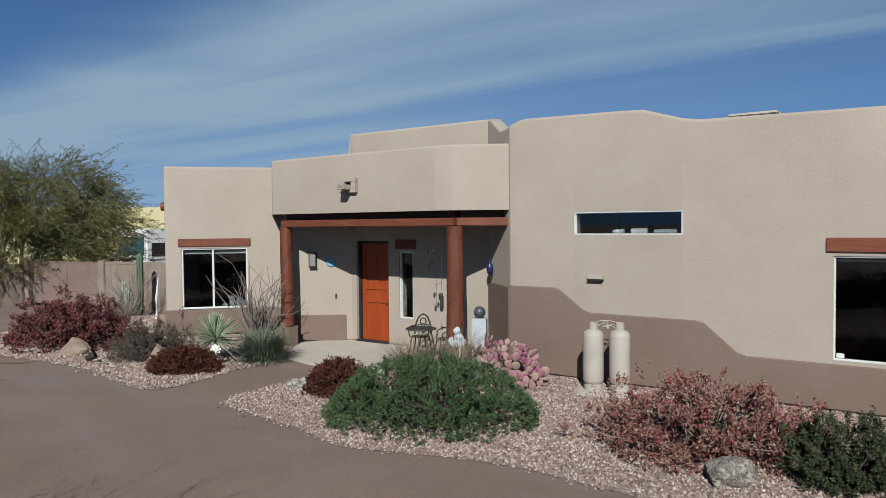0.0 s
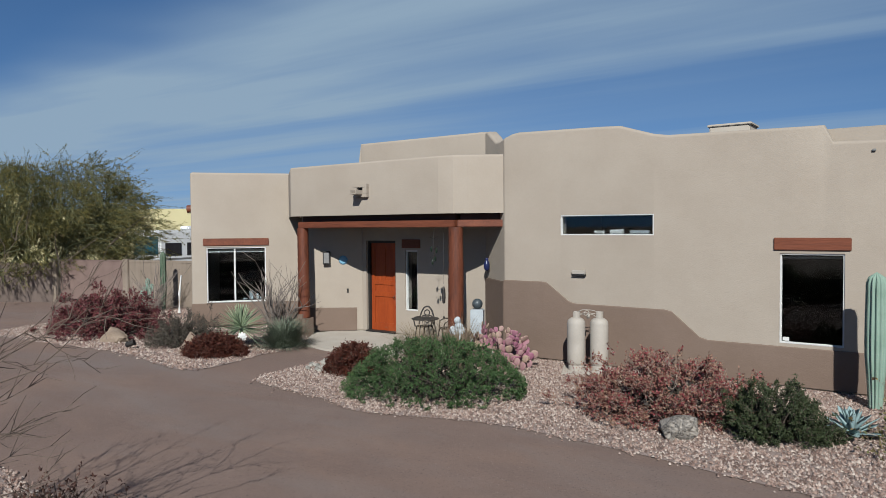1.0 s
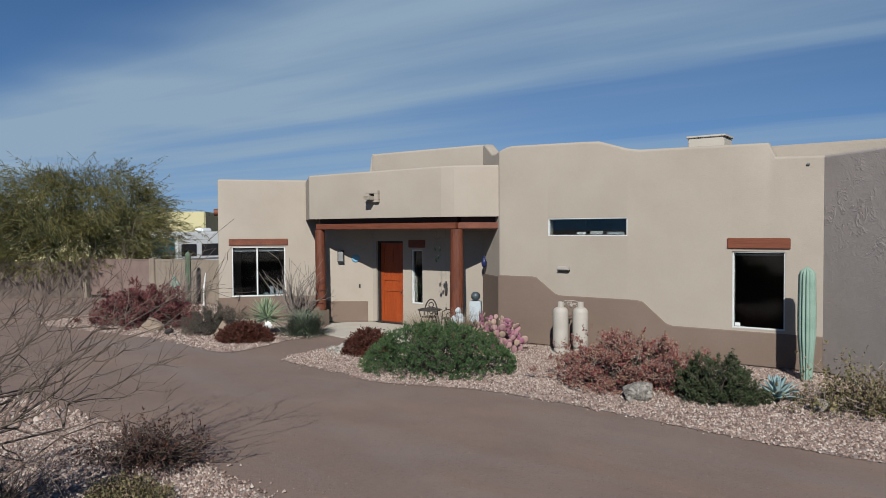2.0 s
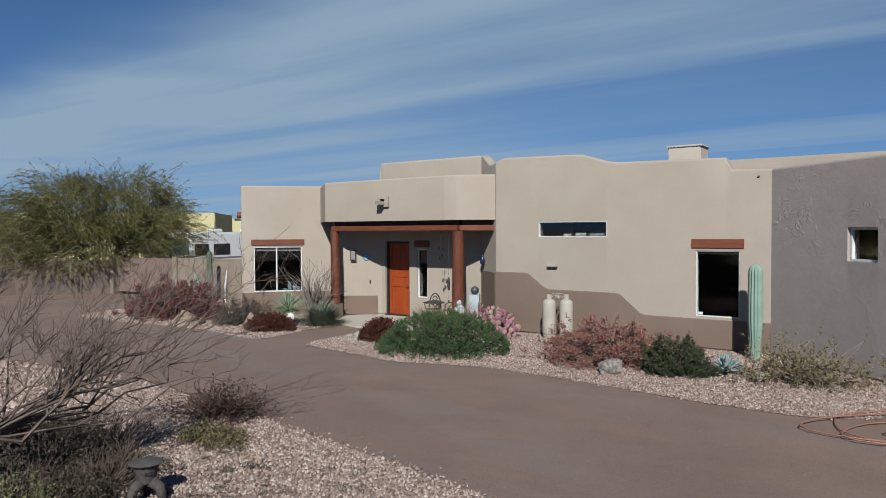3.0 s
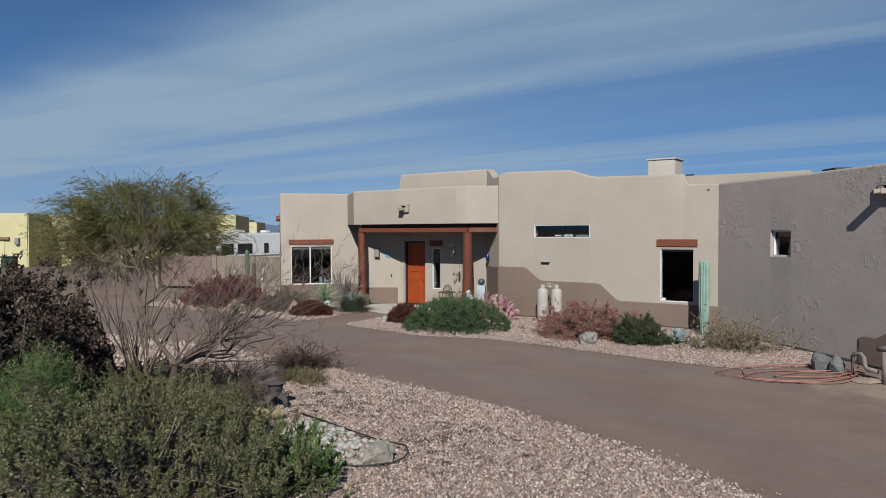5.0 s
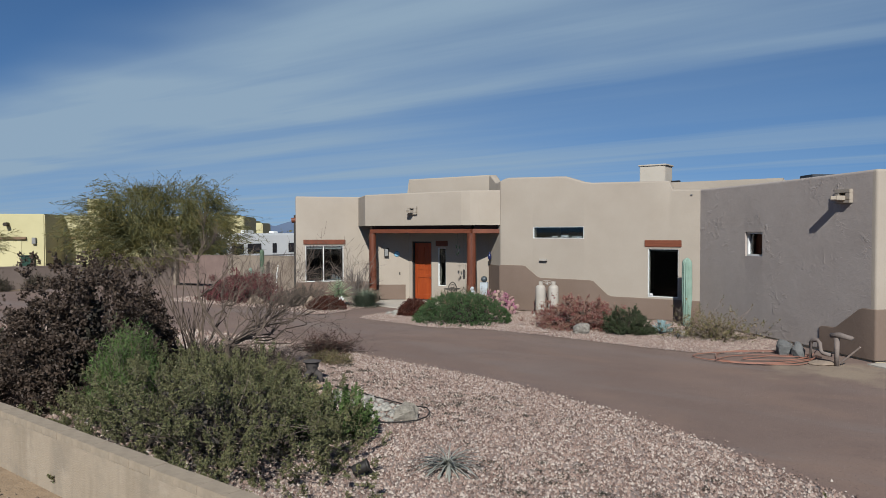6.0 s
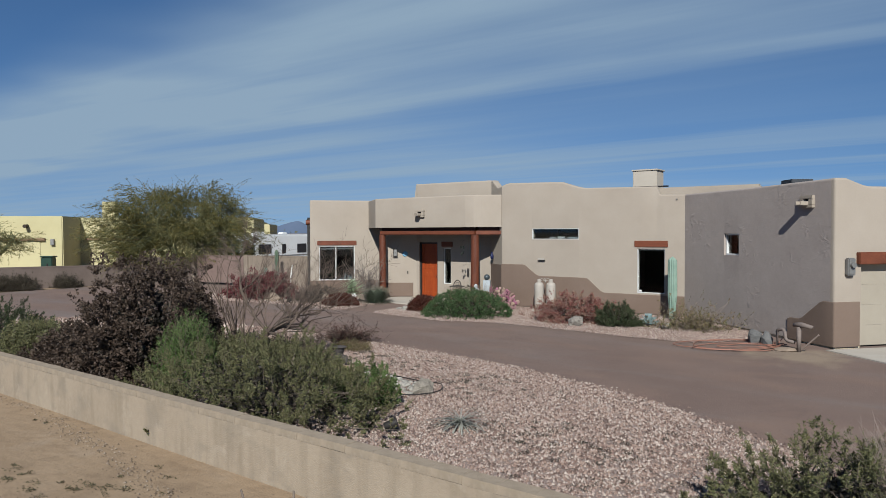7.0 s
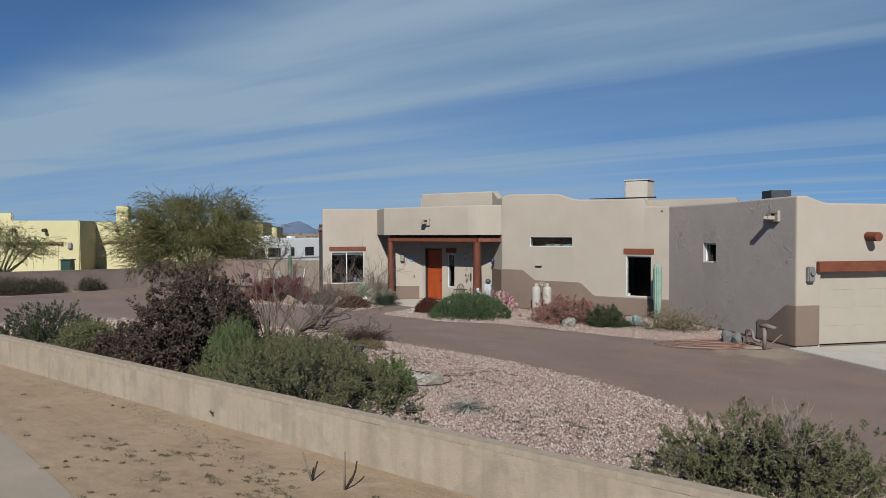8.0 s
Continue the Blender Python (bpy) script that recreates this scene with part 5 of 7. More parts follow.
def stems_thing(name, at, count, length, radius, label, seed, lean=0.35, material=TWIG_PALE, category="shrub", forks=2):
    """A spray of long bare wands."""
    r = np.random.default_rng(seed)
    root = thing(name, at, label, category)
    segs, tips = [], []
    for k in range(count):
        a = r.uniform(0, 6.28)
        le = abs(r.normal(0, lean))
        grow(r, (at[0] + r.normal(0, 0.07), at[1] + r.normal(0, 0.07), at[2]), (math.cos(a) * le, math.sin(a) * le, 1), length * r.uniform(0.4, 0.75), radius, 0, segs, tips, 0.28, 0.05, forks, 1, 0.6)
    tagged(limbs_mesh("wand_tangle", segs, material, root, "", 4), kind="stuff")
    return root


OCOTILLO = surface("ocotillo_bark", (0.085, 0.07, 0.06), (0.16, 0.135, 0.115), 5.0, 40.0, 0.9, 0.2)
stems_thing("ocotillo", (-12.55, 11.45, 0), 36, 2.0, 0.021, "bare grey spindly ocotillo wands by the window", 41, 0.42, OCOTILLO, forks=3)
stems_thing("ocotillo", (-21.3, 13.3, 0), 26, 1.7, 0.016, "bare grey spindly ocotillo wands near the fence", 42, 0.6, OCOTILLO, forks=3)
BURNT = surface("stalk_dark", (0.012, 0.008, 0.006), (0.035, 0.024, 0.018), 9.0, 40.0, 0.9, 0.3)


def stalks(at, label, pale, dark):
    """Two short dead stalks out of one root, one weathered pale and one dark; bends as (across, up)."""
    root = thing("dead_twig", at, label, "twig")
    for pts, mat_, nm in ((pale, TWIG, "pale_stalk"), (dark, BURNT, "dark_stalk")):
        bm = bmesh.new()
        path = [(at[0], at[1], at[2])] + [(at[0] + 0.816 * a, at[1] + 0.578 * a, at[2] + z) for a, z in pts]
        tube(bm, path, [0.016 - 0.005 * k / (len(path) - 1) for k in range(len(path))], 7)
        part(nm, bm, mat_, root, smooth=True)


stalks((3.18, -8.17, -0.07), "pair of short dead stalks in the sand", ((-0.06, 0.16), (-0.13, 0.42)), ((0.03, 0.14), (0.075, 0.29)))
stalks((3.79, -8.16, -0.07), "forked dead stalks, one dark and one pale, in the sand", ((0.0, 0.25), (0.005, 0.53)), ((0.10, 0.14), (0.15, 0.28), (0.17, 0.40)))
stems_thing("dead_brush", (8.75, -4.6, 0.45), 60, 0.62, 0.005, "dead silvery twigs poking out of the green shrub", 45, 0.7, TWIG_PALE, "shrub", 3)
for x, y, k in ((-4.3, -1.3, 1), (-5.0, -0.5, 2), (-3.4, -1.9, 3), (-4.4, -0.2, 4), (-5.9, -0.4, 5), (-4.9, -2.2, 6), (-3.0, -1.2, 7), (-5.7, -1.6, 8), (-2.6, -2.2, 9), (-3.5, -0.7, 10)):
    tagged(stems_thing("dry_brush", (x, y, 0), 40, 0.52, 0.008, "low dark tangle of dry twigs under the bare tree", 200 + k, 1.7, DRY, "brush", 3), group="brush under the bare tree")
shrub("weedy_shrub", (-3.65, 0.75, 0), 0.6, 0.4, 0.2, F_TAN, "low yellowish-green weedy tuft on gravel", 208, 500, 8, (0.05, 0.016), 0.2, 12, 0.3, loose=0.3)
stems_thing("bare_sapling", (-4.15, -2.55, 0), 13, 2.3, 0.022, "dark leafless many-stemmed sapling beside the bare tree", 47, 0.42, DRY, "shrub", 3)
stems_thing("bare_shrub", (-17.2, 10.4, 0), 40, 1.5, 0.010, "dry reddish bare twigs at the edge of the red shrub", 46, 0.7, TWIG_PALE, "shrub", 3)


# ---- cacti and agaves ----
CACTUS = surface("cactus_skin", (0.122, 0.187, 0.144), (0.194, 0.266, 0.216), 3.0, 25.0, 0.7, 0.1)
CACTUS_DARK = surface("cactus_skin_dark", (0.045, 0.072, 0.045), (0.082, 0.115, 0.075), 3.0, 25.0, 0.7, 0.1)
SPINE = surface("cactus_spine", (0.216, 0.187, 0.144), (0.324, 0.288, 0.23), 3.0, 25.0, 0.8, 0.0)


def columnar(name, at, height, radius, ribs, label, material=CACTUS, seed=0, parent=None):
    r = np.random.default_rng(seed)
    root = thing(name, at, label, "cactus")
    steps, around = 26, ribs * 4
    bm = bmesh.new()
    rings = []
    for k in range(steps + 1):
        f = k / steps
        z = f * height
        prof = radius * (0.62 + 0.36 * min(1, f * 2.6)) * (1 + 0.03 * math.sin(9 * f + seed))
        top = max(0.0, (f - 0.90) / 0.10)
        prof *= math.sqrt(max(0.0, 1 - top ** 2)) if top else 1
        prof = max(prof, 0.006)
        rings.append([bm.verts.new((at[0] + prof * (1 + 0.20 * math.cos(ribs * t)) * math.cos(t), at[1] + prof * (1 + 0.20 * math.cos(ribs * t)) * math.sin(t), at[2] + z)) for t in np.linspace(0, 2 * math.pi, around, endpoint=False)])
    for a, b in zip(rings, rings[1:]):
        for i in range(around):
            bm.faces.new((a[i], a[(i + 1) % around], b[(i + 1) % around], b[i]))
    bm.faces.new(rings[-1])
    part("stem", bm, material, root, "ribbed blue-green stem", smooth=True)
    base, way = [], []
    for i in range(ribs):
        t = 2 * math.pi * i / ribs
        for z in np.arange(0.05, height * 0.97, 0.045):
            f = z / height
            top = max(0.0, (f - 0.90) / 0.10)
            rr = radius * 1.19 * (0.62 + 0.36 * min(1, f * 2.6)) * (math.sqrt(max(0, 1 - top ** 2)) if top else 1)
            for _ in range(3):
                base.append((at[0] + rr * math.cos(t), at[1] + rr * math.sin(t), at[2] + z))
                way.append((math.cos(t) + r.normal(0, 0.6), math.sin(t) + r.normal(0, 0.6), r.normal(0, 0.5)))
    q = leaf_quads(np.array(base), np.array(way), 0.022, 0.004, r, 0)
    tagged(quads("spine_cover", q, None, SPINE, root), kind="stuff")
    return root


columnar("saguaro", (1.465, 11.72, 0), 2.21, 0.138, 13, "young ribbed saguaro cactus beside the window", CACTUS, 3)
columnar("column_cactus", (-21.3, 13.7, 0), 2.15, 0.10, 8, "tall slim green column cactus before the fence", CACTUS_DARK, 4)
for k, (dx, dy, h) in enumerate(((0, 0, 1.15), (0.16, 0.05, 0.95), (-0.15, 0.1, 1.0), (0.02, -0.15, 0.85), (-0.2, -0.1, 0.7))):
    tagged(columnar("column_cactus", (-22.0 + dx, 13.5 + dy, 0), h, 0.075, 8, "short clustered blue-green column cactus", CACTUS, 5 + k), group="cactus cluster")


def leaf_blade(length, width, thick, curve, name):
    """One stiff succulent leaf along +x, cupped, pointed."""
    bm = bmesh.new()
    rows = []
    for k in range(6):
        f = k / 5
        w = width * (0.55 + 0.9 * f) * (1 - f) ** 0.55 * 0.9 + 0.004 * (1 - f) + 0.001
        z = curve * f * f * length
        x = f * length
        rows.append([bm.verts.new((x, -w / 2, z + w * 0.14)), bm.verts.new((x, 0, z)), bm.verts.new((x, w / 2, z + w * 0.14)), bm.verts.new((x, 0, z - thick * (1 - f)))])
    for a, b in zip(rows, rows[1:]):
        for i in range(4):
            bm.faces.new((a[i], b[i], b[(i + 1) % 4], a[(i + 1) % 4]))
    bmesh.ops.recalc_face_normals(bm, faces=bm.faces)
    me = bpy.data.meshes.new(name)
    bm.to_mesh(me)
    bm.free()
    me.polygons.foreach_set("use_smooth", np.ones(len(me.polygons), bool))
    return me


def rosette(name, at, count, length, width, thick, material, label, seed, low=5, high=85, curve=0.05, category="agave"):
    """A rosette plant; every leaf is a part that shares one mesh."""
    r = np.random.default_rng(seed)
    root = thing(name, at, label, category)
    me = leaf_blade(length, width, thick, curve, "leaf")
    me.materials.append(material)
    for k in range(count):
        f = (k + 0.5) / count
        el = low + (high - low) * f + r.normal(0, 4)
        az = k * 137.5 + r.normal(0, 6)
        sc = (1.0 - 0.35 * f) * r.uniform(0.88, 1.08)
        ob = attach(new("leaf", me), root)
        ob.matrix_basis = Matrix.Translation((at[0], at[1], at[2] + 0.03 + 0.06 * f)) @ Euler((0, 0, radians(az))).to_matrix().to_4x4() @ Euler((0, radians(-el), 0)).to_matrix().to_4x4() @ Matrix.Scale(sc, 4)
    return root


AGAVE_BLUE = surface("agave_blue", (0.144, 0.216, 0.216), (0.216, 0.288, 0.288), 6.0, 30.0, 0.6, 0.05, piece=0.2)
YUCCA = surface("yucca_green", (0.155, 0.213, 0.117), (0.331, 0.389, 0.252), 8.0, 30.0, 0.6, 0.05, piece=0.2)
SILVER_LEAF = surface("silver_leaf", (0.165, 0.165, 0.138), (0.27, 0.27, 0.23), 8.0, 30.0, 0.7, 0.05, piece=0.2)
rosette("blue_agave", (1.30, 9.75, 0), 40, 0.48, 0.20, 0.035, AGAVE_BLUE, "compact blue-grey agave rosette on gravel", 51)
rosette("yucca", (-12.1, 9.9, 0.45), 150, 0.84, 0.07, 0.012, YUCCA, "spiky green and cream yucca rosette", 52, -28, 88, 0.02, "yucca")
rosette("silver_agave", (2.95, -3.85, 0.0), 54, 0.62, 0.04, 0.012, SILVER_LEAF, "flat silvery dried agave on gravel", 53, 6, 55, -0.75)

PAD = surface("pad_pink", (0.085, 0.034, 0.062), (0.26, 0.20, 0.135), 4.0, 40.0, 0.7, 0.15, 60.0, 0.3, piece=0.55)
pad_ramp = next(n for n in PAD.node_tree.nodes if n.type == "VALTORGB").color_ramp
pad_ramp.elements[1].position = 1.0
for at_, col in ((0.50, (0.20, 0.075, 0.115)), (0.66, (0.225, 0.105, 0.125)), (0.84, (0.235, 0.145, 0.135))):
    pad_ramp.elements.new(at_).color = (*col, 1)
dusted(PAD, (0.17, 0.055, 0.10), 7.0, 0.44, 0.6, 0.45)


def prickly_pear(at, seed):
    r = np.random.default_rng(seed)
    root = thing("prickly_pear", at, "pink and mauve prickly pear cactus with many pads", "cactus")
    bm = bmesh.new()
    bmesh.ops.create_icosphere(bm, subdivisions=2, radius=1)
    for v in bm.verts:
        x, y, z = v.co
        w = 0.90 + 0.14 * z
        v.co = (x * 0.100 * w, y * 0.017, (z + 1) * 0.108)
    me = bpy.data.meshes.new("pad")
    bm.to_mesh(me)
    bm.free()
    me.polygons.foreach_set("use_smooth", np.ones(len(me.polygons), bool))
    me.materials.append(PAD)

    def pad(base, up, face, size, level):
        up = Vector(up).normalized()
        x = up.cross(Vector(face)).normalized()
        y = x.cross(up) * -1
        ob = attach(new("pad", me), root)
        m = Matrix((x, up.cross(x), up)).transposed().to_4x4()
        ob.matrix_basis = Matrix.Translation(base) @ m @ Matrix.Scale(size, 4)
        if level <= 0:
            return
        for _ in range(2 if r.random() < 0.55 else 1):
            side = r.uniform(-1, 1)
            q = Vector(base) + up * 0.205 * size * (1 - 0.12 * abs(side)) + x * side * 0.06 * size
            d = up + x * side * 0.7 + Vector((0, 0, 0.45)) + Vector(r.normal(0, 0.25, 3))
            d.z = max(d.z, 0.12)
            pad(q, d, Vector(face) + Vector(r.normal(0, 0.5, 3)), size * r.uniform(0.8, 1.02), level - 1)

    for k in range(30):
        a, rad = r.uniform(0, 6.28), 0.70 * math.sqrt(r.random())
        b = (at[0] + math.cos(a) * rad * 1.15, at[1] + math.sin(a) * rad * 0.8, at[2] - 0.02)
        pad(b, (math.cos(a) * 0.4, math.sin(a) * 0.3, 1), (r.normal(0.5, 0.5), -1, 0), r.uniform(0.9, 1.1), 5 if rad < 0.24 else 3 if rad < 0.42 else 1)
    return root


prickly_pear((-5.55, 11.35, 0), 61)


# ---- stones ----
LIMESTONE = surface("stone_white", (0.150, 0.132, 0.110), (0.345, 0.315, 0.272), 6.0, 30.0, 0.9, 0.9, 22.0, 0.5, coarse_bump=0.6)
nicked(LIMESTONE, 7.0, 0.46, 0.58, 1.0)
# dark upright streaks put crevice shade into the stone colour
dusted(LIMESTONE, (0.07, 0.058, 0.048), 6.0, 0.56, 0.66, 0.4, (1, 1, 0.35))
TANSTONE = surface("stone_tan", (0.138, 0.101, 0.0691), (0.242, 0.19, 0.144), 4.0, 20.0, 0.9, 0.6, 25.0, 0.5)
GREYSTONE = surface("stone_grey", (0.060, 0.060, 0.057), (0.135, 0.132, 0.125), 4.0, 20.0, 0.9, 0.6, 25.0, 0.5)
RIVER = surface("river_stone", (0.06, 0.057, 0.05), (0.265, 0.25, 0.215), 3.0, 30.0, 0.75, 0.15, piece=0.9)


def rock_mesh(size, seed, sharpness=0.5, subdiv=3):
    r = np.random.default_rng(seed)
    bm = bmesh.new()
    bmesh.ops.create_icosphere(bm, subdivisions=subdiv, radius=1)
    cuts = [(Vector(unit(r.normal(size=3))), r.uniform(0.5, 0.82)) for _ in range(12)]
    for v in bm.verts:
        p = v.co.copy()
        for n, d in cuts:
            over = p.dot(n) - d
            if over > 0:
                p -= n * over * (0.6 + 0.4 * sharpness)
        p *= 1 + 0.16 * noise.noise(p * 2.3 + Vector((seed, 0, 0))) + 0.04 * noise.noise(p * 7 + Vector((0, seed, 0)))
        v.co = (p.x * size[0] / 2, p.y * size[1] / 2, max(p.z, -0.55) * size[2] / 1.5)
    return bm


def crag_mesh(size, seed):
    """A broken block: the hull of scattered points, its faces split and roughened."""
    r = np.random.default_rng(seed)
    bm = bmesh.new()
    for q in unit(r.normal(size=(22, 3))) * r.uniform(0.8, 1.0, (22, 1)) * np.array([1.0, 1.0, 0.9]):
        bm.verts.new(q)
    bmesh.ops.convex_hull(bm, input=bm.verts[:])
    bmesh.ops.delete(bm, geom=[v for v in bm.verts if not v.link_faces], context="VERTS")
    bmesh.ops.bevel(bm, geom=bm.edges[:], offset=0.035, segments=1, affect="EDGES")
    bmesh.ops.triangulate(bm, faces=bm.faces[:])
    bmesh.ops.subdivide_edges(bm, edges=bm.edges[:], cuts=2, use_grid_fill=True)
    for v in bm.verts:
        p = v.co.copy()
        cleft = abs(noise.noise(Vector((p.x * 2.1, p.y * 2.1, p.z * 0.7)) + Vector((seed, 0, 0))))
        p *= 1 + 0.10 * noise.noise(p * 4.0 + Vector((0, seed, 0))) - 0.10 * max(0.0, 0.12 - cleft) / 0.12
        v.co = (p.x * size[0] / 2, p.y * size[1] / 2, max(p.z, -0.6) * size[2] / 1.6)
    return bm


def rock(name, at, size, material, label, seed, turn=0.0, sharpness=0.6, parent=None, category="rock"):
    bm = crag_mesh(size, seed) if sharpness >= 1 else rock_mesh(size, seed, sharpness)
    bm.transform(Matrix.Translation((at[0], at[1], at[2] + size[2] * 0.3)) @ Matrix.Rotation(radians(turn), 4, "Z"))
    ob = part(name, bm, material, parent, "" if parent else label, sharp=18)
    if not parent:
        tagged(ob, label, category)
    return ob


YELLOWSTONE = surface("stone_yellow", (0.14, 0.115, 0.085), (0.34, 0.265, 0.135), 5.0, 25.0, 0.9, 0.6, 25.0, 0.4)
PALESTONE = surface("stone_pale", (0.075, 0.066, 0.054), (0.25, 0.225, 0.185), 7.0, 40.0, 0.9, 0.9, 18.0, 0.4, coarse_bump=0.6)
rock("boulder", (-0.74, 8.42, -0.05), (0.70, 0.58, 0.62), LIMESTONE, "rough white quartz boulder on gravel", 281, 25, 1.0)
rock("boulder", (-15.75, 8.6, -0.02), (0.95, 0.6, 0.45), TANSTONE, "rounded tan boulder before the red shrub", 72, 30)
rock("boulder", (-12.55, 8.8, -0.02), (0.75, 0.6, 0.62), TANSTONE, "grey-tan boulder beside the red succulent", 73, 10)
rock("boulder", (4.98, 7.9, -0.02), (0.56, 0.42, 0.42), GREYSTONE, "dark grey split rock by the side wall", 74, -30)
rock("boulder", (5.28, 7.72, -0.02), (0.38, 0.34, 0.42), GREYSTONE, "dark grey upright rock by the side wall", 75, 20)
rock("boulder", (2.0, 9.35, -0.02), (0.36, 0.30, 0.22), LIMESTONE, "small pale rock under the tan shrub", 76)
rock("boulder", (-1.95, -1.72, -0.02), (0.85, 0.5, 0.24), YELLOWSTONE, "long yellowish boulder beside the stone lantern", 77, 12, 0.3)
rock("flat_stone", (0.98, -2.25, -0.06), (0.60, 0.42, 0.44), PALESTONE, "leaning pale grey slab stone at the river-rock edge", 382, 50, 1.0)
river = []
for k in range(5):
    bm = rock_mesh((0.15 + 0.02 * (k % 3), 0.11 + 0.012 * (k % 2), 0.085), 80 + k, 0.35, 2)
    me = bpy.data.meshes.new("river_stone")
    bm.to_mesh(me)
    bm.free()
    me.polygons.foreach_set("use_smooth", np.ones(len(me.polygons), bool))
    me.materials.append(RIVER)
    river.append(me)


def river_stones(cx, cy, rx, ry, count, seed, group, turn=0.0):
    r = np.random.default_rng(seed)
    for k in range(count):
        a, f = r.uniform(0, 6.28), math.sqrt(r.random())
        x, y = rx * f * math.cos(a), ry * f * math.sin(a)
        t = radians(turn)
        x, y = x * math.cos(t) - y * math.sin(t), x * math.sin(t) + y * math.cos(t)
        ob = tagged(new("river_stone", river[k % 5]), "smooth pale grey river cobble", "stone", group)
        ob.matrix_basis = Matrix.Translation((cx + x, cy + y, -0.005 + 0.035 * (1 - f))) @ Euler((r.normal(0, 0.2), r.normal(0, 0.2), r.uniform(0, 6.28))).to_matrix().to_4x4() @ Matrix.Scale(r.uniform(0.5, 1.15), 4)


river_stones(-0.15, -1.98, 1.3, 0.48, 190, 91, "cobbles of the dry stream", -18)
river_stones(-8.45, 9.55, 0.55, 0.75, 40, 92, "cobbles beside the path", 0)


# ---- yard walls and fence ----
def block_wall(name, p0, p1, z_top, thick, label, material, cap=0.09, cap_len=0.41, base=-0.1, pieces=True):
    """A low wall with a proud course of cap blocks, each block a piece."""
    a, b = Vector((*p0, 0)), Vector((*p1, 0))
    d = (b - a).normalized()
    n = Vector((-d.y, d.x, 0))
    root = thing(name, ((a + b) / 2), label, "wall", kind="structure")
    turn = math.degrees(math.atan2(d.y, d.x))
    mid = (a + b) / 2
    box_part("wall_body", ((b - a).length, thick, z_top - cap - base), (mid.x, mid.y, (z_top - cap + base) / 2), material, root, "", turn)
    if pieces:
        bm = box(bmesh.new(), (cap_len - 0.001, thick + 0.002, cap), (0, 0, 0), 0, 0.0035)
        me = bpy.data.meshes.new("cap_block")
        bm.to_mesh(me)
        bm.free()
        me.materials.append(material)
        r = np.random.default_rng(5)
        for k in range(int((b - a).length / cap_len)):
            p = a + d * (k + 0.5) * cap_len
            ob = attach(new("cap_block", me), root)
            ob.matrix_basis = Matrix.Translation((p.x, p.y, z_top - cap / 2 + r.normal(0, 0.002))) @ Matrix.Rotation(radians(turn + r.normal(0, 0.15)), 4, "Z")
    else:
        box_part("cap", ((b - a).length, thick + 0.03, cap), (mid.x, mid.y, z_top - cap / 2), material, root, "", turn, 0.01)
    return root


def streaked(m, amount=0.55):
    """Rain streaks down a wall: noise drawn out along z, mixed over the base colour."""
    t = m.node_tree
    b = t.nodes["Principled BSDF"]
    src = b.inputs["Base Color"].links[0].from_socket
    co = t.nodes.new("ShaderNodeTexCoord")
    mp = t.nodes.new("ShaderNodeMapping")
    mp.inputs["Scale"].default_value = (2.6, 2.6, 0.35)
    t.links.new(co.outputs["Object"], mp.inputs["Vector"])
    n = node(t, "ShaderNodeTexNoise", Scale=1.6, Detail=4.0, Roughness=0.55)
    t.links.new(mp.outputs[0], n.inputs["Vector"])
    ramp = node(t, "ShaderNodeMapRange", _1=0.46, _2=0.66, _3=0.0, _4=amount)
    t.links.new(n.outputs[0], ramp.inputs[0])
    mix = t.nodes.new("ShaderNodeMix")
    mix.data_type, mix.blend_type = "RGBA", "MULTIPLY"
    mix.inputs[7].default_value = (0.60, 0.58, 0.55, 1)
    t.links.new(ramp.outputs[0], mix.inputs[0])
    t.links.new(src, mix.inputs[6])
    t.links.new(mix.outputs[2], b.inputs["Base Color"])


streaked(BLOCK, 0.42)
dusted(BLOCK, (0.165, 0.138, 0.105), 2.0, 0.50, 0.66, 0.55)
dusted(BLOCK, (0.30, 0.255, 0.195), 3.1, 0.58, 0.70, 0.45)
streaked(BLOCK_FAR, 0.4)


block_wall("yard_wall", (-34.0, -5.55), (26.0, -8.15), 0.69, 0.20, "low tan stuccoed block wall along the street side", BLOCK, cap_len=0.41)
block_wall("far_wall", (-37.5, -4.0), (-31.6, 10.2), 1.20, 0.2, "mauve-brown block boundary wall beside the driveway, shade put into its colour", FAR_BLOCK_SHADE, pieces=False)
block_wall("far_wall", (-31.6, 10.2), (-28.2, 13.1), 1.62, 0.2, "block boundary wall near the gate, tree shade put into its colour", FAR_BLOCK_SHADE, pieces=False)
block_wall("fence_wall", (-24.3, 14.15), (-19.5, 15.1), 1.76, 0.2, "tan block fence wall joining the house", BLOCK_FAR, pieces=False)
for x, y in ((-28.15, 13.15), (-24.35, 14.1)):
    bm = box(bmesh.new(), (0.30, 0.30, 1.90), (x, y, 0.85), 14, 0.02)
    tagged(part("fence_pillar", bm, BLOCK_FAR), "square tan block pillar of the gate", "pillar", kind="structure")
GATE_PAINT = surface("gate_paint", (0.115, 0.0778, 0.0662), (0.155, 0.11, 0.092), 2.0, 20.0, 0.7, 0.1)
gate = thing("gate", (-26.2, 13.6, 0), "wide brownish-mauve sheet metal double gate", "gate")
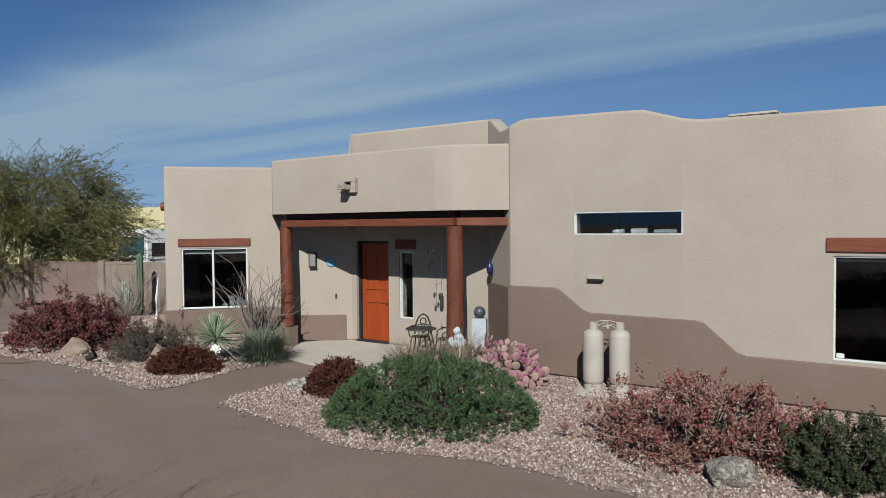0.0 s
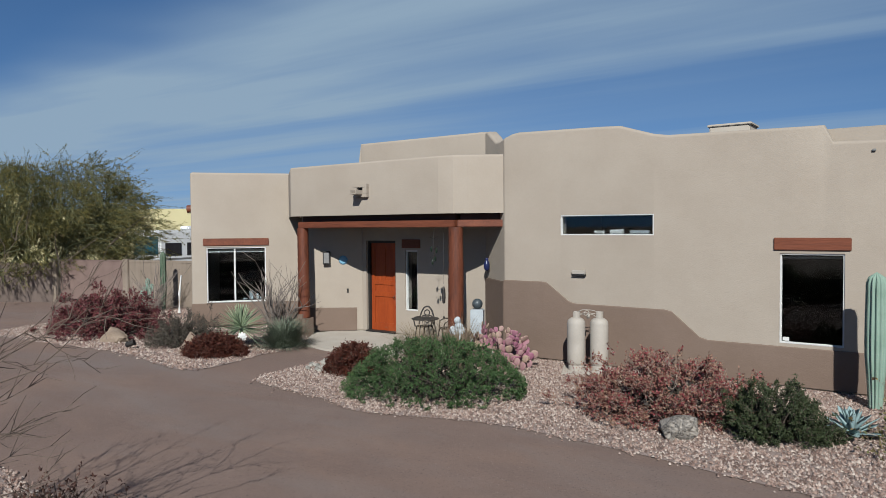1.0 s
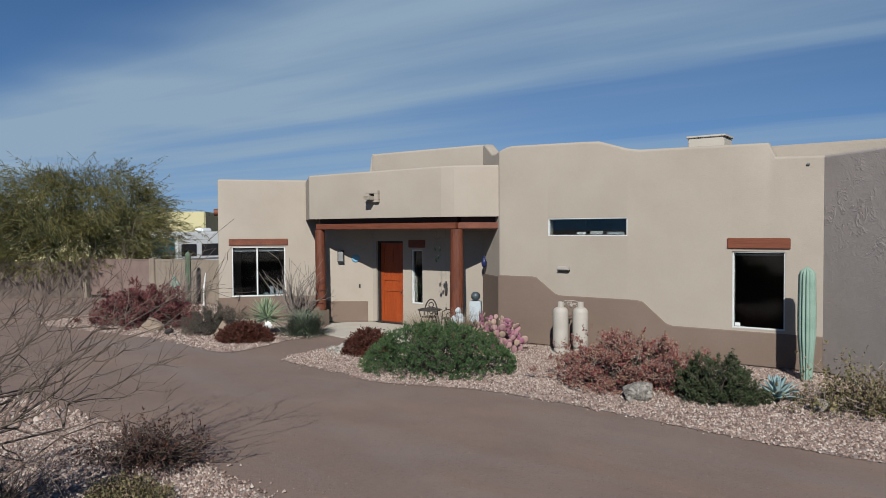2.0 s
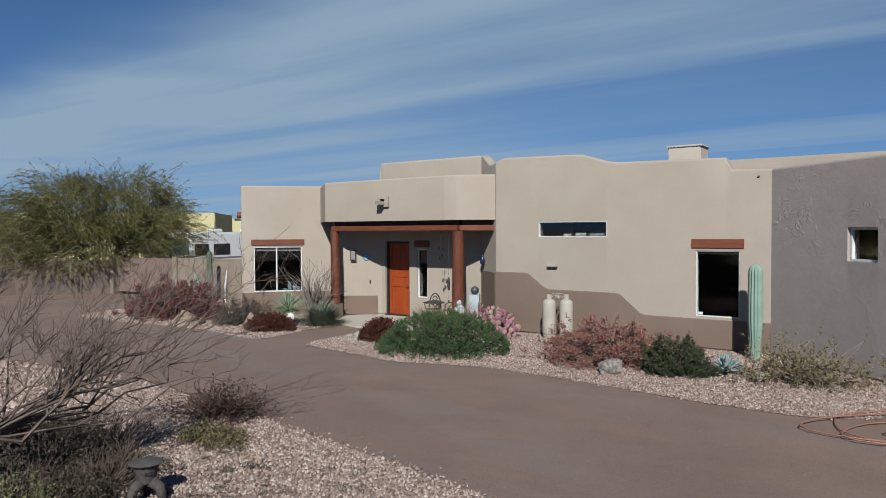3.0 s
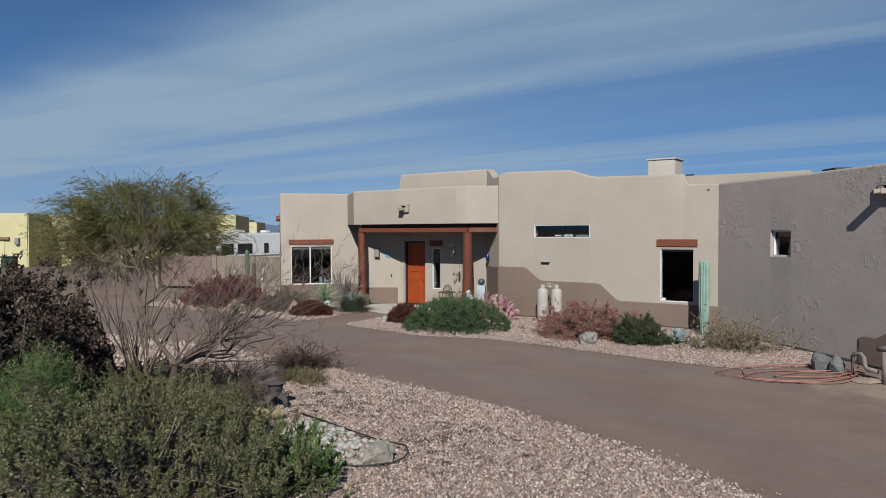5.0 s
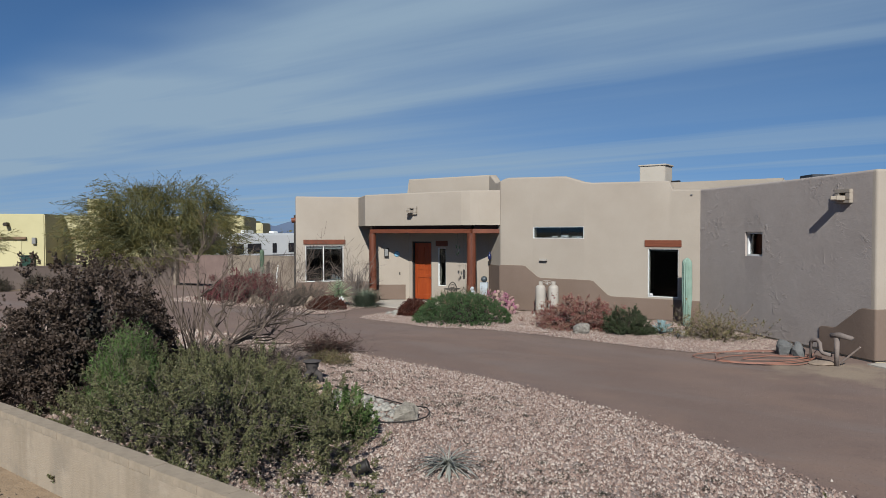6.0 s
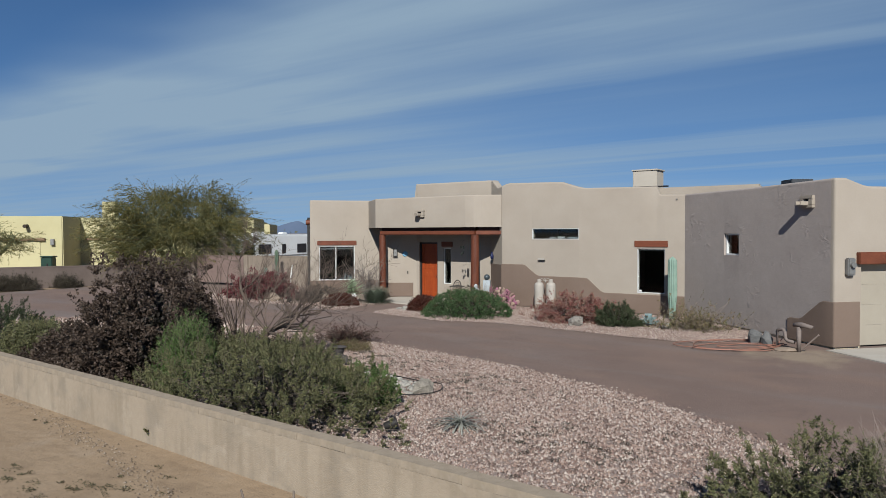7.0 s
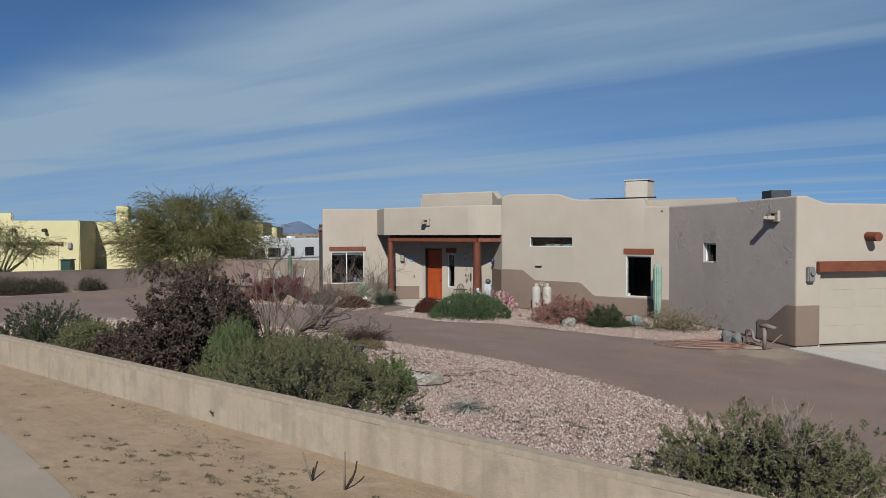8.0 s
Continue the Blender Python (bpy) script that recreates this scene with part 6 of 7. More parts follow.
for x0, y0, x1, y1 in ((-27.9, 13.22, -26.2, 13.64), (-26.15, 13.65, -24.6, 14.03)):
    a, b = Vector((x0, y0, 0)), Vector((x1, y1, 0))
    t = math.degrees(math.atan2(y1 - y0, x1 - x0))
    mid = (a + b) / 2
    leaf = box_part("gate_leaf", ((b - a).length, 0.03, 1.6), (mid.x, mid.y, 0.92), GATE_PAINT, gate, "", t)
    bm = bmesh.new()
    L = (b - a).length
    for sx, sz, ox, oz in ((L, 0.05, 0, 1.72), (L, 0.05, 0, 0.13), (0.05, 1.6, -L / 2, 0.92), (0.05, 1.6, L / 2, 0.92)):
        box(bm, (sx, 0.06, sz), (ox, 0, oz), 0, 0.005)
    bm.transform(Matrix.Translation((mid.x, mid.y, 0)) @ Matrix.Rotation(radians(t), 4, "Z"))
    part("frame", bm, GATE_PAINT, leaf)

# ---- neighbouring things ----
YELLOW = surface("stucco_yellow", (0.345, 0.312, 0.172), (0.395, 0.360, 0.205), 0.6, 10.0, 0.92, 0.2, 30.0)
YELLOW_DOOR = surface("door_yellow", (0.370, 0.335, 0.188), (0.405, 0.368, 0.210), 1.0, 10.0, 0.8, 0.1)
DARK_LOG = wood("log_dark", (0.012, 0.009, 0.006), (0.04, 0.028, 0.018), 0)
TAN_BAND = surface("band_tan", (0.12, 0.075, 0.045), (0.18, 0.12, 0.075), 2.0, 20.0, 0.85, 0.2)
yellow = thing("neighbour_house", (-55.0, 16.5, 0), "pale yellow stucco house with flat roof and garage doors", "house")
YT = 44.0
ya = Matrix.Translation((-52.9, 17.5, 0)) @ Matrix.Rotation(radians(YT), 4, "Z")


def on_yellow(name, size, at, material, label="", bevel=0.03, parent=None):
    bm = box(bmesh.new(), size, at, 0, bevel)
    bm.transform(ya)
    return part(name, bm, material, parent or yellow, label)


on_yellow("wall", (22.0, 12.0, 5.1), (-11.0, 6.0, 2.05), YELLOW, "yellow stucco garage wing", 0.08)
on_yellow("wall", (16.0, 10.0, 5.0), (7.6, 9.3, 2.05), YELLOW, "yellow stucco side wing", 0.08)
on_yellow("chimney", (1.15, 1.1, 1.9), (1.75, 7.2, 5.2), YELLOW, "square yellow chimney")
on_yellow("parapet", (4.0, 0.4, 0.9), (-8.8, 3.0, 4.9), YELLOW, "raised yellow parapet", 0.1)
for x0, x1, y in ((-16.5, -1.4, 0.0), (0.5, 9.0, 4.3)):
    on_yellow("band", (x1 - x0, 0.26, 0.22), ((x0 + x1) / 2, y - 0.09, 2.58), TAN_BAND, "brown timber band over the garage doors", 0.02)
    on_yellow("garage_door", (x1 - x0 - 0.8, 0.06, 2.7), ((x0 + x1) / 2, y - 0.02, 1.05), YELLOW_DOOR, "pale yellow garage door", 0.01)
for x, y in ((-5.4, -0.1), (-2.85, -0.1), (2.0, 4.2), (-8.2, -0.1)):
    bm = bmesh.new()
    tube(bm, [(x, y + 0.3, 3.75), (x, y - 0.45, 3.72)], 0.16, 10)
    bm.transform(ya)
    part("viga", bm, DARK_LOG, yellow, "dark projecting roof log")
on_yellow("wall_lamp", (0.3, 0.25, 0.55), (-0.8, -0.12, 2.35), GREY_METAL, "grey box on the wall", 0.03)

GREEN_PLASTIC = surface("green_plastic", (0.00605, 0.0227, 0.0151), (0.0126, 0.0378, 0.0252), 3.0, 20.0, 0.5, 0.05)
bin_ = thing("trash_bin", (-48.5, 14.2, 0), "dark green wheeled trash bin", "bin")
bm = box(bmesh.new(), (0.85, 0.75, 1.2), (-48.5, 14.2, 0.63), 40, 0.05)
part("body", bm, GREEN_PLASTIC, bin_)
box_part("lid", (1.0, 0.85, 0.10), (-48.5, 14.2, 1.27), GREEN_PLASTIC, bin_, "", 40, 0.03)
bm = bmesh.new()
tube(bm, [(-33.25, 6.9, -0.05), (-33.25, 6.9, 1.35)], 0.05, 8)
tagged(part("dark_post", bm, DARK), "thin dark metal post before the boundary wall", "post")

RV_WHITE = surface("rv_white", (0.493, 0.502, 0.493), (0.572, 0.581, 0.572), 0.8, 12.0, 0.4, 0.0)
TEAL_GLASS = surface("windshield_teal", (0.0072, 0.0432, 0.0648), (0.0144, 0.072, 0.0936), 1.0, 6.0, 0.12, 0.0)
RV_DARK = surface("rv_window", (0.00864, 0.00864, 0.0101), (0.0216, 0.0216, 0.0252), 2.0, 10.0, 0.15, 0.0)
rv = thing("motorhome", (-37.9, 28.8, 0), "white motorhome with dark windows parked behind the fence", "vehicle")
rm = Matrix.Translation((-36.9, 23.6, 0)) @ Matrix.Rotation(radians(97), 4, "Z")


def on_rv(name, size, at, material, label="", bevel=0.03, parent=None):
    bm = box(bmesh.new(), size, at, 0, bevel)
    bm.transform(rm)
    return part(name, bm, material, parent or rv, label)


on_rv("body", (10.8, 2.5, 2.45), (5.4, 1.25, 1.72), RV_WHITE, "", 0.12)
on_rv("windshield", (0.06, 2.2, 1.1), (-0.01, 1.25, 1.95), TEAL_GLASS, "teal reflecting windshield", 0.02)
for x, w in ((0.4, 1.25), (2.1, 1.55), (5.0, 0.5), (7.0, 1.25)):
    on_rv("window", (w, 0.05, 0.80), (x + w / 2, -0.01, 1.72), RV_DARK, "dark tinted window", 0.02)
on_rv("stripe", (10.3, 0.02, 0.10), (5.4, -0.008, 1.12), GREY_METAL, "grey stripe", 0.004)
on_rv("roof_unit", (0.9, 0.8, 0.28), (3.4, 1.25, 3.05), RV_WHITE, "roof air conditioner", 0.08)
on_rv("roof_unit", (0.6, 0.6, 0.22), (6.5, 1.25, 3.03), RV_WHITE, "", 0.06)
for x in (1.6, 7.0):
    for y in (0.18, 2.3):
        bm = bmesh.new()
        bmesh.ops.create_cone(bm, cap_ends=True, segments=20, radius1=0.46, radius2=0.46, depth=0.28, matrix=rm @ Matrix.Translation((x, y, 0.44)) @ Matrix.Rotation(radians(90), 4, "X"))
        part("wheel", bm, DARK, rv, "black tyre")
far_house = thing("distant_house", (-62.4, 46.0, 0), "pale yellow flat-roofed house far behind the trees", "house")
box_part("wall", (8.0, 6.0, 4.2), (-63.4, 45.0, 2.05), YELLOW, far_house, "", 40, 0.1)
box_part("roof_step", (3.0, 4.0, 0.35), (-62.4, 46.0, 4.25), YELLOW, far_house, "", 40, 0.1)
MOUNT = surface("mountain_haze", (0.055, 0.078, 0.120), (0.075, 0.098, 0.145), 0.004, 0.03, 1.0, 0.0)
bm = bmesh.new()
ridge = []
for k in range(900):
    a = radians(60 + 150 * k / 899)
    hgt = 10 + 9 * noise.noise(Vector((k * 0.014, 3, 0))) + 4 * noise.noise(Vector((k * 0.048, 8, 0))) + 5 * noise.noise(Vector((k * 0.27, 2, 0)))
    hgt += 30 * math.exp(-((math.degrees(a) - 137.2) / 1.15) ** 2) + 16 * math.exp(-((math.degrees(a) - 139.6) / 1.4) ** 2)
    d = 2300
    ridge.append((bm.verts.new((d * math.cos(a), d * math.sin(a), -3)), bm.verts.new((d * 1.02 * math.cos(a), d * 1.02 * math.sin(a), max(2.0, hgt)))))
for (a, b), (c, d) in zip(ridge, ridge[1:]):
    bm.faces.new((a, c, d, b))
tagged(part("mountains", bm, MOUNT, None, "", smooth=True), "hazy blue-grey desert mountains on the horizon", "mountains", kind="structure")
FAR_LEAF = foliage("leaf_far", [(0.036, 0.0432, 0.0216), (0.072, 0.072, 0.036), (0.0936, 0.0864, 0.0504)], 0.2)
r = np.random.default_rng(99)
n = 130
ang = np.radians(r.uniform(95, 172, n))
dist = r.uniform(75, 260, n)
c = np.stack([dist * np.cos(ang), dist * np.sin(ang), np.zeros(n)], 1)
sz = r.uniform(0.8, 2.2, n)
k = 70
b = c[:, None] + unit(r.normal(size=(n, k, 3))) * (sz[:, None, None] * r.uniform(0.4, 1.0, (n, k, 1))) * np.array([1.3, 1.3, 0.9]) + np.array([0, 0, 1.0]) * sz[:, None, None] * 0.8
b[..., 2] = np.abs(b[..., 2])
quads_far = leaf_quads(b.reshape(-1, 3), r.normal(size=(n * k, 3)), np.repeat(sz, k) * 0.32, np.repeat(sz, k) * 0.2, r)
tagged(quads("desert_scrub", quads_far, None, FAR_LEAF), "distant olive desert scrub", "scrub", kind="stuff")
palo_verde((-42.0, 6.6, 0), 3.0, 4.3, 1.6, 37, "small airy palo verde tree beyond the boundary wall", 60, 20, 9)


# ---- porch furniture and ornaments ----
def propane(at, label):
    root = thing("propane_tank", at, label, "tank", "propane tanks")
    x, y, z = at
    prof = [(0.165, 0.0), (0.165, 0.10), (0.150, 0.105), (0.150, 0.12), (0.172, 0.14), (0.186, 0.18), (0.187, 0.40), (0.187, 0.70), (0.187, 0.96), (0.180, 1.01), (0.155, 1.055), (0.11, 1.085), (0.05, 1.10), (0.0, 1.10)]
    part("cylinder", lathe(bmesh.new(), prof, at, 32), TANK, root, "cream painted steel cylinder", sharp=50)
    bm = bmesh.new()
    rings = []
    for rr, zz in ((0.085, 1.08), (0.085, 1.22), (0.078, 1.22), (0.078, 1.08)):
        rings.append([bm.verts.new((x + rr * math.cos(t), y + rr * math.sin(t), z + zz)) for t in np.linspace(-2.0, 2.6, 18)])
    for a, b in zip(rings, rings[1:] + rings[:1]):
        for i in range(17):
            bm.faces.new((a[i], a[i + 1], b[i + 1], b[i]))
    part("collar", bm, TANK, root, "open guard collar", smooth=True, sharp=40)
    bm = bmesh.new()
    lathe(bm, [(0.022, 1.09), (0.022, 1.15), (0.034, 1.155), (0.034, 1.18), (0.0, 1.182)], at, 12)
    part("valve", bm, GREY_METAL, root, "brass-grey valve")
    return root


propane((-3.86, 11.88, 0.0), "tall cream propane cylinder on a small pad")
propane((-3.43, 12.06, 0.0), "tall cream propane cylinder beside its twin")
tagged(box_part("tank_pad", (1.0, 0.95, 0.06), (-3.66, 11.97, -0.025), CONCRETE, None, "", 22, 0.01), "thin concrete pad under the propane tanks", "slab")
bm = bmesh.new()
for dz, ph in ((1.20, 0.0), (1.26, 0.9), (1.17, 2.0)):
    pts = [(-3.86 + 0.43 * f + 0.03 * math.sin(9 * f + ph), 11.88 + 0.18 * f + 0.03 * math.cos(8 * f + ph), dz - 0.04 + 0.05 * math.sin(math.pi * f) - 0.03 * f) for f in np.linspace(0, 1, 12)]
    tube(bm, pts, 0.007, 6)
loop = [(-3.66 + 0.05 * math.cos(t), 11.95 + 0.03 * math.sin(t), 1.19 + 0.05 * math.sin(t)) for t in np.linspace(0, 6.2, 14)]
tube(bm, loop, 0.007, 6)
box(bm, (0.07, 0.06, 0.10), (-3.63, 11.97, 1.13), 20, 0.015)
hose = part("gas_hose", bm, TANK, None, smooth=True)
tagged(hose, "pale gas hoses and regulator between the tanks", "hose")


def bistro_table(at):
    root = thing("bistro_table", at, "small round dark cast metal patio table", "table")
    x, y, z = at
    part("tabletop", lathe(bmesh.new(), [(0.0, 0.70), (0.33, 0.70), (0.345, 0.712), (0.335, 0.725), (0.0, 0.73)], at, 32), IRON, root, "", sharp=40)
    for k in range(3):
        a = 2.1 * k + 0.4
        bm = bmesh.new()
        tube(bm, [(x + 0.10 * math.cos(a), y + 0.10 * math.sin(a), z + 0.70), (x + 0.07 * math.cos(a), y + 0.07 * math.sin(a), z + 0.45), (x + 0.16 * math.cos(a), y + 0.16 * math.sin(a), z + 0.15), (x + 0.27 * math.cos(a), y + 0.27 * math.sin(a), z + 0.012)], 0.013, 8)
        part("leg", bm, IRON, root)
    return root


def bistro_chair(at, turn):
    root = thing("bistro_chair", at, "dark scrolled metal patio chair beside the table", "chair", "patio chairs")
    m = Matrix.Translation(at) @ Matrix.Rotation(radians(turn), 4, "Z")

    def add(name, bm):
        bm.transform(m)
        return part(name, bm, IRON, root, smooth=True)
    bm = bmesh.new()
    ring = [(0.21 * math.cos(t), 0.20 * math.sin(t), 0.44) for t in np.linspace(0, 2 * math.pi, 20)]
    tube(bm, ring, 0.012, 6)
    for o in (-0.14, -0.07, 0, 0.07, 0.14):
        tube(bm, [(o, -math.sqrt(0.2 ** 2 - o * o * 0.9), 0.44), (o, math.sqrt(0.2 ** 2 - o * o * 0.9), 0.44)], 0.006, 5)
        tube(bm, [(-math.sqrt(0.21 ** 2 - o * o), o, 0.44), (math.sqrt(0.21 ** 2 - o * o), o, 0.44)], 0.006, 5)
    add("seat", bm)
    bm = bmesh.new()
    arch = [(0.20 * math.cos(t), 0.20 + 0.05 * math.sin(t), 0.46 + 0.46 * max(0, math.sin(t))) for t in np.linspace(0, math.pi, 18)]
    tube(bm, arch, 0.021, 6)
    for cx, cz, rr in ((-0.08, 0.62, 0.065), (0.08, 0.62, 0.065), (0, 0.76, 0.07), (0, 0.55, 0.05)):
        tube(bm, [(cx + rr * math.cos(t), 0.235, cz + rr * math.sin(t)) for t in np.linspace(0, 2 * math.pi, 14)], 0.016, 5)
    add("backrest", bm)
    for sx in (-1, 1):
        for sy in (-1, 1):
            bm = bmesh.new()
            tube(bm, [(0.16 * sx, 0.15 * sy, 0.44), (0.19 * sx, 0.18 * sy, 0.22), (0.22 * sx, 0.22 * sy, 0.0)], 0.016, 6)
            add("leg", bm)
        bm = bmesh.new()
        tube(bm, [(0.18 * sx, 0.22, 0.66), (0.25 * sx, 0.0, 0.66), (0.25 * sx, -0.12, 0.60), (0.20 * sx, -0.15, 0.44)], 0.016, 6)
        add("armrest", bm)
    return root


bistro_table((-8.05, 12.25, 0.02))
bistro_chair((-8.45, 12.75, 0.02), 20)
bistro_chair((-7.75, 12.75, 0.02), -40)

PALE_STONE = surface("ornament_pale", (0.242, 0.27, 0.283), (0.334, 0.362, 0.369), 5.0, 30.0, 0.8, 0.2)
ped = thing("garden_pedestal", (-6.62, 12.4, 0.0), "pale blue-grey square pedestal with a dark striped ball", "ornament")
box_part("pedestal", (0.30, 0.30, 1.05), (-6.62, 12.4, 0.52), PALE_STONE, ped, "", 25, 0.015)
BALL = surface("ball_dark", (0.013, 0.0194, 0.0238), (0.069, 0.0822, 0.0864), 9.0, 30.0, 0.35, 0.1)
bm = bmesh.new()
bmesh.ops.create_uvsphere(bm, u_segments=20, v_segments=14, radius=0.125, matrix=Matrix.Translation((-6.62, 12.4, 1.17)))
part("ball", bm, BALL, ped, "dark glazed ball", smooth=True)
bm = bmesh.new()
sx, sy = -6.92, 12.02
for dx, dz, wx, wz in ((0.0, 0.18, 0.20, 0.22), (0.02, 0.40, 0.16, 0.14), (-0.02, 0.53, 0.19, 0.10), (-0.13, 0.60, 0.06, 0.07), (0.12, 0.58, 0.06, 0.06), (0.02, 0.66, 0.10, 0.10), (-0.01, 0.80, 0.085, 0.085)):
    bmesh.ops.create_icosphere(bm, subdivisions=3, radius=1, matrix=Matrix.Translation((sx + dx * 0.82, sy + dx * 0.57, dz)) @ Matrix.Rotation(radians(35), 4, "Z") @ Matrix.Diagonal((wx, wx * 0.8, wz, 1)))
box(bm, (0.36, 0.32, 0.10), (sx, sy, 0.03), 30, 0.02)
for v in bm.verts:
    v.co += Vector((1, 0.6, 0.5)) * 0.022 * noise.noise(v.co * 11.0) + Vector((0.4, -0.6, 0.3)) * 0.015 * noise.noise(v.co * 23.0)
tagged(part("garden_statue", bm, PALE_STONE, None, smooth=True), "weathered pale blue-grey stone garden statue", "statue")

BLUE = surface("ceramic_blue", (0.006, 0.008, 0.028), (0.018, 0.024, 0.085), 8.0, 40.0, 0.3, 0.05)
p = Vector((-6.80, 13.30, 0))
n = Vector((-0.658, -0.753, 0))
q = p + n * 0.10
bm = bmesh.new()
lathe(bm, [(0.03, 0.0), (0.065, 0.04), (0.078, 0.14), (0.06, 0.22), (0.03, 0.255), (0.045, 0.29), (0.03, 0.32), (0.0, 0.325)], (q.x, q.y, 1.90), 14)
tagged(part("wall_vase", bm, BLUE, None, smooth=True), "blue glazed vase hung on the porch side wall", "ornament")


def wall_block(name, seg, s, z, size, material, label, category, out=0.0, parent=None):
    bm = box(bmesh.new(), size, (0, -size[1] / 2 + out, 0), 0, min(size) * 0.2)
    bm.transform(on_wall(seg, s, 0, z))
    ob = part(name, bm, material, parent)
    return tagged(ob, label, category) if parent is None else ob


s = HP.at(3, x=-12.10)
lamp = thing("wall_lantern", on_wall(3, s, -0.06, 2.13).translation, "grey metal framed wall lantern on the porch wall", "lamp")
for size, dx, dz, mat_ in (((0.16, 0.11, 0.30), 0, 0, GREY_METAL), ((0.20, 0.13, 0.04), 0, 0.17, DARK), ((0.20, 0.13, 0.04), 0, -0.17, DARK), ((0.025, 0.125, 0.32), -0.085, 0, DARK), ((0.025, 0.125, 0.32), 0.085, 0, DARK)):
    bm = box(bmesh.new(), size, (dx, -0.065, dz), 0, 0.004)
    bm.transform(on_wall(3, s, 0, 2.13))
    part("lamp_frame" if mat_ is DARK else "diffuser", bm, mat_, lamp)
PLATE = surface("plate_blue", (0.0864, 0.202, 0.288), (0.144, 0.288, 0.374), 8.0, 30.0, 0.35, 0.05)
bm = bmesh.new()
bmesh.ops.create_cone(bm, cap_ends=True, segments=24, radius1=0.13, radius2=0.10, depth=0.03, matrix=on_wall(3, HP.at(3, x=-11.72), -0.02, 2.06) @ Matrix.Rotation(radians(90), 4, "X"))
tagged(part("wall_plate", bm, PLATE), "round light blue ceramic plate on the porch wall", "ornament")
wall_block("doorbell", 3, HP.at(3, x=-11.62), 1.18, (0.05, 0.02, 0.12), DARK, "small dark doorbell plate", "doorbell")
# hanging ornaments under the porch beam
bm = bmesh.new()
tube(bm, [(-7.45, 12.2, 2.98), (-7.45, 12.2, 1.62)], 0.004, 4)
lathe(bm, [(0.0, 1.14), (0.035, 1.17), (0.045, 1.3), (0.04, 1.48), (0.015, 1.56)], (-7.45, 12.2, 0.0), 8)
tube(bm, [(-7.45, 12.2, 1.0), (-7.45, 12.2, 0.82)], 0.004, 4)
box(bm, (0.05, 0.012, 0.07), (-7.45, 12.2, 0.80))
tagged(part("wind_bell", bm, IRON), "dark metal hanging bell below the porch beam", "ornament")
chime = thing("wind_chime", (-7.75, 12.2, 2.98), "thin dark wire wind chime with green glass bottles", "ornament")
bm = bmesh.new()
tube(bm, [(-7.75, 12.2, 2.98), (-7.75, 12.2, 2.05)], 0.004, 4)
for dz in (2.7, 2.45, 2.2):
    tube(bm, [(-7.85, 12.2, dz + 0.05), (-7.75, 12.2, dz), (-7.62, 12.2, dz + 0.07)], 0.005, 4)
part("wire", bm, DARK, chime)
BOTTLE = surface("bottle_green", (0.0036, 0.00768, 0.0042), (0.012, 0.0216, 0.0108), 6.0, 30.0, 0.15, 0.0)
for dx, dz in ((-0.06, 2.45), (0.05, 2.22), (-0.03, 2.14), (0.09, 2.42)):
    bm = bmesh.new()
    bmesh.ops.create_icosphere(bm, subdivisions=2, radius=0.045, matrix=Matrix.Translation((-7.75 + dx, 12.2, dz)) @ Matrix.Diagonal((0.6, 0.6, 1.6, 1)))
    part("bottle", bm, BOTTLE, chime, smooth=True)


def canale(seg_matrix, parent, label, reach=0.34):
    """A stucco surround with a projecting scupper spout."""
    bm = bmesh.new()
    for sx, sz, x, z in ((0.48, 0.09, 0, 0.125), (0.48, 0.08, 0, -0.13), (0.14, 0.17, -0.17, -0.005), (0.14, 0.17, 0.17, -0.005)):
        box(bm, (sx, 0.10, sz), (x, -0.045, z), 0, 0.008)
    bm.transform(seg_matrix)
    ob = part("scupper", bm, STUCCO, parent, label)
    bm = bmesh.new()
    box(bm, (0.20, reach, 0.025), (0, -reach / 2, -0.09), 0, 0.004)
    for x in (-0.09, 0.09):
        box(bm, (0.025, reach, 0.10), (x, -reach / 2, -0.04), 0, 0.004)
    bm.transform(seg_matrix)
    part("spout", bm, STUCCO, ob, "pale metal spout")
    bm = box(bmesh.new(), (0.16, 0.02, 0.15), (0, 0.0, 0.0))
    bm.transform(seg_matrix)
    part("opening", bm, DARK, ob, "dark drain opening")


canale(Matrix.Translation((-9.80, 11.92, 3.93)), house, "stucco roof drain surround on the porch fascia")
canale(on_wall(7, HP.at(7, x=6.17), 0, 3.90), house, "stucco roof drain surround on the garage side")
wall_block("vent_hood", 6, HP.at(6, x=-4.10), 1.985, (0.32, 0.07, 0.09), TANK, "", "", parent=house)["label"] = "small beige vent hood"
wall_block("vent_slot", 6, HP.at(6, x=-4.10), 1.925, (0.31, 0.075, 0.035), DARK, "", "", parent=house)
meter = wall_block("electric_meter", 8, S[8] + 0.42, 2.15, (0.24, 0.14, 0.46), GREY_METAL, "", "", parent=house)
meter["label"] = "grey electric meter box"
bm = bmesh.new()
bmesh.ops.create_cone(bm, cap_ends=True, segments=20, radius1=0.075, radius2=0.075, depth=0.08, matrix=on_wall(8, S[8] + 0.42, -0.17, 2.2) @ Matrix.Rotation(radians(90), 4, "X"))
part("meter_dial", bm, GREY_METAL, meter, "round meter face")
for ds in (2.48, 5.2):
    bm = bmesh.new()
    tube(bm, [(0, 0.2, 3.28), (0, -0.42, 3.26)], 0.14, 14)
    bm.transform(on_wall(8, S[8] + ds, 0, 0))
    part("viga", bm, TIMBER, house, "projecting round roof log", smooth=True, sharp=50)
bm = bmesh.new()
tube(bm, [(-16.5, 11.9, 3.62), (-16.78, 11.64, 3.60)], 0.12, 14)
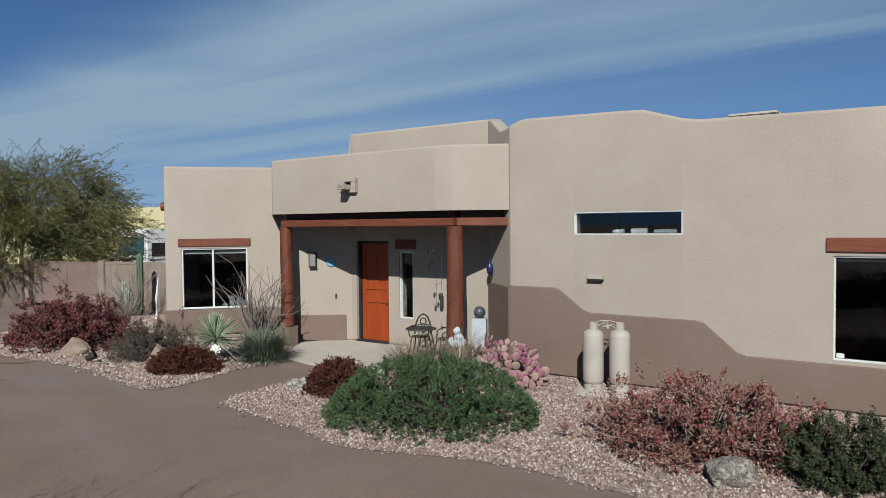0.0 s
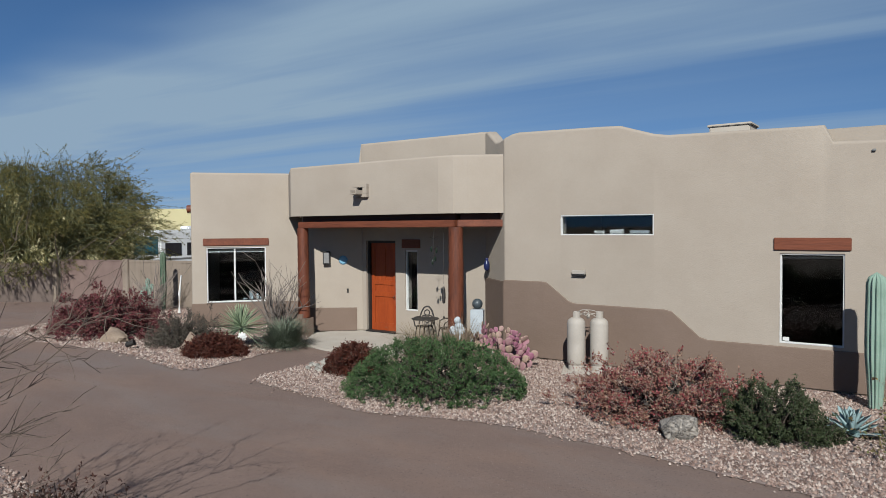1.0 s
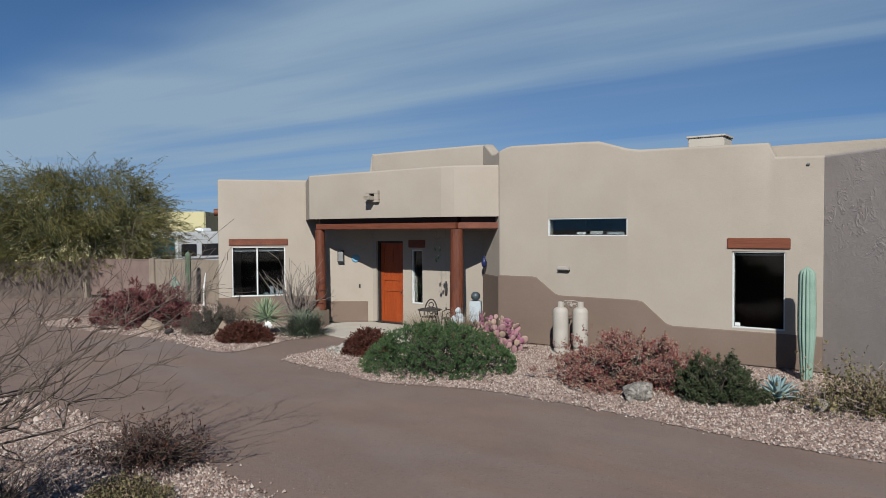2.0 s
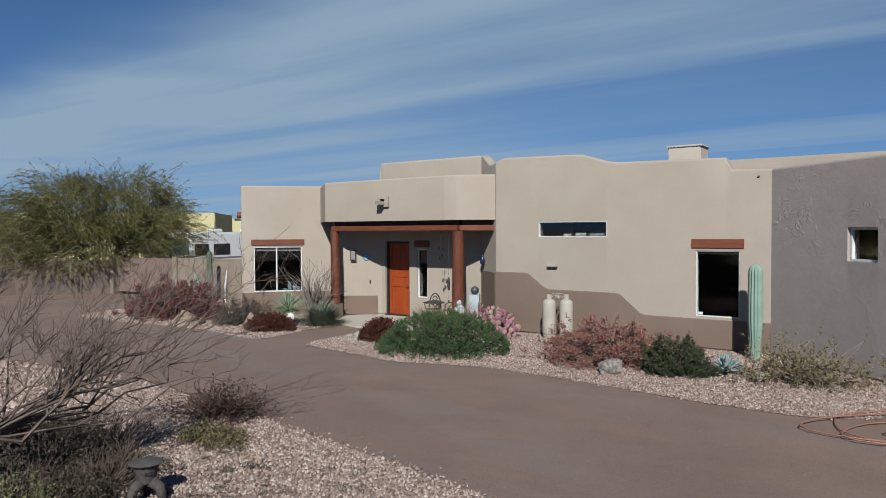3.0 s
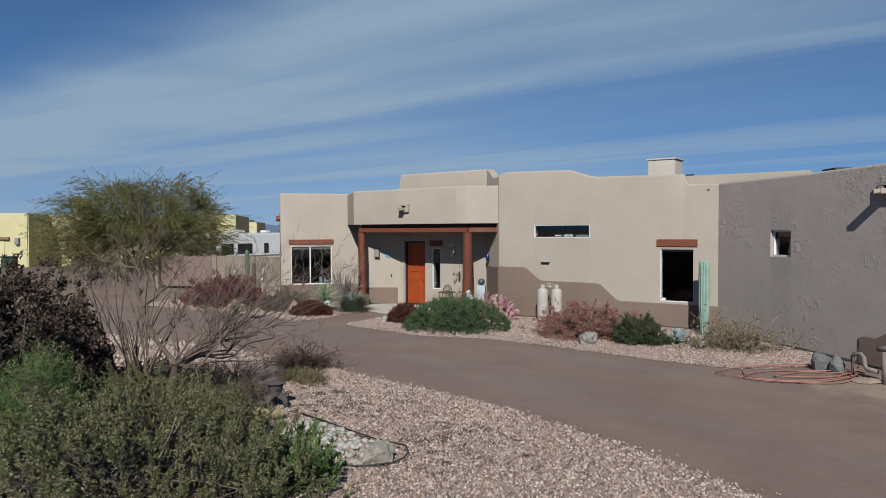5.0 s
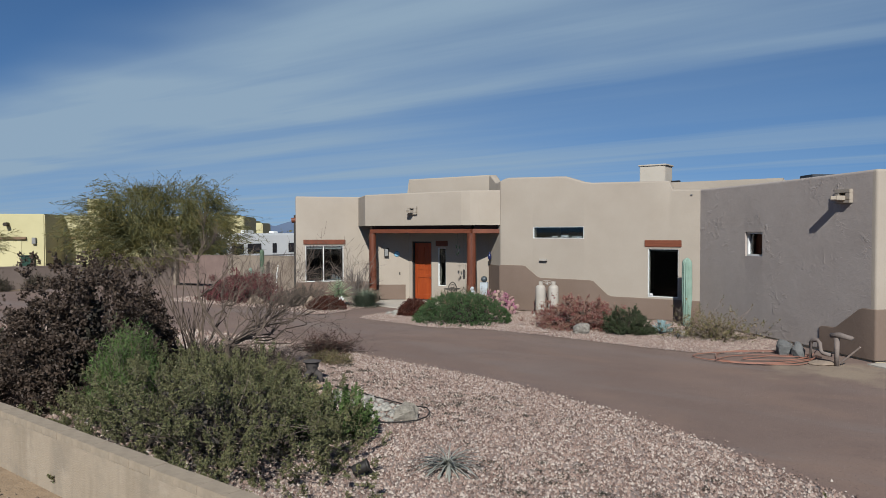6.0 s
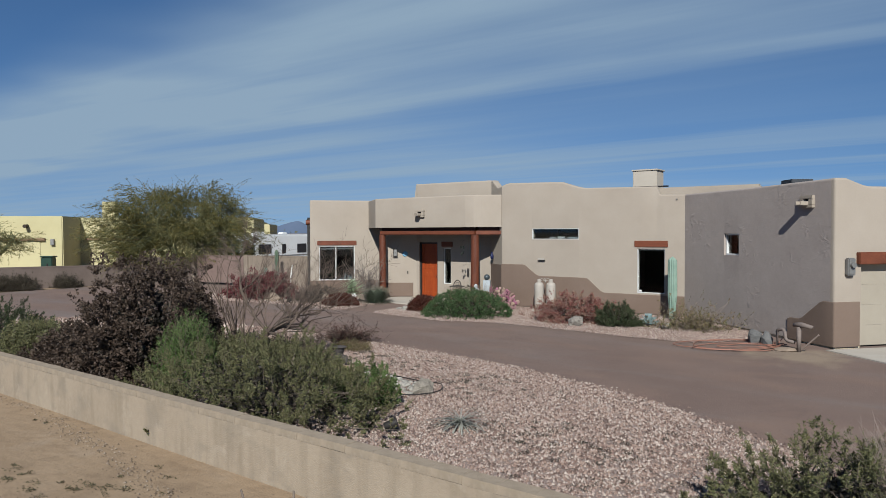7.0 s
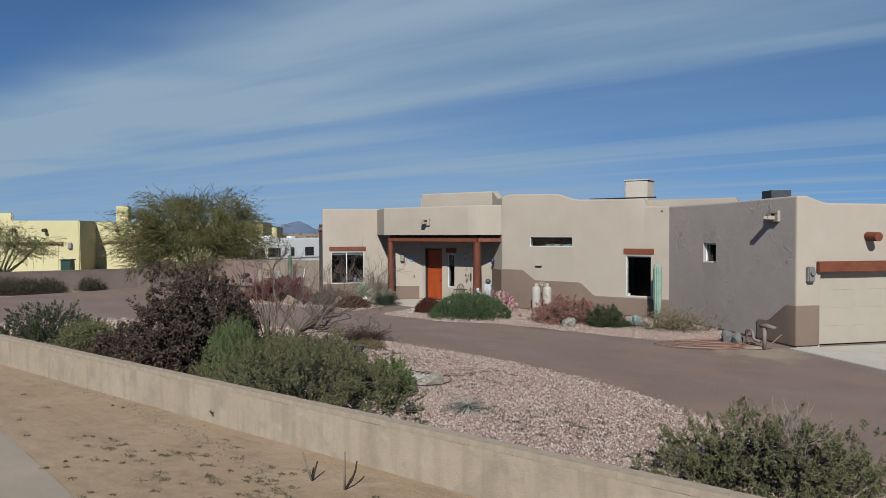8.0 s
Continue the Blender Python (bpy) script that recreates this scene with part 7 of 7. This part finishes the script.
part("viga", bm, TIMBER, house, "projecting round roof log", smooth=True, sharp=50)
for x, z in ((1.35, 4.26),):
    wall_block("roof_fitting", 6, HP.at(6, x=x), z, (0.06, 0.04, 0.04), GREY_METAL, "", "", parent=house)

# things seen on the window sills
sill = on_wall(6, HP.at(6, x=-3.4), 0.24, 2.86)
for dx, w, h, mat_ in ((-0.35, 0.22, 0.07, WHITE), (0.05, 0.30, 0.09, WHITE), (0.55, 0.42, 0.07, PALE_STONE)):
    bm = box(bmesh.new(), (w, 0.08, h), (dx, 0.02, h / 2 - 0.04), 0, 0.01)
    bm.transform(sill)
    tagged(part("sill_box", bm, mat_), "small pale box standing inside the high window", "box", "things on the high sill")
sill = on_wall(1, HP.at(1, x=-15.0), 0.27, 0.79)
for dx, w, h in ((-0.02, 0.12, 0.28), (0.16, 0.10, 0.20), (0.30, 0.10, 0.12), (-0.2, 0.14, 0.06)):
    bm = box(bmesh.new(), (w, 0.10, h), (dx, 0.05, h / 2 - 0.02), 10, 0.015)
    bm.transform(sill)
    tagged(part("sill_ornament", bm, PALE_STONE), "pale ornament standing inside the window", "ornament", "things inside the window")

# ---- garden things ----
HOSE_AT = (4.72, 6.95)
HOSE = surface("hose_orange", (0.185, 0.0742, 0.0477), (0.243, 0.125, 0.0894), 4.0, 40.0, 0.5, 0.05)
r = np.random.default_rng(8)
pts = []
for k in range(4 * 22):
    t = 2 * math.pi * k / 22
    turn = k // 22
    rx, ry = 1.05 + 0.42 * math.sin(turn * 2.1 + 0.4 * t / 6.28), 0.62 + 0.36 * math.cos(turn * 1.7)
    a = radians(43)
    x, y = rx * math.cos(t) + 0.34 * math.sin(turn * 3.3) + 0.10 * math.sin(3 * t + turn), ry * math.sin(t) + 0.2 * math.cos(turn * 2.2) + 0.06 * math.cos(2 * t + 2 * turn)
    pts.append((HOSE_AT[0] + x * math.cos(a) - y * math.sin(a), HOSE_AT[1] + x * math.sin(a) + y * math.cos(a), 0.0 + 0.006 * turn + 0.02 * max(0, math.sin(t * 2 + turn))))
pts += [(5.35, 7.4, 0.01), (5.6, 7.46, 0.05), (5.72, 7.47, 0.22)]
tagged(part("garden_hose", tube(bmesh.new(), pts, 0.011, 6), HOSE, None, smooth=True), "long orange garden hose coiled loosely on the ground", "hose")

PIPE = surface("pipe_pale", (0.095, 0.076, 0.066), (0.17, 0.138, 0.119), 6.0, 30.0, 0.8, 0.3)
pipes = thing("water_pipes", (5.84, 7.25, 0), "pale insulated backflow pipes standing by the garage wall", "pipes")
bm = bmesh.new()
tube(bm, [(5.60, 7.45, -0.03), (5.60, 7.45, 0.40), (5.63, 7.43, 0.46), (5.76, 7.34, 0.48), (5.81, 7.30, 0.42), (5.83, 7.28, 0.26), (5.88, 7.24, 0.20), (6.06, 7.10, 0.19)], 0.045, 10)
part("pipe", bm, PIPE, pipes, smooth=True)
bm = bmesh.new()
tube(bm, [(6.19, 7.00, -0.03), (6.19, 7.00, 0.62)], [0.05, 0.06], 10)
tube(bm, [(6.06, 7.04, 0.66), (6.24, 6.98, 0.68), (6.52, 6.80, 0.65)], [0.055, 0.07, 0.045], 10)
part("pipe", bm, PIPE, pipes, smooth=True)
bm = bmesh.new()
tube(bm, [(6.22, 7.08, 0.0), (6.66, 6.88, 0.46)], 0.022, 8)
tagged(part("driftwood", bm, TWIG_PALE), "short weathered stick leaning by the pipes", "stick")
rock("soil_clod", (5.95, 7.0, -0.03), (0.7, 0.4, 0.12), TANSTONE, "dark loose clods at the pipe feet", 79, 20, category="rock")

LANTERN = surface("lantern_stone", (0.0353, 0.0302, 0.0277), (0.0756, 0.0655, 0.0605), 6.0, 30.0, 0.9, 0.5, 30.0)
lan = thing("stone_lantern", (-2.36, -1.08, 0), "dark weathered stone garden lantern with a wide cap", "lantern")
bm = bmesh.new()
for k in range(3):
    a = 2.1 * k + 0.5
    tube(bm, [(-2.36 + 0.06 * math.cos(a), -1.08 + 0.06 * math.sin(a), 0.20), (-2.36 + 0.16 * math.cos(a), -1.08 + 0.16 * math.sin(a), 0.14), (-2.36 + 0.20 * math.cos(a), -1.08 + 0.20 * math.sin(a), -0.02)], [0.07, 0.06, 0.05], 8)
part("foot", bm, LANTERN, lan, smooth=True)
part("firebox", lathe(bmesh.new(), [(0.10, 0.19), (0.105, 0.21), (0.108, 0.25), (0.138, 0.36), (0.148, 0.40), (0.0, 0.405)], (-2.36, -1.08, 0), 12), LANTERN, lan, sharp=40)
for k in range(4):
    a = 1.57 * k - 0.4
    box_part("slot", (0.012, 0.07, 0.035), (-2.36 + 0.122 * math.cos(a), -1.08 + 0.122 * math.sin(a), 0.31), DARK, lan, "dark slot", math.degrees(a))
part("cap", lathe(bmesh.new(), [(0.12, 0.395), (0.18, 0.40), (0.19, 0.412), (0.16, 0.425), (0.08, 0.435), (0.0, 0.438)], (-2.36, -1.08, 0), 14), LANTERN, lan, sharp=40)


def spot_light(at, turn, label):
    root = thing("garden_spotlight", at, label, "lamp")
    m = Matrix.Translation((at[0], at[1], at[2] + 0.13)) @ Matrix.Rotation(radians(turn), 4, "Z") @ Matrix.Rotation(radians(70), 4, "Y")
    bm = lathe(bmesh.new(), [(0.05, -0.10), (0.065, -0.08), (0.07, 0.08), (0.082, 0.09), (0.082, 0.11), (0.06, 0.10), (0.0, 0.095)], (0, 0, 0), 16)
    bm.transform(m)
    part("lamp_head", bm, DARK, root, sharp=40)
    bm = bmesh.new()
    tube(bm, [(at[0], at[1], at[2] - 0.05), (at[0], at[1], at[2] + 0.10)], 0.012, 6)
    part("stake", bm, DARK, root)


spot_light((2.25, -4.75, 0), 40, "black cylindrical garden spotlight on gravel")
spot_light((-14.2, 8.15, 0), 40, "small black garden spotlight in the gravel bed")
bm = bmesh.new()
tube(bm, [(-1.6, -1.2, 0.02), (-0.9, -1.35, 0.03), (-0.2, -1.55, 0.05), (0.5, -1.75, 0.08), (1.1, -1.8, 0.10), (1.24, -1.92, 0.07), (1.31, -2.1, 0.05), (1.27, -2.3, 0.03), (1.1, -2.5, 0.02), (0.85, -2.66, 0.01), (0.6, -2.75, 0.01)], 0.011, 6)
tagged(part("drip_line", bm, DARK, None, smooth=True), "black irrigation tube lying over the cobbles", "tube")
FLOWER = surface("white_paint", (0.475, 0.475, 0.454), (0.562, 0.562, 0.54), 5.0, 30.0, 0.6, 0.05)
fl = thing("metal_flower", (-11.62, 9.55, 0), "white metal flower ornament on a stake", "ornament")
bm = bmesh.new()
tube(bm, [(-11.62, 9.55, -0.02), (-11.62, 9.55, 0.33)], 0.008, 5)
part("stake", bm, DARK, fl)
for ring, cnt, rad in ((0, 8, 0.11), (1, 6, 0.07)):
    for k in range(cnt):
        a = 2 * math.pi * k / cnt + ring * 0.4
        bm = bmesh.new()
        bmesh.ops.create_icosphere(bm, subdivisions=1, radius=1, matrix=Matrix.Translation((-11.62 + 0.03 * ring, 9.55 - 0.03 * ring - 0.01, 0.34)) @ Matrix.Rotation(radians(35), 4, "Z") @ Matrix.Rotation(a, 4, "Y") @ Matrix.Translation((rad * 0.6, 0, 0)) @ Matrix.Diagonal((rad * 0.55, 0.012, rad * 0.32, 1)))
        part("petal", bm, FLOWER, fl)
bm = bmesh.new()
tube(bm, [(-19.75, 13.3, 0.0), (-19.72, 13.3, 0.7), (-19.6, 13.3, 1.35)], [0.05, 0.045, 0.02], 8)
tagged(part("leaning_pole", bm, FLOWER), "pale curved pole leaning near the house corner", "pole")

# small weeds and pebbles on the sand beyond the yard wall
WEED = foliage("weed", [(0.0432, 0.0432, 0.0216), (0.0864, 0.0732, 0.0389), (0.0606, 0.0518, 0.0346)], 0.1)
r = np.random.default_rng(12)
c = np.concatenate([np.stack([r.uniform(-12, 7, 90), r.uniform(-11.0, -7.4, 90)], 1), np.stack([r.normal(2.8, 0.8, 34), r.normal(-8.8, 0.35, 34)], 1), np.stack([r.normal(0.3, 1.0, 46), r.normal(-9.1, 0.45, 46)], 1)])
k = 26
sz = r.uniform(0.02, 0.085, len(c))
b = np.concatenate([np.repeat(c, k, 0), np.full((len(c) * k, 1), -0.055)], 1) + r.normal(0, 1, (len(c) * k, 3)) * np.repeat(sz, k)[:, None] * np.array([1, 0.6, 0])
q = leaf_quads(b, r.normal(0, 1, (len(b), 3)) * np.array([1, 1, 0.3]) + np.array([0, 0, 0.4]), 0.035, 0.012, r)
q[..., 2] = np.maximum(q[..., 2], -0.058)
tagged(quads("weeds", q, None, WEED), "tiny dry weeds scattered over the sand", "weeds", kind="stuff")
rill = smooth_loop([(-7.0, -6.95), (-3.9, -7.05), (-1.8, -7.35), (0.0, -7.68), (1.2, -7.95), (2.6, -8.3), (2.4, -8.5), (0.8, -8.2), (-0.2, -7.95), (-2.0, -7.6), (-4.0, -7.25), (-7.0, -7.1)], 5)
PEBBLE = foliage("pebble_tan", [(0.09, 0.065, 0.045), (0.17, 0.13, 0.092), (0.25, 0.20, 0.15)], 0.0, 0.9, 0.3)
ob = gravel(rill, 260, 0.014, 15, None, PEBBLE)
ob.location.z = -0.035
tagged(ob, "small tan pebbles washed along a rill in the sand", "pebbles")
STREET = surface("street", (0.185, 0.150, 0.112), (0.245, 0.202, 0.155), 0.8, 20.0, 0.95, 0.2, 60.0)
dusted(STREET, (0.27, 0.21, 0.15), 0.5, 0.50, 0.70, 0.6)
sheet("road", smooth_loop([(-60, -7.0), (-20, -8.4), (-8, -9.0), (-3.6, -9.5), (-1, -10.0), (1.3, -10.5), (5, -11.6), (12, -13.2), (60, -20), (60, -60), (-60, -60)], 6), -0.05, STREET, "pale grey-brown packed dirt road")
r = np.random.default_rng(21)
c = np.concatenate([np.stack([r.normal(-2.2, 1.0, 60), r.normal(-0.2, 0.7, 60)], 1), np.stack([r.normal(5.0, 1.2, 50), r.normal(-3.6, 0.8, 50)], 1), np.stack([r.normal(1.5, 1.0, 40), r.normal(-1.0, 0.6, 40)], 1)])
k = 24
sz = r.uniform(0.03, 0.10, len(c))
b = np.concatenate([np.repeat(c, k, 0), np.full((len(c) * k, 1), 0.0)], 1) + r.normal(0, 1, (len(c) * k, 3)) * np.repeat(sz, k)[:, None] * np.array([1, 1, 0])
q = leaf_quads(b, r.normal(0, 1, (len(b), 3)) * np.array([1, 1, 0.3]) + np.array([0, 0, 0.5]), 0.05, 0.012, r)
q[..., 2] = np.maximum(q[..., 2], -0.01)
tagged(quads("gravel_weeds", q, None, F_GREY), "dull dry weeds sprouting between the gravel", "weeds", kind="stuff")
